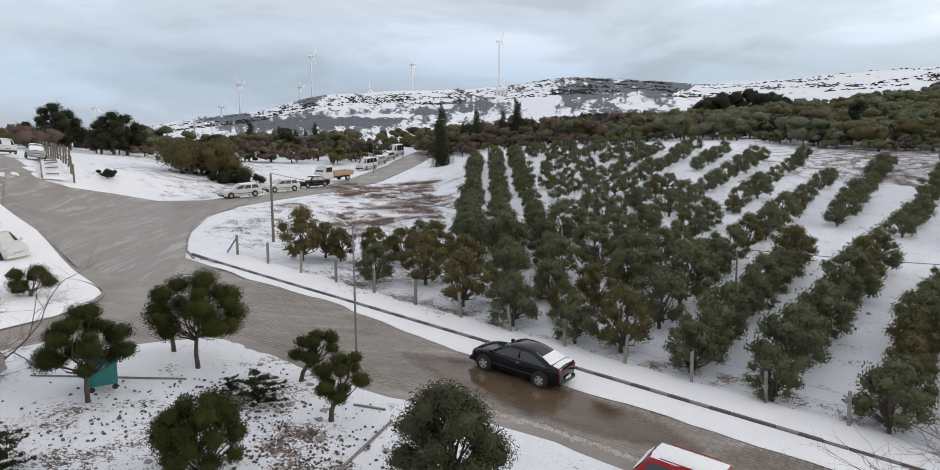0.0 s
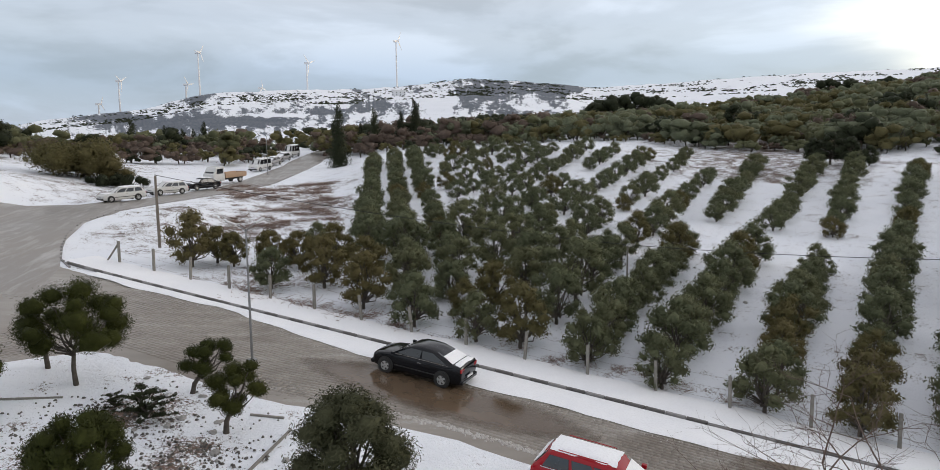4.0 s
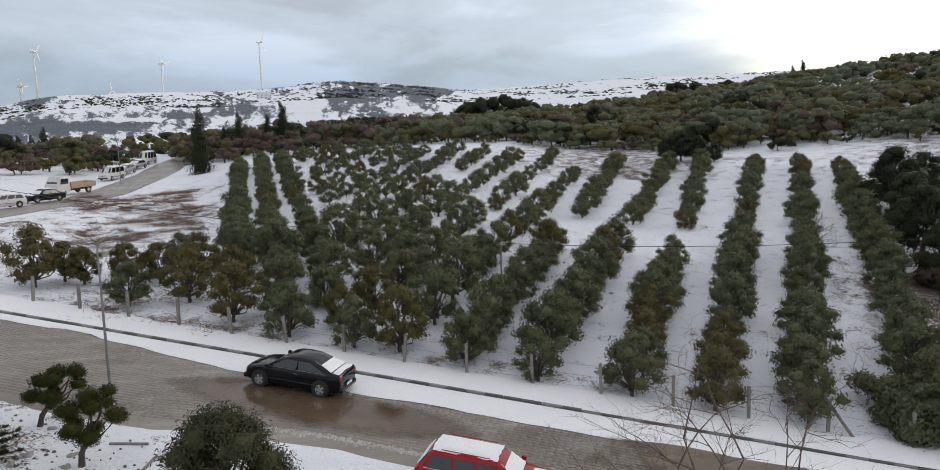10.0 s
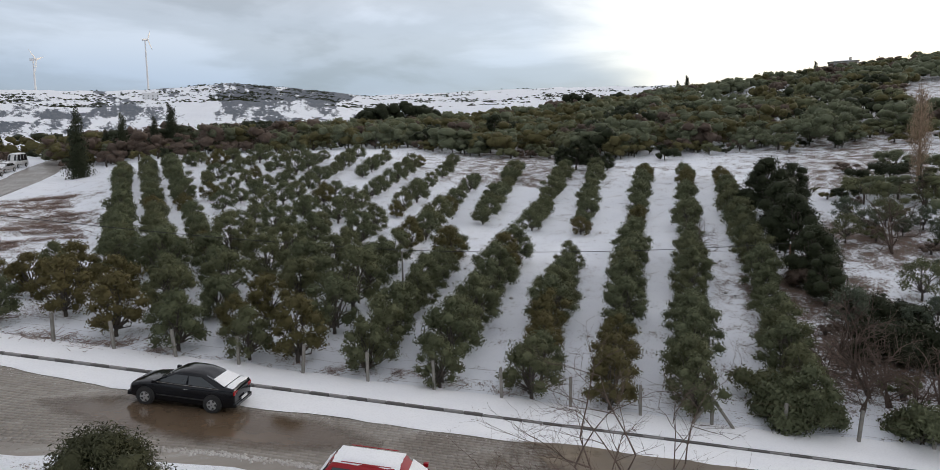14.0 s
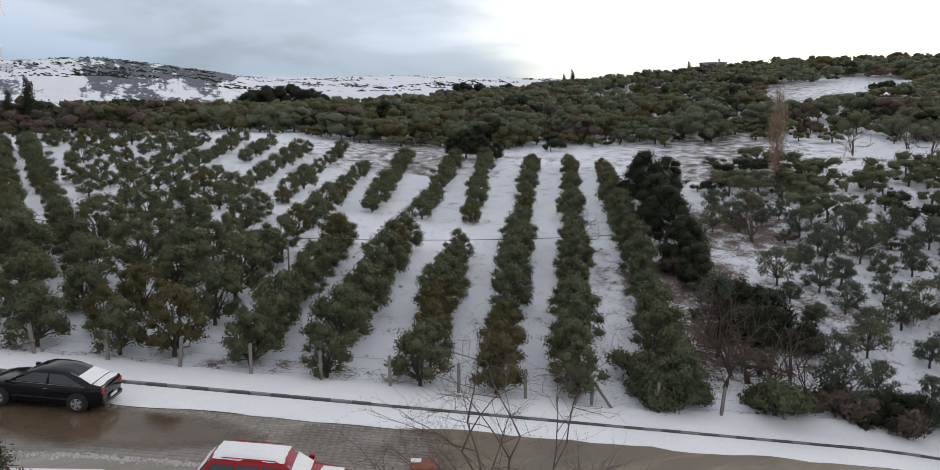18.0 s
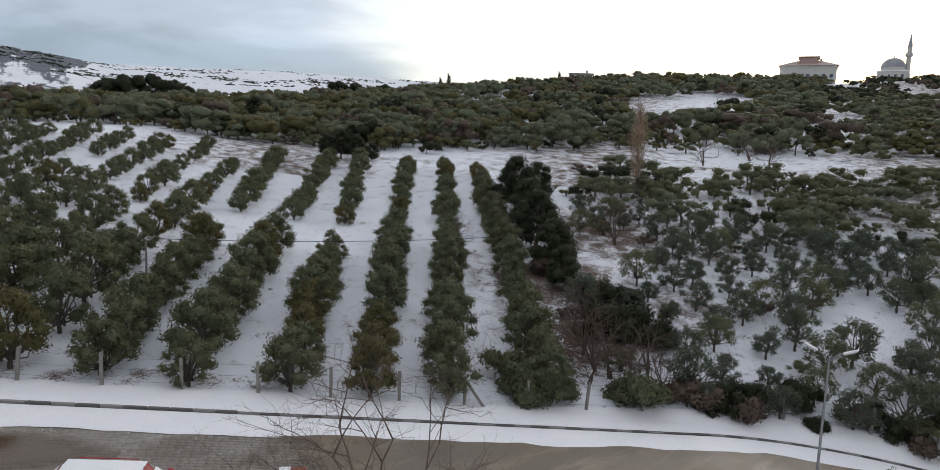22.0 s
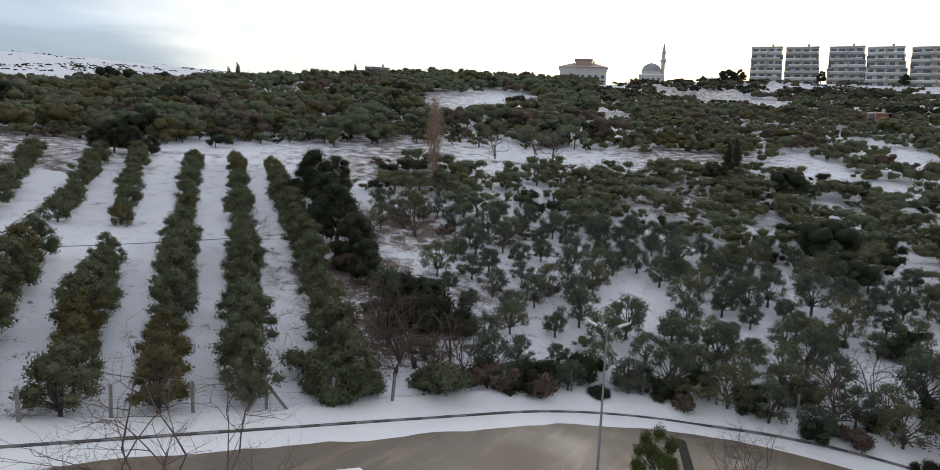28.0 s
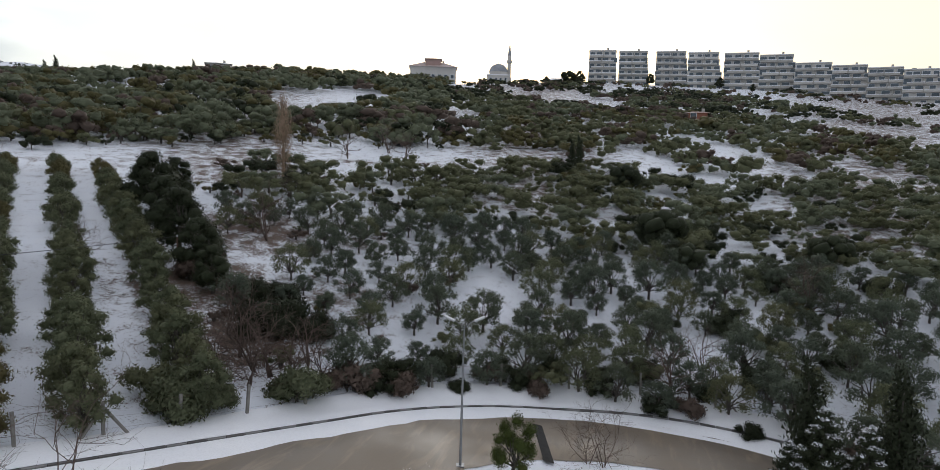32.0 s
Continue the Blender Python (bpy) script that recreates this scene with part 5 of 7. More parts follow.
def wheel_meshes(radius):
    if radius not in WHEELS:
        tyre, rim = bmesh.new(), bmesh.new()
        turned(tyre, [(radius * 0.62, -0.09), (radius * 0.93, -0.09), (radius, -0.06), (radius, 0.06), (radius * 0.93, 0.09), (radius * 0.62, 0.09)], 22, closed=False)
        turned(rim, [(radius * 0.66, 0.03), (radius * 0.66, 0.08), (radius * 0.60, 0.092), (radius * 0.57, 0.06), (radius * 0.57, 0.03)], 20, closed=False)
        for k in range(5):
            before = set(rim.verts)
            box(rim, 0.02, radius * 0.6, -0.045, 0.045, 0.05, 0.085)
            bmesh.ops.rotate(rim, verts=[v for v in rim.verts if v not in before], matrix=Matrix.Rotation(k * 2 * math.pi / 5, 3, "Z"))
        made = []
        for name, bm in (("tyre", tyre), ("rim", rim)):
            bmesh.ops.recalc_face_normals(bm, faces=bm.faces)
            me = bpy.data.meshes.new(name)
            bm.to_mesh(me)
            bm.free()
            made.append(me)
        WHEELS[radius] = made
    return WHEELS[radius]


def car(label, m, coat, length=4.5, width=1.74, hood=0.88, belt=0.92, deck=0.98, roof=1.45, base=0.2, screen=(0.86, 0.18), rear=(-1.15, -1.9), category="car", name="parked_car",
        snow=("roof",), radius=0.31, axle=(1.38, -1.3), rack=False, doors=2, rim_mat=None, snow_depth=0.05, box_front=False):
    """A car that faces +x. screen: the windscreen's foot and head; rear: the rear window's head and foot, metres from the middle."""
    t = thing(name, label, category, m)
    w, f, r = width / 2, length / 2, -length / 2
    nose = 0.2 if not box_front else 0.06

    def section(x, low, top, half):
        return x, [(half * 0.90, low), (half * 0.985, low + 0.16), (half, (low + top) / 2), (half * 0.985, top - 0.10), (half * 0.93, top - 0.02), (half * 0.55, top + 0.015)]

    loft([section(f, base + 0.12, hood - nose, w * 0.78), section(f - 0.14, base + 0.04, hood - nose * 0.5, w * 0.93), section(f - 0.55, base, hood, w), section(screen[0] + 0.05, base, belt, w), section(0, base, belt, w),
          section(rear[1] + 0.25, base, belt + 0.02, w), section(max(r + 0.32, rear[1] - 0.02) if rear[1] > r + 0.3 else r + 0.3, base, deck, w), section(r + 0.08, base + 0.04, deck - 0.03, w * 0.95), section(r, base + 0.14, deck - 0.14, w * 0.86)], "body", t, coat)
    top_w, foot_w = w * 0.74, w * 0.93
    corner = [(screen[0], belt - 0.03), (screen[1], roof - 0.03), ((screen[1] + rear[0]) / 2, roof), (rear[0], roof - 0.04), (rear[1], deck - 0.03)]
    crest = [corner[0], tuple(u * 0.12 + v * 0.88 for u, v in zip(corner[0], corner[1])), (screen[1] - 0.16, roof + 0.0), (corner[2][0], roof + 0.02), (rear[0] + 0.16, roof - 0.01), tuple(u * 0.14 + v * 0.86 for u, v in zip(corner[4], corner[3])), corner[4]]
    loft([(x, [(foot_w if i in (0, 6) else top_w + 0.05, belt - 0.06), (foot_w, belt - 0.03), (foot_w * 0.96 if i in (0, 6) else top_w + 0.01, z - 0.03), (top_w * 0.85, z + 0.01), (0.25, z + 0.03)]) for i, (x, z) in enumerate(crest)], "roof", t, coat)
    a, b, c, d = [Vector((x, 0, z)) for x, z in (corner[0], corner[1], corner[3], corner[4])]
    side = lambda p, half: [Vector((p.x, -half, p.z)), Vector((p.x, half, p.z))]
    for p, q, out, nm in ((a, b, (1, 0, 0.5), "windscreen"), (d, c, (-1, 0, 0.5), "rear_window")):
        low, high = p.lerp(q, 0.12), p.lerp(q, 0.9)
        (l0, l1), (h0, h1) = side(low, foot_w * 0.86), side(high, top_w * 0.90)
        panel((l0, l1, h1, h0), out, nm, CARGLASS, t, "dark glass")
    for sgn in (-1, 1):
        spans = np.linspace(0, 1, doors + 1)
        foot0, foot1, head0, head1 = screen[0] - 0.12, rear[1] + 0.22, screen[1] - 0.03, rear[0] + 0.04
        for u0, u1 in zip(spans, spans[1:]):
            u0, u1 = u0 + 0.02, u1 - 0.02
            low, high = belt + 0.03, roof - 0.12
            lx0, lx1, hx0, hx1 = foot0 + (foot1 - foot0) * u0, foot0 + (foot1 - foot0) * u1, head0 + (head1 - head0) * u0, head0 + (head1 - head0) * u1
            wl_, wh_ = foot_w * 0.985, top_w + 0.045
            panel(((lx0, sgn * wl_, low), (lx1, sgn * wl_, low), (hx1, sgn * wh_, high), (hx0, sgn * wh_, high)), (0, sgn, 0.3), "side_window", CARGLASS, t, "dark glass")
        part("window_trim", boxed(foot1, foot0, sgn * (foot_w + 0.008) - 0.008, sgn * (foot_w + 0.008) + 0.008, belt - 0.005, belt + 0.02), CHROME, t, "bright strip")
        part("door_handle", boxed(-0.32, -0.14, sgn * (w + 0.005) - 0.012, sgn * (w + 0.005) + 0.012, belt - 0.16, belt - 0.13, 0.005), CHROME, t)
        part("side_strip", boxed(-1.0, 1.0, sgn * w - 0.012, sgn * w + 0.012, base + 0.26, base + 0.31), BLACKPLASTIC, t)
        part("mirror", boxed(screen[0] - 0.22, screen[0] - 0.06, sgn * (w + 0.09) - 0.07, sgn * (w + 0.09) + 0.07, belt, belt + 0.13, 0.02), coat, t)
        part("headlight", boxed(f - 0.14, f - 0.03, sgn * w * 0.62 - 0.16, sgn * w * 0.62 + 0.16, hood - nose - 0.16, hood - nose - 0.03, 0.02), CLEARLAMP, t, "clear headlight")
        part("tail_light", boxed(r + 0.0, r + 0.14, sgn * w * 0.70 - 0.17, sgn * w * 0.70 + 0.19, deck - 0.30, deck - 0.13, 0.02), REDLAMP, t, "red tail light")
        for x in axle:
            me_t, me_r = wheel_meshes(radius)
            part("wheel_arch", turned(bmesh.new(), [(radius * 1.17, -0.01), (radius * 1.17, 0.01)], 24), BLACKPLASTIC, t).matrix_basis = pose(x, sgn * (w - 0.004), radius + 0.02, 90)
            hub = part("wheel", turned(bmesh.new(), [(radius * 0.64, -0.07), (radius * 0.64, 0.035)], 18), BLACKPLASTIC, t)
            hub.matrix_basis = pose(x, sgn * (w - 0.035), radius, -90 * sgn)
            part("tyre", me_t, RUBBER, hub)
            part("rim", me_r, rim_mat or ALLOY, hub)
    for x, nm in ((f - 0.02, "front_bumper"), (r + 0.02, "rear_bumper")):
        part(nm, boxed(x - 0.09, x + 0.09, -w * 0.88, w * 0.88, base + 0.06, base + 0.26, 0.05), BLACKPLASTIC if rack or doors == 3 else coat, t)
        part("number_plate", boxed(x - 0.1 if x < 0 else x + 0.08, x - 0.08 if x < 0 else x + 0.1, -0.26, 0.26, base + 0.27, base + 0.38), WHITE, t, "plain white plate")
    part("grille", boxed(f - 0.10, f - 0.0, -w * 0.36, w * 0.36, hood - nose - 0.18, hood - nose - 0.06, 0.01), BLACKPLASTIC, t)
    if rack:
        for sgn in (-1, 1):
            part("roof_rail", boxed(rear[0] + 0.3, screen[1] - 0.25, sgn * top_w * 0.93 - 0.012, sgn * top_w * 0.93 + 0.012, roof + 0.045, roof + 0.065), coat, t, "slim roof rail")
    if "roof" in snow:
        cap(t, rear[0] + 0.02, screen[1] - 0.02, top_w * 0.93, roof + 0.035, snow_depth, ribs=rack)
    if "hood" in snow:
        cap(t, screen[0] + 0.1, f - 0.3, w * 0.84, hood + 0.005, snow_depth)
    if "deck" in snow and rear[1] > r + 0.4:
        cap(t, r + 0.1, rear[1] - 0.02, w * 0.85, deck - 0.01, snow_depth)
    if "glass" in snow:
        panel([tuple(v) for v in (*side(a.lerp(b, 0.1), foot_w * 0.88), *reversed(side(a.lerp(b, 0.75), top_w * 0.9)))], (1, 0, 0.5), "snow_cover", SNOW, t, "snow on the windscreen").location = (0.03, 0, 0.02)
    if "back" in snow:
        panel([tuple(v) for v in (*side(d.lerp(c, 0.05), foot_w * 0.88), *reversed(side(d.lerp(c, 0.6), top_w * 0.9)))], (-1, 0, 0.5), "snow_cover", SNOW, t, "snow on the rear window").location = (-0.03, 0, 0.02)
    return t


def cap(t, x0, x1, half, z, depth, ribs=False):
    """A pillow of snow with a soft, uneven edge."""
    n, k = 14, 10
    verts = []
    for i in range(n + 1):
        for j in range(k + 1):
            u, v = i / n, 2 * j / k - 1
            edge = min(1, 5 * min(u, 1 - u), 3.5 * (1 - abs(v)))
            dx = 0.05 * noise.noise((v * 3, z * 7, x0)) if i in (0, n) else 0
            dy = 0.05 * noise.noise((u * 5, z * 7, x1)) if j in (0, k) else 0
            h = depth * edge * (1 + 0.3 * noise.noise((u * 6, v * 4, z)))
            if ribs and j % 2:
                h *= 0.72
            verts.append((x0 + (x1 - x0) * u + dx, half * v + dy, z + 0.012 + h - 0.05 * v * v * (1 - edge)))
    faces = [(i * (k + 1) + j, (i + 1) * (k + 1) + j, (i + 1) * (k + 1) + j + 1, i * (k + 1) + j + 1) for i in range(n) for j in range(k)]
    part("snow_cover", mesh_of("snow_cover", verts, faces, True), SNOW, t, "fresh snow lying on it")


def on_street(s, w, turn=0.0, scale=1.0):
    x, y = street(s, w)
    return standing(x, y, street_yaw(s) + turn, -0.03, scale, slope=True)


car("black four-door sedan with snow on its rear window and boot", on_street(12.55, 1.0, 0, 0.87), BLACK_PAINT, 4.5, 1.78, 0.92, 0.98, 1.08, 1.47, 0.2, (1.2, 0.35), (-0.85, -1.8), name="black_sedan", snow=("deck", "back"), radius=0.34, axle=(1.46, -1.38), snow_depth=0.06)
car("red estate car with snow on its ribbed roof and bonnet", on_street(4.05, -4.1, 180, 0.92), RED_PAINT, 4.4, 1.66, 0.86, 0.92, 0.95, 1.42, 0.2, (1.0, 0.3), (-1.75, -2.12), name="red_estate_car", snow=("roof", "hood", "glass", "back"), rack=True, doors=3, radius=0.29, axle=(1.3, -1.2), snow_depth=0.05)
car("small white car buried under smooth snow", on_street(-7.2, -4.5, 180), WHITE_PAINT, 4.2, 1.68, 0.88, 0.92, 1.0, 1.43, 0.2, (0.95, 0.1), (-1.2, -1.8), name="snowed_car", snow=("roof", "hood", "deck", "glass", "back"), snow_depth=0.12)


def parked(b, r, yaw, *args, **kw):
    x, y = seat(b, r)
    return car(args[0], standing(x, y, yaw, -0.05, kw.pop("scale", 0.83), slope=True), *args[1:], **kw)


ESTATE = dict(length=4.4, width=1.68, screen=(1.0, 0.3), rear=(-1.75, -2.12), doors=3, hood=0.9, belt=0.94, deck=0.96, roof=1.44)
HATCH = dict(length=4.1, width=1.7, screen=(1.0, 0.25), rear=(-1.4, -1.95), hood=0.92, belt=0.96, deck=1.0, roof=1.48)
VAN = dict(length=4.6, width=1.8, screen=(1.5, 0.9), rear=(-2.1, -2.24), hood=1.05, belt=1.1, deck=1.1, roof=1.95, category="van", name="parked_van", doors=3)
parked(-18.75, 66.0, 219, "white estate car parked with snow on its roof", WHITE_PAINT, snow=("roof", "hood"), **ESTATE)
parked(-15.6, 71.5, 225, "white estate car parked behind another on the verge", WHITE_PAINT, snow=("roof", "hood"), **ESTATE)
parked(-13.1, 77.0, 228, "dark sedan parked under a cap of snow", BLACK_PAINT, snow=("roof", "hood", "glass"), length=4.4, screen=(1.0, 0.3), rear=(-1.0, -1.7))
parked(-8.65, 98.5, 245, "white minivan parked by the road", WHITE_PAINT, snow=("roof",), **VAN)
parked(-7.75, 104.5, 247, "silver car parked with snow on it", SILVER_PAINT, snow=("roof", "hood", "glass"), **HATCH)
parked(-6.95, 110.0, 248, "silver hatchback parked with snow on it", SILVER_PAINT, snow=("roof", "hood", "glass"), **HATCH)
parked(-6.2, 117.0, 250, "white van parked far up the road", WHITE_PAINT, snow=("roof",), **{**VAN, "roof": 2.3})
parked(-4.15, 146.0, 250, "dark van standing far up the road", BLACK_PAINT, snow=("roof",), **VAN)
parked(-32.6, 70.0, 305, "small dark car with snow on bonnet and roof", SILVER_PAINT, snow=("roof", "hood", "glass"), **HATCH)
parked(-34.4, 79.0, 315, "white car parked at the top of the slope", WHITE_PAINT, snow=("roof", "hood"), **{**VAN, "roof": 1.65, "hood": 0.95, "belt": 1.0, "deck": 1.0})
parked(-35.2, 44.6, 335, "white hatchback parked on the snowy lot", WHITE_PAINT, snow=("roof",), **HATCH)
parked(-36.3, 47.5, 335, "white car parked on the snowy lot", WHITE_PAINT, snow=("roof", "hood"), **HATCH)
parked(-39.3, 26.6, 245, "silver car parked under snow near the container", SILVER_PAINT, snow=("roof", "back"), **HATCH)

# the open truck
x, y = seat(-11.3, 84.5)
truck = thing("pickup_truck", "small open truck with sandy orange flatbed", "truck", standing(x, y, 232, -0.05, slope=True))
loft([(2.5, [(0.8, 0.45), (0.85, 0.6), (0.85, 1.1), (0.8, 1.2)]), (2.35, [(0.85, 0.4), (0.9, 0.6), (0.9, 1.25), (0.85, 1.3)]), (1.95, [(0.85, 0.4), (0.88, 0.6), (0.84, 1.9), (0.75, 2.0)]), (0.9, [(0.85, 0.4), (0.88, 0.6), (0.84, 1.95), (0.75, 2.05)])], "cab", truck, WHITE_PAINT)
panel(((2.34, -0.7, 1.32), (2.34, 0.7, 1.32), (1.99, 0.66, 1.85), (1.99, -0.66, 1.85)), (1, 0, 0.4), "windscreen", CARGLASS, truck)
for sgn in (-1, 1):
    panel(((2.05, sgn * 0.885, 1.25), (1.1, sgn * 0.885, 1.25), (1.1, sgn * 0.865, 1.8), (1.9, sgn * 0.865, 1.8)), (0, sgn, 0), "side_window", CARGLASS, truck)
    part("side_board", boxed(-2.3, 0.75, sgn * 0.88 - 0.03, sgn * 0.88 + 0.03, 0.78, 1.2, 0.01), SAND_PAINT, truck)
    for x in (1.75, -1.35):
        hub = part("wheel", turned(bmesh.new(), [(0.21, -0.07), (0.21, 0.035)], 18), BLACKPLASTIC, truck)
        hub.matrix_basis = pose(x, sgn * 0.78, 0.34, -90 * sgn)
        part("tyre", wheel_meshes(0.34)[0], RUBBER, hub)
        part("rim", wheel_meshes(0.34)[1], ALLOY, hub)
part("flatbed", boxed(-2.3, 0.75, -0.85, 0.85, 0.66, 0.8, 0.01), SAND_PAINT, truck)
part("tail_board", boxed(-2.34, -2.28, -0.88, 0.88, 0.78, 1.2, 0.01), SAND_PAINT, truck)
part("head_board", boxed(0.72, 0.78, -0.88, 0.88, 0.78, 1.35, 0.01), SAND_PAINT, truck)
part("chassis", boxed(-2.2, 2.2, -0.35, 0.35, 0.42, 0.62), BLACKPLASTIC, truck)
cap(truck, -2.2, 0.65, 0.8, 0.8, 0.08)


# ---- buildings on the ridge and the turbines ----
PLASTER = surface("grey_plaster", (0.36, 0.34, 0.31), (0.46, 0.44, 0.40), 0.3, 0.85, fine=3.0)
PALE_PLASTER = surface("pale_plaster", (0.60, 0.57, 0.52), (0.50, 0.475, 0.44), 0.3, 0.85, fine=3.0)
PINK_PLASTER = surface("pink_plaster", (0.48, 0.33, 0.29), (0.42, 0.28, 0.25), 0.3, 0.85, fine=3.0)
ROOF_TILE = surface("snowy_roof_tiles", (0.34, 0.20, 0.16), (0.55, 0.48, 0.45), 0.6, 0.8, fine=3.0)
LEAD = surface("lead_dome", (0.26, 0.275, 0.29), (0.36, 0.375, 0.39), 0.5, 0.6, fine=3.0)
BRICKY = surface("red_brick_wall", (0.33, 0.13, 0.08), (0.26, 0.11, 0.07), 2.0, 0.85)


def facing(b, r, lift=-0.5):
    """A pose at a bearing whose -y side looks back to the house."""
    x, y = seat(b, r)
    return Matrix.Translation((x, y, gz(x, y) + lift)) @ pose(0, 0, 0, 0, 0, -b)


def window(parent, x, z, w, h, y):
    win = part("window", boxed(x - w / 2 - 0.1, x + w / 2 + 0.1, y - 0.06, y + 0.04, z - 0.1, z + h + 0.1), WHITE, parent)
    part("pane", boxed(x - w / 2, x + w / 2, y - 0.09, y - 0.05, z, z + h), WINDOW, win)


def apartment(b, r, width, storeys, step, tint, seed):
    """A terraced block: every storey stands back from the one below, towards the hill and to one side."""
    g = np.random.default_rng(seed)
    t = thing("apartment_block", "grey terraced apartment block with snow on its balconies", "building", facing(b, r, -2.0), group="apartment blocks on the ridge")
    half = width / 2
    for k in range(storeys):
        front, z = k * 0.8, k * 2.85 + 1.2
        side = half + (storeys - 1 - k) * step
        part("wall", boxed(-half, side, front, 12, z - (1.2 if k == 0 else 0), z + 2.85), tint, t)
        cut = -half + (side + half) * (0.52 if k % 2 else 0.44)
        for x0, x1, deep in ((-half + (0.0 if k % 3 else 1.2), cut, 2.2), (cut + 0.4, side - (1.0 if k % 3 == 1 else 0.0), 1.5 if k % 2 else 1.9)):
            balcony = part("balcony", boxed(x0, x1, front - deep, front, z - 0.12, z + 0.75), PLASTER if (k + seed) % 3 else PALE_PLASTER, t, "pale balcony parapet")
            part("snow_cover", boxed(x0, x1, front - deep - 0.05, front, z + 0.75, z + 0.98, 0.05), SNOW, balcony)
        part("screen_wall", boxed(cut, cut + 0.35, front - 1.4, front, z - 0.12, z + 2.6), PLASTER, t)
        for x in np.linspace(-half + 1.5, side - 1.5, 4):
            window(t, x + g.normal() * 0.2, z + 0.35, 1.7 + 1.3 * g.random(), 2.0, front - 0.06)
    top = storeys * 2.85 + 1.2
    side = half
    part("roof", boxed(-half - 0.2, side + 0.2, storeys * 0.8 - 1.0, 12.2, top, top + 0.3, 0.05), PLASTER, t)
    part("snow_cover", boxed(-half - 0.1, side + 0.1, storeys * 0.8 - 0.9, 12.1, top + 0.31, top + 0.6, 0.08), SNOW, t)
    part("chimney", boxed(half * 0.3, half * 0.3 + 0.9, 4, 5, top + 0.3, top + 1.5), PLASTER, t)
    return t


for k, (b0, b1, storeys, r, step) in enumerate(((85.55, 87.75, 5, 336, 0.15), (87.95, 90.2, 5, 336, 0.25), (90.85, 93.15, 5, 332, 0.45), (93.3, 95.6, 5, 330, 0.5), (96.0, 98.5, 5, 326, 0.8), (98.55, 100.9, 5, 324, 0.95), (101.0, 103.5, 4, 320, 1.3), (103.5, 105.8, 4, 318, 1.5), (105.8, 108.0, 4, 316, 1.6), (108.0, 110.2, 4, 314, 1.7), (110.4, 112.6, 4, 312, 1.7))):
    apartment((b0 + b1) / 2, r, r * radians(b1 - b0) - 0.2, storeys + 1, step, PLASTER if k % 3 else PALE_PLASTER, 700 + k)
stack = thing("tall_chimney", "tall square chimney at the end of the blocks", "chimney", facing(108.6, 330))
part("shaft", boxed(-0.7, 0.7, -0.7, 0.7, 0, 17.5, 0.05), PINK_PLASTER, stack)
part("cap", boxed(-0.9, 0.9, -0.9, 0.9, 17.5, 18.0, 0.05), PLASTER, stack)

mosque = thing("mosque", "small grey stone mosque with lead dome and slim minaret", "mosque", facing(78.2, 326, 5.2))
part("hall", boxed(-5.2, 5.2, -5, 5, 0, 4.6, 0.1), PALE_PLASTER, mosque)
part("cornice", boxed(-5.5, 5.5, -5.3, 5.3, 4.6, 5.0, 0.05), SNOW, mosque)
part("drum", turned(bmesh.new(), [(4.3, 5.0), (4.3, 6.4), (4.5, 6.5)], 20), PALE_PLASTER, mosque)
part("dome", turned(bmesh.new(), [(4.4 * math.cos(a), 6.5 + 3.9 * math.sin(a)) for a in np.linspace(0, 1.5, 9)], 24), LEAD, mosque)
part("finial", turned(bmesh.new(), [(0.12, 10.3), (0.2, 10.8), (0.04, 11.6)], 8), CHROME, mosque)
for x in (-3.4, -1.1, 1.1, 3.4):
    window(mosque, x, 1.4, 0.9, 2.0, -5.02)
minaret = part("minaret", turned(bmesh.new(), [(1.15, 0), (1.1, 4), (0.85, 4.6), (0.8, 12.2)], 14), PALE_PLASTER, mosque, "pale minaret shaft")
minaret.location = (5.0, 1.5, 0)
part("gallery", turned(bmesh.new(), [(0.8, 10.6), (1.35, 11.4), (1.35, 12.3), (0.9, 12.3)], 14), PALE_PLASTER, minaret)
part("spire", turned(bmesh.new(), [(0.82, 14.6), (0.9, 14.7), (0.04, 20.2)], 14), LEAD, minaret, "dark pointed spire")
part("lantern", turned(bmesh.new(), [(0.78, 12.2), (0.78, 14.7)], 14), PALE_PLASTER, minaret)


def house(name, label, b, r, width, depth, height, wall, roof, rise, cols=4, lift=-0.3):
    t = thing(name, label, "house", facing(b, r, lift))
    part("wall", boxed(-width / 2, width / 2, 0, depth, 0, height), wall, t)
    bm = bmesh.new()
    e = 0.6
    low = [bm.verts.new(p) for p in ((-width / 2 - e, -e, height), (width / 2 + e, -e, height), (width / 2 + e, depth + e, height), (-width / 2 - e, depth + e, height))]
    ins = min(width, depth) * 0.42
    high = [bm.verts.new(p) for p in ((-width / 2 + ins, depth / 2, height + rise), (width / 2 - ins, depth / 2, height + rise))]
    for f in ((low[0], low[1], high[1], high[0]), (low[2], low[3], high[0], high[1]), (low[1], low[2], high[1]), (low[3], low[0], high[0]), low[::-1]):
        bm.faces.new(f)
    part("roof", bm, roof, t)
    part("chimney", boxed(width * 0.2, width * 0.2 + 0.7, depth / 2 - 0.3, depth / 2 + 0.4, height, height + rise + 0.7), PLASTER, t)
    for fl in range(max(1, int(height // 2.9))):
        for x in np.linspace(-width / 2 + 1.5, width / 2 - 1.5, cols):
            window(t, x, 1.0 + fl * 2.9, 1.2, 1.3, -0.02)
    return t


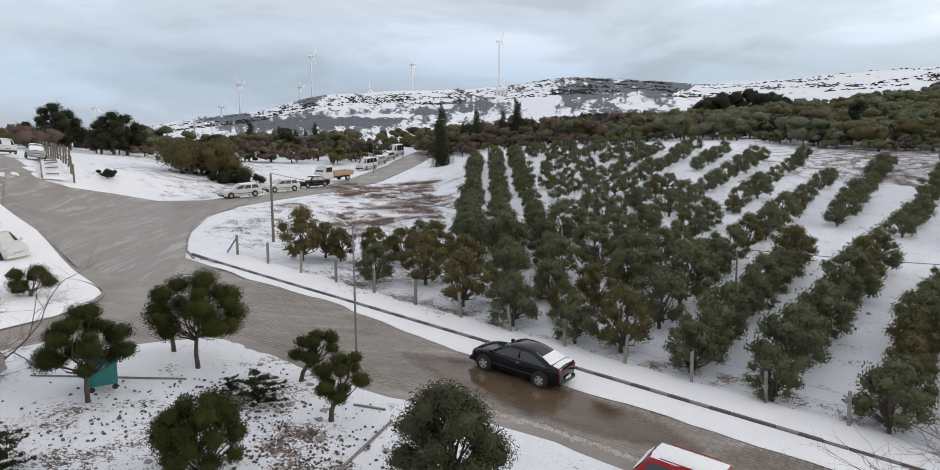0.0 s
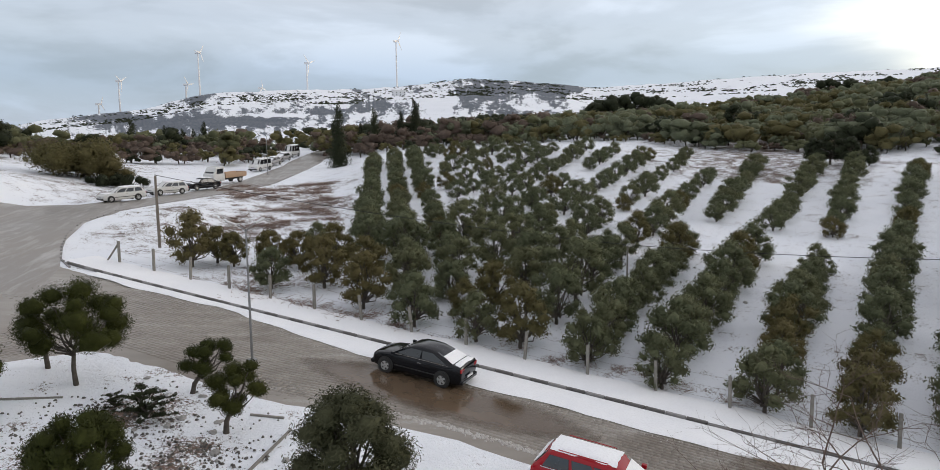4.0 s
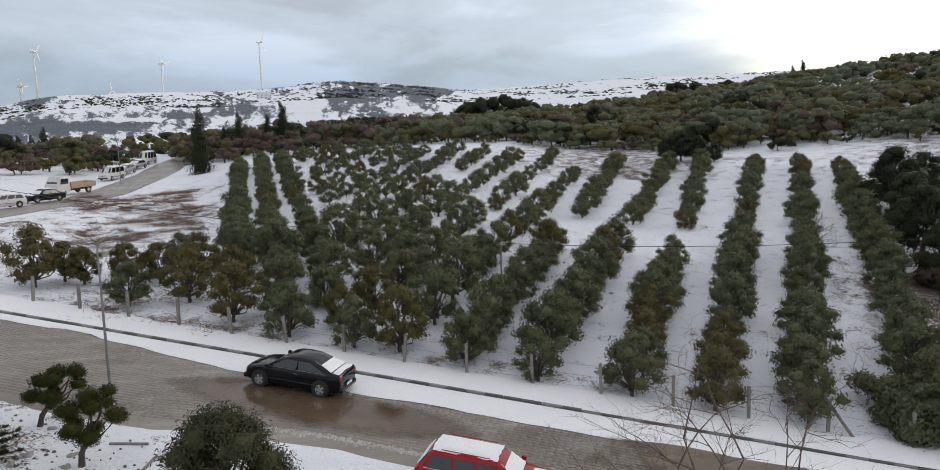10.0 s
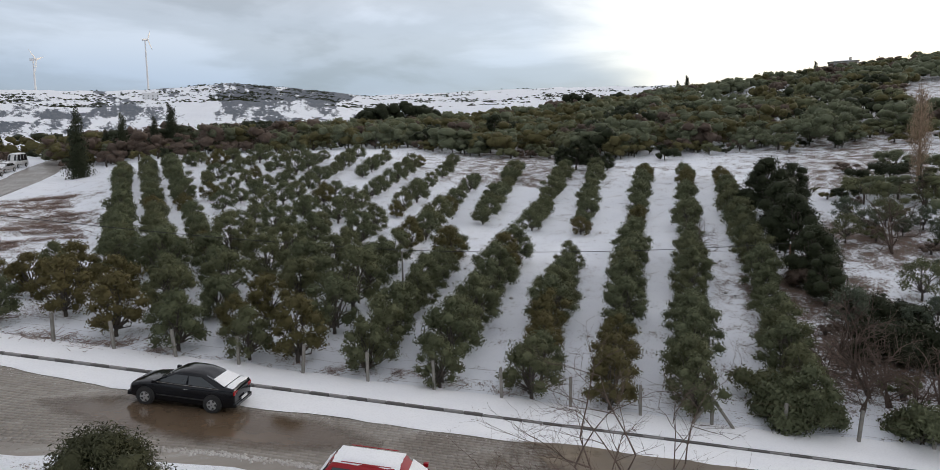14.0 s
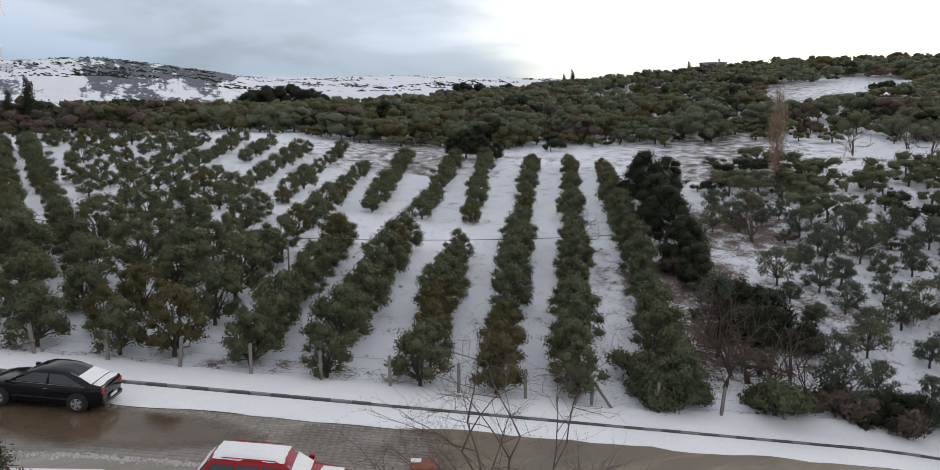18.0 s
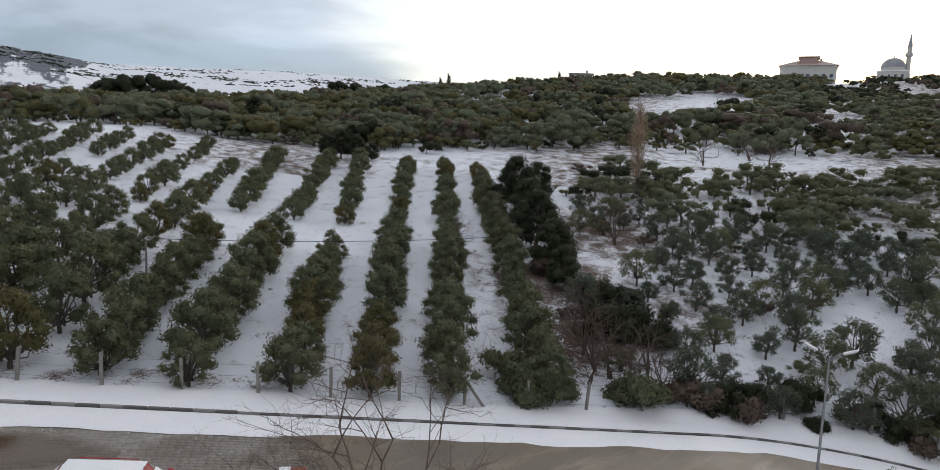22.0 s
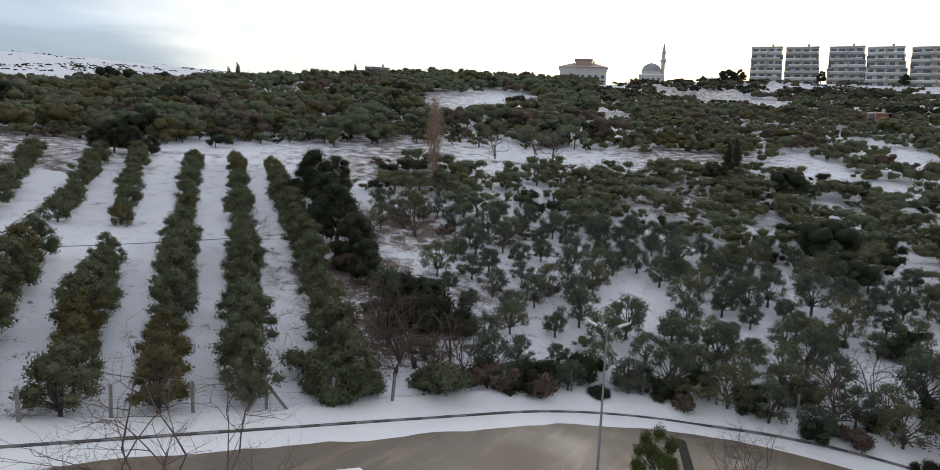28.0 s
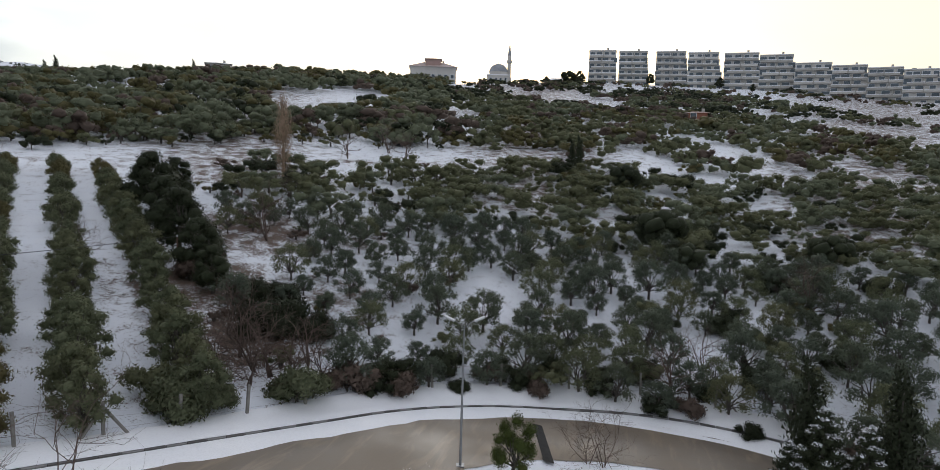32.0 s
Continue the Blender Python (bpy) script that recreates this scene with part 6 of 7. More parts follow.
villa = house("house", "three-storey pale house with pinkish tiled hip roof", 72.8, 272, 18, 12, 8.2, PALE_PLASTER, ROOF_TILE, 2.3, 7, -1.0)
part("roof_storey", boxed(-3.0, 3.0, 1.5, 9, 8.3, 11.2, 0.05), PINK_PLASTER, villa, "pinkish raised middle")
part("roof", boxed(-3.5, 3.5, 1.0, 9.5, 11.2, 11.5, 0.1), ROOF_TILE, villa)
house("house", "low pinkish house with snow on its roof", 83.0, 338, 11, 8, 4.6, PINK_PLASTER, SNOW, 1.4, 4, 0.0)
house("house", "low pale outbuilding beside the mosque", 81.3, 336, 6, 6, 3.8, PLASTER, SNOW, 1.0, 2, 0.0)
house("house", "small flat stone house on the hilltop", 55.9, 226, 7, 6, 3.1, PALE_PLASTER, SNOW, 0.6, 3, 0.6)
house("shed", "reddish-brown shed on the slope", 94.3, 170, 4.6, 3, 2.4, BRICKY, ROOF_TILE, 0.4, 1, 0.0)
house("barn", "low barn with dark roof below the white ridge", 26.3, 200, 6.5, 6, 2.4, PLASTER, LEAD, 1.6, 2, 1.0)
house("works_building", "white works building on the far hillside", 2.6, 900, 18, 12, 8, WHITE, SNOW, 1.0, 4, 0.0)
mast = thing("aerial_mast", "thin lattice aerial mast on the ridge", "mast", facing(83.4, 345))
part("pole", tubes("pole", [([(0, 0, 0), (0.4, 0, 9)], [0.12, 0.08])]), METAL, mast)
part("crossbar", boxed(-0.8, 1.4, -0.05, 0.05, 7.2, 7.4), METAL, mast)


def turbine(b, hub_el, r, spin, blade):
    t = thing("wind_turbine", "white three-bladed wind turbine on the far ridge", "turbine", group="wind turbines on the ridge")
    x, y = seat(b, r)
    z0 = gz(x, y) - 4
    hub = EYE + r * math.tan(radians(hub_el)) - z0
    t.matrix_basis = Matrix.Translation((x, y, z0)) @ pose(0, 0, 0, 0, 0, -b + 55)
    part("tower", turned(bmesh.new(), [(1.7, 0), (1.4, hub * 0.5), (0.95, hub)], 12), WHITE, t)
    part("nacelle", boxed(-1.6, 1.6, -4, 5, hub - 1.6, hub + 1.8, 0.5), WHITE, t)
    rotor = part("rotor", turned(bmesh.new(), [(1.5, 0), (1.2, 1.8), (0.3, 2.8)], 10), WHITE, t)
    rotor.matrix_basis = pose(0, -4.2, hub, 90)
    for k in range(3):
        bm = bmesh.new()
        loops = [[bm.verts.new((sx * wd / 2, d, sz * 0.2)) for sx, sz in ((-1, -1), (1, -1), (1, 1), (-1, 1))] for d, wd in ((0.8, 1.6), (5, 2.6), (blade * 0.6, 1.7), (blade, 0.4))]
        for p, q in zip(loops, loops[1:]):
            for i in range(4):
                bm.faces.new((p[i], p[(i + 1) % 4], q[(i + 1) % 4], q[i]))
        bm.faces.new(loops[0][::-1]), bm.faces.new(loops[-1])
        part("blade", bm, WHITE, rotor).matrix_basis = pose(0, 0, 1.0, 0, 0, spin + 120 * k)


for b, e, r, spin, blade in ((2.47, 8.95, 1290, 95, 19), (-12.9, 7.7, 1290, 85, 17), (-4.75, 7.15, 1300, 170, 21), (-18.5, 5.4, 1310, 60, 18), (-13.9, 5.3, 1330, 40, 17), (-8.4, 5.15, 1380, 10, 15), (-28.7, 3.4, 1350, 5, 16), (-19.9, 3.7, 1330, 100, 14)):
    turbine(b, e, r, spin, blade)


# ---- the yard ----
def place(ob, x, y, scale=1.0, yaw=0.0, sink=0.05):
    ob.matrix_basis = standing(x, y, yaw, sink, scale)
    return ob


def umbrella_pine(label, seed, height, width, trunk_h, count, lean=0.0, name="pine_tree", limbs=20, flat=0.55, leaf=PINE):
    """A young pine with bent trunk and a flattened head of needle tufts."""
    g = np.random.default_rng(seed)
    t = thing(name, label, "tree")
    cs, rs = [], []
    for k in range(limbs):
        a = 2.4 * k + g.normal() * 0.25
        c = 1.0 - 1.7 * (k + 0.5) / limbs
        ring = width / 2 * 0.74 * math.sqrt(1 - c * c) * (0.85 + 0.25 * g.random())
        up = trunk_h + (height - trunk_h) * (0.40 + 0.44 * c + 0.04 * g.normal())
        cs.append((lean * up * 0.3 + math.cos(a) * ring, math.sin(a) * ring, up))
        rs.append(width * (0.095 + 0.07 * g.random()) * math.sqrt(20 / limbs))
    fork = Vector((lean * trunk_h * 0.3, 0, trunk_h))
    runs = [([(0, 0, -0.2), (lean * 0.1 - 0.05, 0.03, trunk_h * 0.5), fork], [0.11, 0.085, 0.07])]
    part("trunk", tubes("trunk", runs, 8), BARK, t)
    for c in cs:
        part("limb", tubes("limb", [(limb(fork - Vector((0, 0, 0.2 * g.random())), c, -0.05, g), [0.045, 0.036, 0.03, 0.02, 0.01])], 5), BARK, t)
    part("crown", leaf_mesh("crown", cs, rs, count, 0.10, seed + 1, thin=0.2, up=0.4, squash=flat + 0.2, hollow=0.45, core=0.72), leaf, t)
    return t


place(umbrella_pine("dark green umbrella pine with a bent trunk in snow", 801, 3.9, 3.7, 1.2, 36000), -12.15, 20.6, 0.82)
place(umbrella_pine("broad dark green umbrella pine in snow", 802, 4.0, 4.3, 1.4, 38000), -10.0, 23.95, 0.9, 50)
place(umbrella_pine("thin young pine behind the broad one", 803, 2.3, 1.6, 1.5, 1500, limbs=6), -11.5, 25.4, 0.9, 50)
place(umbrella_pine("small pine with two tufted heads", 804, 2.35, 1.9, 0.85, 12000, 0.9, limbs=12), -4.5, 20.6, 0.95, 0)
place(umbrella_pine("small leaning pine at the edge of the yard", 805, 2.1, 1.8, 0.75, 11000, 1.8, limbs=12), -6.2, 23.5, 0.95, 0)
place(umbrella_pine("bushy green pine low in the yard", 806, 2.5, 2.9, 0.3, 34000, limbs=26, flat=0.75), -7.1, 16.9, 0.95, 30)
place(umbrella_pine("small pine on the snowy island", 807, 1.5, 1.9, 0.5, 6000, 0.2, limbs=7), -20.0, 30.2, 1.0, 70)
place(umbrella_pine("young bright green pine beside the street", 808, 2.5, 1.9, 0.5, 9000, -0.1, limbs=13, flat=1.1, leaf=YOUNG_PINE), 24.4, 3.75, 1.0, 10)
oak = crown_tree("evergreen_oak", "grey-green evergreen oak reaching up from the yard", "tree", 810, 3.2, 3.0, 0.6, 30, 38000, 0.085, DUSK_OLIVE, low=0.4, clump_r=0.17, apart=True, hollow=0.35, thin=0.32, core=0.6)
place(oak, -0.6, 16.8)
juniper = thing("juniper_bush", "low dark juniper with snow on its boughs", "shrub")
g = np.random.default_rng(815)
boughs, rounds, topping = [], [], []
for k in range(15):
    a, reach, up = 2.4 * k, g.uniform(0.5, 1.15) * (1 - 0.4 * k / 15), 0.18 + 0.9 * k / 15
    part("bough", tubes("bough", [([(0, 0, up * 0.5), (math.cos(a) * reach * 0.5, math.sin(a) * reach * 0.5, up), (math.cos(a) * reach, math.sin(a) * reach, up + 0.06)], [0.03, 0.022, 0.008])], 4), BARK, juniper)
    for u in (0.3, 0.52, 0.74, 0.95):
        boughs.append((math.cos(a) * reach * u, math.sin(a) * reach * u, up + 0.03 * u)), rounds.append(0.2 - 0.12 * u)
    topping.append((math.cos(a) * reach * 0.75, math.sin(a) * reach * 0.75, up + 0.07))
part("foliage", leaf_mesh("foliage", boughs, rounds, 7500, 0.085, 816, squash=0.4, thin=0.3, hollow=0.3), DARKLEAF, juniper)
tagged(part("snow_cover", leaf_mesh("snow_cover", topping, [0.13] * len(topping), 500, 0.05, 817, thin=0.9, squash=0.3), SNOW, juniper), "snow caught on the boughs", kind="stuff")
place(juniper, -7.0, 21.4)
for x, y, s, w in ((-12.2, 16.2, 1.1, 40), (-13.3, 17.2, 0.8, 120), (-10.9, 15.2, 0.7, 10), (-8.2, 22.2, 0.5, 80)):
    copy_thing(juniper, standing(x, y, w, 0.05, s))
leafless = bare_tree("bare_tree", "leafless tree with spreading brown branches", 820, 5.2, 0.05, 4, 1.05, stems=4, twigs=4)
place(leafless, 10.7, 12.5, 1.12, 30)
for x, y, s, w in ((9.3, 13.2, 0.62, 150), (12.0, 11.2, 0.6, 200), (27.2, 0.5, 0.5, 0), (27.4, 1.1, 0.4, 100), (-16.4, 21.6, 0.8, 70), (-15.0, 18.0, 0.7, 10)):
    copy_thing(leafless, standing(x, y, w, 0.05, s))
# conifers under snow at the bend
fir = thing("snowy_fir", "dark spruce loaded with clumps of snow", "tree")
g = np.random.default_rng(830)
cs, rs, tops = [], [], []
for k in range(34):
    u = (k + 0.5) / 34
    a = 2.4 * k
    ring = 1.5 * (1 - u) ** 0.85
    cs.append((math.cos(a) * ring * 0.7, math.sin(a) * ring * 0.7, 0.5 + u * 4.0)), rs.append(0.22 + 0.42 * (1 - u))
    tops.append((math.cos(a) * ring * 0.95, math.sin(a) * ring * 0.95, 0.62 + u * 4.05))
part("trunk", tubes("trunk", [([(0, 0, -0.2), (0, 0, 4.3)], [0.11, 0.02])]), BARK, fir)
part("crown", leaf_mesh("crown", cs, rs, 14000, 0.14, 831, thin=0.3, squash=0.6), DARKLEAF, fir)
part("snow_cover", leaf_mesh("snow_cover", tops, [0.24] * len(tops), 1500, 0.06, 832, thin=0.9, squash=0.35), SNOW, fir, "clumps of snow on the boughs")
place(fir, 26.0, -7.2, 0.93)
copy_thing(fir, standing(25.6, -8.55, 70, 0.05, 0.92))
copy_thing(fir, standing(25.2, -5.9, 140, 0.05, 0.72))
for x, y, s, w in ((27.6, -6.95, 0.66, 0), (26.7, -9.85, 0.7, 40)):
    copy_thing(spire, standing(x, y, w, 0.05, s))

# the rust-red meter cabinet below the street
RUSTRED = surface("rust_red_metal", (0.32, 0.085, 0.04), (0.22, 0.06, 0.035), 3.0, 0.6, bump=0.1)
x, y = seat(33.2, 17.6)
cabinet = thing("meter_cabinet", "rust-red metal meter cabinet with snow on its edge", "cabinet", standing(x, y, -33))
part("body", boxed(-0.33, 0.33, -0.25, 0.25, 0, 1.3, 0.03), RUSTRED, cabinet)
part("cap", boxed(-0.37, 0.37, -0.29, 0.29, 1.3, 1.37, 0.02), RUSTRED, cabinet)
part("door", boxed(-0.28, 0.28, -0.28, -0.25, 0.12, 1.12, 0.01), RUSTRED, cabinet)
part("snow_cover", boxed(-0.36, -0.05, 0.05, 0.28, 1.37, 1.41, 0.02), SNOW, cabinet)

# the refuse container
TEAL = surface("teal_plastic", (0.02, 0.20, 0.19), (0.015, 0.15, 0.15), 2.0, 0.45, bump=0.1)
bin_ = thing("refuse_container", "teal wheeled refuse container with snow on its lid", "container", standing(-12.3, 21.7, 35, 0.0))
loft([(-0.42, [(0.52, 0.2), (0.56, 0.6), (0.6, 1.05), (0.3, 1.08)]), (0.42, [(0.52, 0.2), (0.56, 0.6), (0.6, 1.05), (0.3, 1.08)])], "tub", bin_, TEAL)
part("rim", boxed(-0.5, 0.5, -0.66, 0.66, 1.03, 1.1, 0.02), TEAL, bin_)
part("lid", boxed(-0.48, 0.48, -0.64, 0.64, 1.1, 1.2, 0.04), TEAL, bin_)
cap(bin_, -0.46, 0.46, 0.6, 1.2, 0.08)
for x in (-0.34, 0.34):
    for y in (-0.45, 0.45):
        part("castor", turned(bmesh.new(), [(0.09, -0.03), (0.1, 0), (0.09, 0.03)], 12), RUBBER, bin_).matrix_basis = pose(x, y, 0.1, 90)
part("lifting_bar", boxed(-0.05, 0.05, -0.75, 0.75, 0.85, 0.92, 0.01), METAL, bin_)

# stones and clods in the yard, on the bank and in the grove
for k in range(46):
    zone = ((-7.2, 21.0, 2.2, 0.28), (-5.6, 18.9, 1.6, 0.3), (22.5, 37.0, 2.5, 0.35), (33, 27, 3, 0.4), (46, 29, 4, 0.45))[k % 5]
    x, y = zone[0] + rng.normal() * zone[2], zone[1] + rng.normal() * zone[2]
    bm = bmesh.new()
    bmesh.ops.create_icosphere(bm, subdivisions=2, radius=zone[3] * rng.uniform(0.15, 0.5))
    for v in bm.verts:
        v.co *= 1 + 0.7 * noise.noise(v.co * 7 + Vector((k, 0, 0)))
        v.co.z *= 0.6
    st = part("stone", bm, STONE)
    tagged(st, "rough grey stone half sunk in snow", "stone", "loose stones")
    st.matrix_basis = standing(x, y, k * 40, 0.02)
# broken stone and frozen clods that show through the yard's snow
verts, faces = [], []
for k in range(900):
    cx, cy, wide = ((-7.4, 21.9, 1.5), (-5.2, 19.2, 1.1), (-8.6, 20.2, 2.2), (-4.5, 17.6, 1.0), (-10.6, 17.6, 2.4))[k % 5]
    x, y, r0 = cx + rng.normal() * wide, cy + rng.normal() * wide * 0.8, rng.uniform(0.02, 0.065)
    z, o = gz(x, y) - 0.03, len(verts)
    verts += [(x + r0 * math.cos(a) * rng.uniform(0.6, 1.4), y + r0 * math.sin(a) * rng.uniform(0.6, 1.4), z) for a in np.linspace(0, 5.2, 6)]
    verts += [(x + r0 * 0.6 * math.cos(a) * rng.uniform(0.5, 1.3), y + r0 * 0.6 * math.sin(a) * rng.uniform(0.5, 1.3), z + 0.03 + r0 * rng.uniform(0.15, 0.4)) for a in np.linspace(0, 5.2, 6)]
    faces += [(o + a, o + (a + 1) % 6, o + 6 + (a + 1) % 6, o + 6 + a) for a in range(6)] + [tuple(range(o + 6, o + 12))]
tagged(part("rubble", mesh_of("rubble", verts, faces), CLOD), "dark frozen clods and broken stone in thin snow", "rubble", kind="stuff")
# kerb lines that edge the yard's beds
for n, (x0, y0, x1, y1) in enumerate(((-4.0, 21.9, -2.9, 21.7), (-4.1, 16.5, -2.6, 20.9), (-15.0, 22.2, -10.0, 22.9), (-8.6, 22.9, -8.2, 23.0), (1.6, 18.2, 4.0, 17.0))):
    length = math.hypot(x1 - x0, y1 - y0)
    e = part("bed_edging", boxed(-length / 2, length / 2, -0.04 if n != 2 else -0.018, 0.04 if n != 2 else 0.018, -0.1, 0.03, 0.008), CONCRETE)
    tagged(e, "low concrete edging of a flower bed", "edging")
    e.matrix_basis = standing((x0 + x1) / 2, (y0 + y1) / 2, math.degrees(math.atan2(y1 - y0, x1 - x0)), 0, slope=True)
island = [(-21.5 + 4.2 * math.cos(a), 30.6 + 3.0 * math.sin(a)) for a in np.linspace(-1.6, 1.9, 18)]
e = part("island_kerb", tubes("island_kerb", [([(x, y, gz(x, y) + 0.05) for x, y in island], [0.09] * 18)], 6), KERB_PALE)
tagged(e, "curved kerb of the snowy island", "kerb", kind="structure")


# ---- lamps, poles, wires and the fence ----
def street_lamp(x, y, height, yaw, arms=2):
    t = thing("street_lamp", "slim grey street lamp with white arms", "lamp", standing(x, y, yaw))
    part("pole", turned(bmesh.new(), [(0.055, -0.1), (0.045, height * 0.4), (0.028, height)], 10), METAL, t)
    part("base_plate", boxed(-0.16, 0.16, -0.16, 0.16, -0.02, 0.05, 0.01), METAL, t)
    for sgn in (-1, 1)[:arms]:
        part("arm", tubes("arm", [([(0, 0, height - 0.12), (sgn * 0.16, 0, height + 0.05), (sgn * 0.36, 0, height + 0.18)], [0.028, 0.024, 0.02])]), METAL, t)
        head = part("lamp_head", boxed(-0.22, 0.22, -0.08, 0.08, -0.03, 0.04, 0.03), WHITE, t, "white lamp head")
        head.matrix_basis = pose(sgn * 0.58, 0, height + 0.27, 0, -24 * sgn, 0)
        part("lens", boxed(-0.17, 0.17, -0.06, 0.06, -0.045, -0.025), CLEARLAMP, head)
    return t


street_lamp(24.4, 5.85, 5.55, -75)
street_lamp(-4.7, 26.75, 5.2, 35)
x, y = seat(-8.1, 93)
street_lamp(x, y, 5.0, 200, 1)
POLES = []
for b, r, top, rad, mat_, label in ((-16.4, 47.4, -1.62, 0.085, WOOD, "weathered wooden pole carrying a cable"), (21.7, 40.0, -7.84, 0.05, CONCRETE, "thin concrete pole between the olive trees"), (53.0, 45.8, -7.0, 0.05, RUST, "thin rusty pole at the dark trees")):
    x, y = seat(b, r)
    h = EYE + r * math.tan(radians(top)) - gz(x, y)
    t = thing("cable_pole", label, "pole", standing(x, y))
    part("shaft", turned(bmesh.new(), [(rad * 1.15, -0.2), (rad, h * 0.6), (rad * 0.85, h)], 9), mat_, t)
    part("insulator", turned(bmesh.new(), [(0.03, h), (0.05, h + 0.06), (0.02, h + 0.14)], 8), WHITE, t)
    POLES.append(Vector((x, y, gz(x, y) + h + 0.05)))
for a, b, sag in ((POLES[0], POLES[1], 0.35), (POLES[1], POLES[2], 0.3)):
    pts = [a.lerp(b, k / 20) - Vector((0, 0, sag * 4 * (k / 20) * (1 - k / 20))) for k in range(21)]
    tagged(part("cable", tubes("cable", [(pts, [0.018] * 21)], 5), BLACKPLASTIC), "thin black cable strung across the grove", "cable")

post_mesh = None
fence = thing("fence", "wire fence on grey concrete posts along the grove", "fence", kind="structure")
heads = []
for i in range(0, 31):
    s = 34.7 - 2.77 * i
    x, y = street(s, 5.0)
    h = 1.35
    if post_mesh is None:
        bm = boxed(-0.06, 0.06, -0.06, 0.06, -0.3, h, 0.012)
        post_mesh = bpy.data.meshes.new("post")
        bm.to_mesh(post_mesh), bm.free()
    p = part("post", post_mesh, CONCRETE, fence)
    p.matrix_basis = Matrix.Translation((x, y, gz(x, y))) @ pose(0, 0, 0, rng.normal() * 2.0, rng.normal() * 2.0, street_yaw(s))
    heads.append(Vector((x, y, gz(x, y))))
for hgt in (0.35, 0.8, 1.25):
    pts = []
    for a, b in zip(heads, heads[1:]):
        pts += [a + Vector((0, 0, hgt)), a.lerp(b, 0.5) + Vector((0, 0, hgt - 0.05))]
    part("wire", tubes("wire", [(pts, [0.0035] * len(pts))], 4), RUST, fence)
for i, sides in ((0, (1,)), (15, (-1, 1)), (24, (-1,))):
    for sgn in sides:
        s = 34.7 - 2.77 * i
        x0, y0 = street(s, 5.0)
        x1, y1 = street(s + sgn * 0.95, 4.8)
        v0, v1 = Vector((x0, y0, gz(x0, y0) + 1.2)), Vector((x1, y1, gz(x1, y1) - 0.1))
        part("brace", tubes("brace", [([v0, v1], [0.06, 0.06])], 4), CONCRETE, fence, "slanting concrete brace")
# slatted fence up the left street
side_fence = thing("fence", "old fence of grey posts beside the sloping path", "fence", kind="structure")
for k in range(14):
    u = k / 13
    b, r = -30.3 - 1.9 * u, 65 + 20 * u
    x, y = seat(b, r)
    part("post", boxed(-0.07, 0.07, -0.07, 0.07, -0.2, 1.5, 0.01), WOOD, side_fence).matrix_basis = Matrix.Translation((x, y, gz(x, y))) @ pose(0, 0, 0, rng.normal() * 3, rng.normal() * 3, 20)
pts = [(*seat(-30.3 - 1.9 * u, 65 + 20 * u), 0) for u in np.linspace(0, 1, 14)]
for hgt in (0.5, 0.9, 1.3):
    part("rail", tubes("rail", [([(x, y, gz(x, y) + hgt) for x, y, _ in pts], [0.03] * 14)], 4), WOOD, side_fence)
# the dark gully across the street at the bend
drain = ribbon("drain_grate", [(31.0 - 0.65 * k, 4.0 - 0.16 * k) for k in range(8)], [(30.9 - 0.65 * k, 3.55 - 0.16 * k) for k in range(8)], 0.075, 2, surface("drain_mud", (0.012, 0.011, 0.01), (0.03, 0.028, 0.026), 4.0, 0.95), thick=0.01)
tagged(drain, "dark drain channel across the street", "drain", kind="structure")


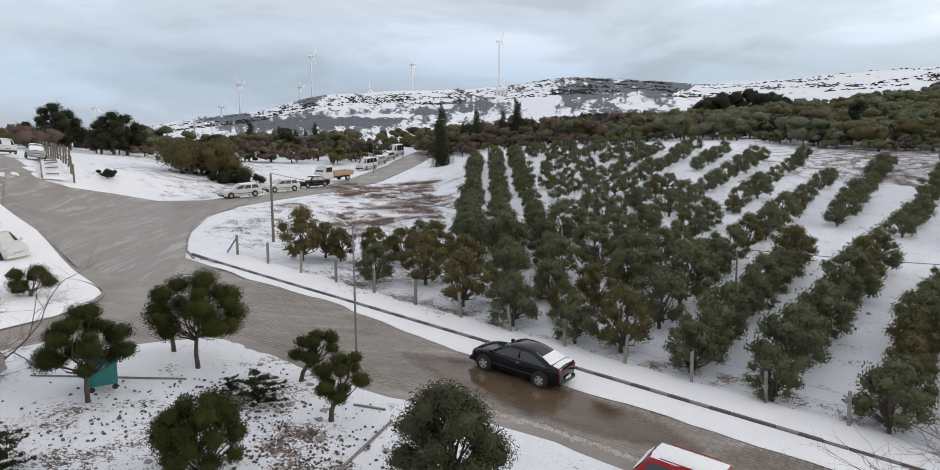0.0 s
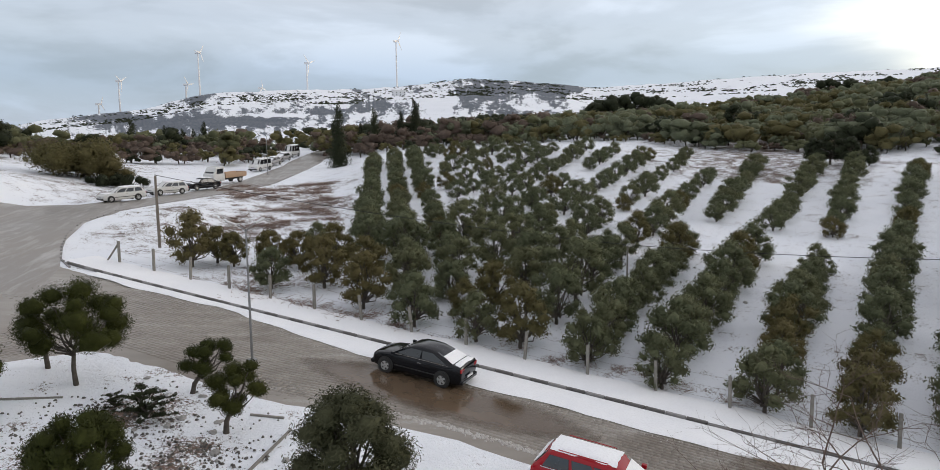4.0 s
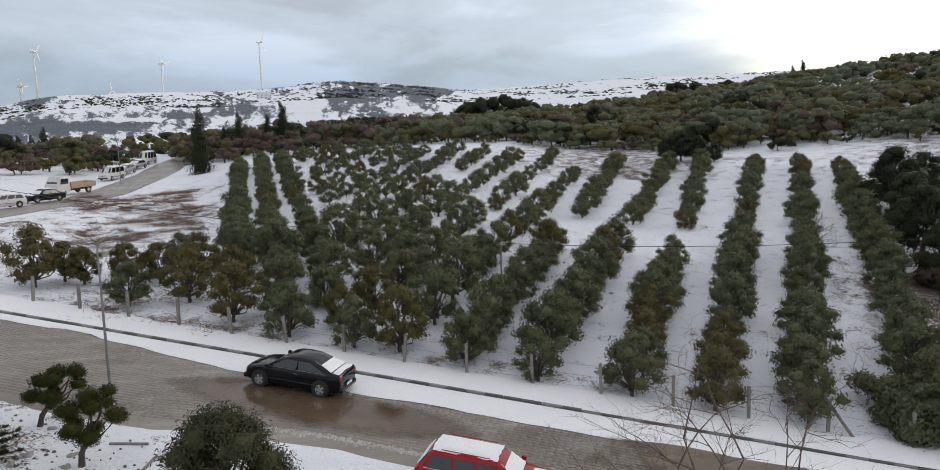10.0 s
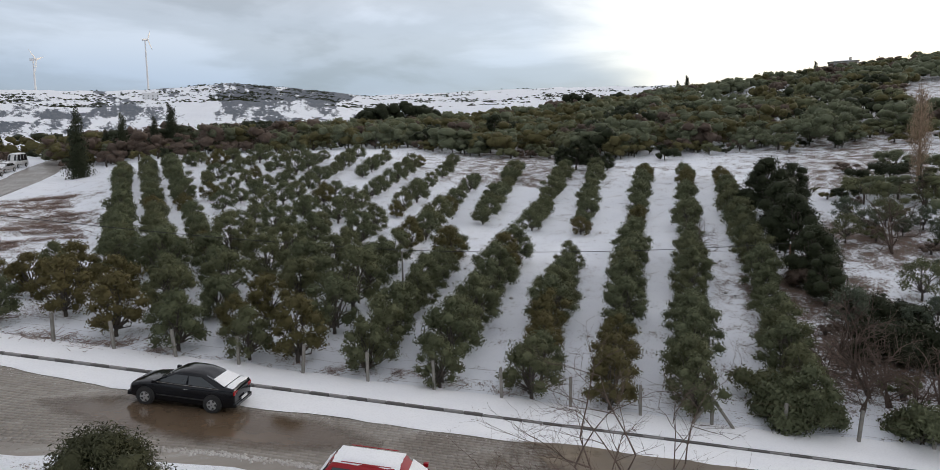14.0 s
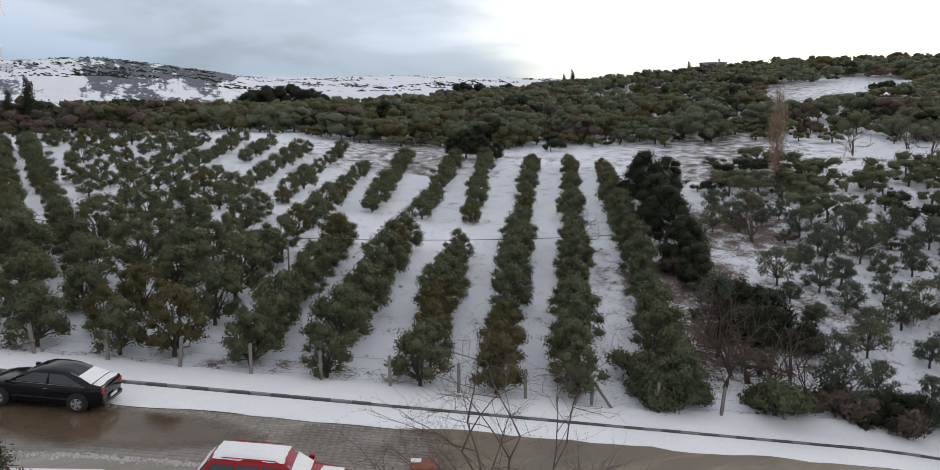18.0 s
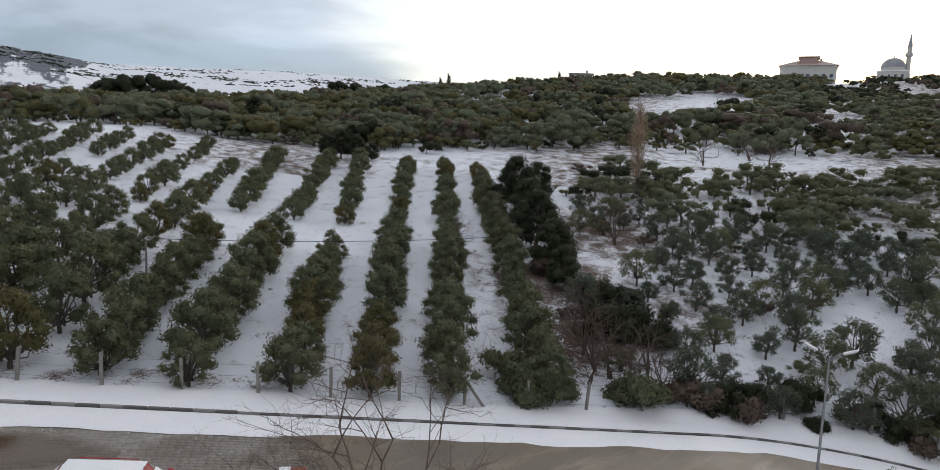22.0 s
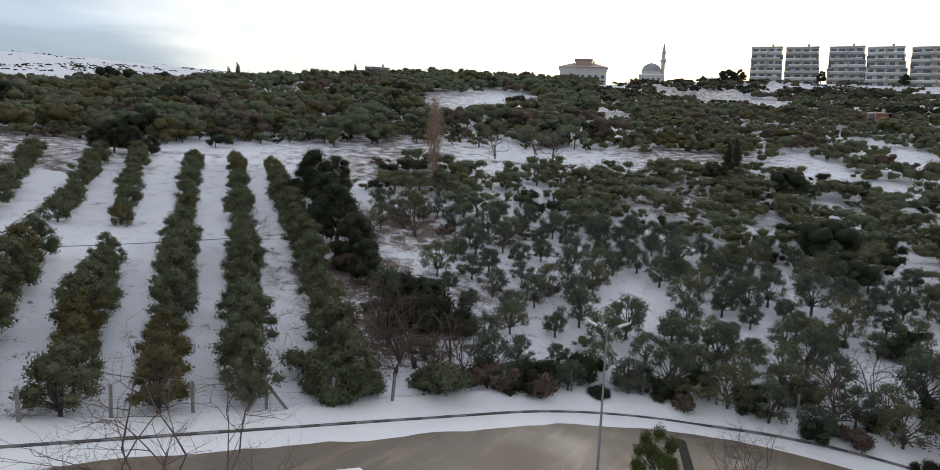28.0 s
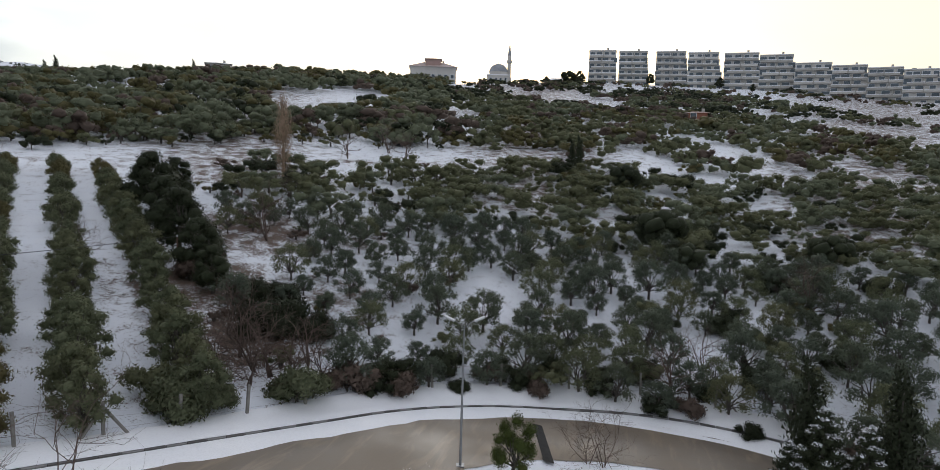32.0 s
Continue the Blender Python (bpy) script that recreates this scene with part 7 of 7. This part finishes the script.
# ---- pieces: kerb stones and pavers ----
kerb = thing("kerb", "painted kerb stones in alternating dark and pale grey", "kerb", kind="structure")
stone_mesh = {}
for name, m in (("dark", KERB_DARK), ("pale", KERB_PALE)):
    bm = boxed(-0.365, 0.365, -0.065, 0.065, -0.15, 0.115, 0.015)
    stone_mesh[name] = bpy.data.meshes.new("kerb_stone")
    bm.to_mesh(stone_mesh[name]), bm.free()
    stone_mesh[name].materials.append(m)
k, s = 0, 36.2
while s > -41:
    x, y = street(s, 3.12)
    slope = math.degrees(math.atan2(gz(*street(s + 0.4, 3.12)) - gz(*street(s - 0.4, 3.12)), 0.8))
    part("kerb_stone", stone_mesh["dark" if k % 2 or k % 7 == 0 else "pale"], None, kerb).matrix_basis = Matrix.Translation((x, y, gz(x, y) - (0.0 if s > 2 else 0.035))) @ pose(0, 0, 0, 0, -slope, street_yaw(s))
    s -= 0.75 * (1.0 if s > BEND_AT else BEND_R / (BEND_R + 3.1))
    k += 1
corner = [(-16.6, 40.0), (-17.7, 41.6), (-18.6, 44.0), (-19.7, 47.5), (-20.2, 51.5), (-19.4, 55.5), (-16.6, 60.5), (-14.2, 68), (-12.6, 73.8), (-10.9, 81.6), (-9.6, 90.6)]
for (ax, ay), (bx, by) in zip(corner, corner[1:]):
    n = max(1, round(math.hypot(bx - ax, by - ay) / 0.75))
    for i in range(n):
        x, y = ax + (bx - ax) * (i + 0.5) / n, ay + (by - ay) * (i + 0.5) / n
        part("kerb_stone", stone_mesh["pale"], None, kerb).matrix_basis = Matrix.Translation((x, y, gz(x, y) - 0.08)) @ pose(0, 0, 0, 0, 0, math.degrees(math.atan2(by - ay, bx - ax)))

# pavers of the near street: too many to count, each a shallow block of its own
verts, quads = [], []
pl, pw = 0.25, 0.2
rows = np.arange(-10.6, 30.0, pl)
for i, s in enumerate(rows):
    w = near_edge(s) - 0.4
    while w < 2.9:
        s0 = s + 0.05 * ((round(w / pw)) % 2)
        cx, cy = street(s0, w + pw / 2)
        z = gz(cx, cy) + 0.03 + rng.normal() * 0.003
        o = len(verts)
        for ds, dw, dz in ((0.006, 0.006, -0.016), (pl - 0.012, 0.006, -0.016), (pl - 0.012, pw - 0.006, -0.016), (0.006, pw - 0.006, -0.016), (0.016, 0.016, 0), (pl - 0.022, 0.016, 0), (pl - 0.022, pw - 0.016, 0), (0.016, pw - 0.016, 0)):
            px, py = s0 + ds, LINE + w + dw
            x, y = px * ALONG[0] + py * OUT[0], px * ALONG[1] + py * OUT[1]
            verts.append((x, y, z + 0.108 * (ds - pl / 2) + dz))
        quads += [(o + 4, o + 5, o + 6, o + 7)[::-1]] + [(o + a, o + (a + 1) % 4, o + 4 + (a + 1) % 4, o + 4 + a)[::-1] for a in range(4)]
        w += pw
tagged(part("paver", fast_mesh("paver", verts, quads, 4), PAVERS, main_road), kind="stuff")
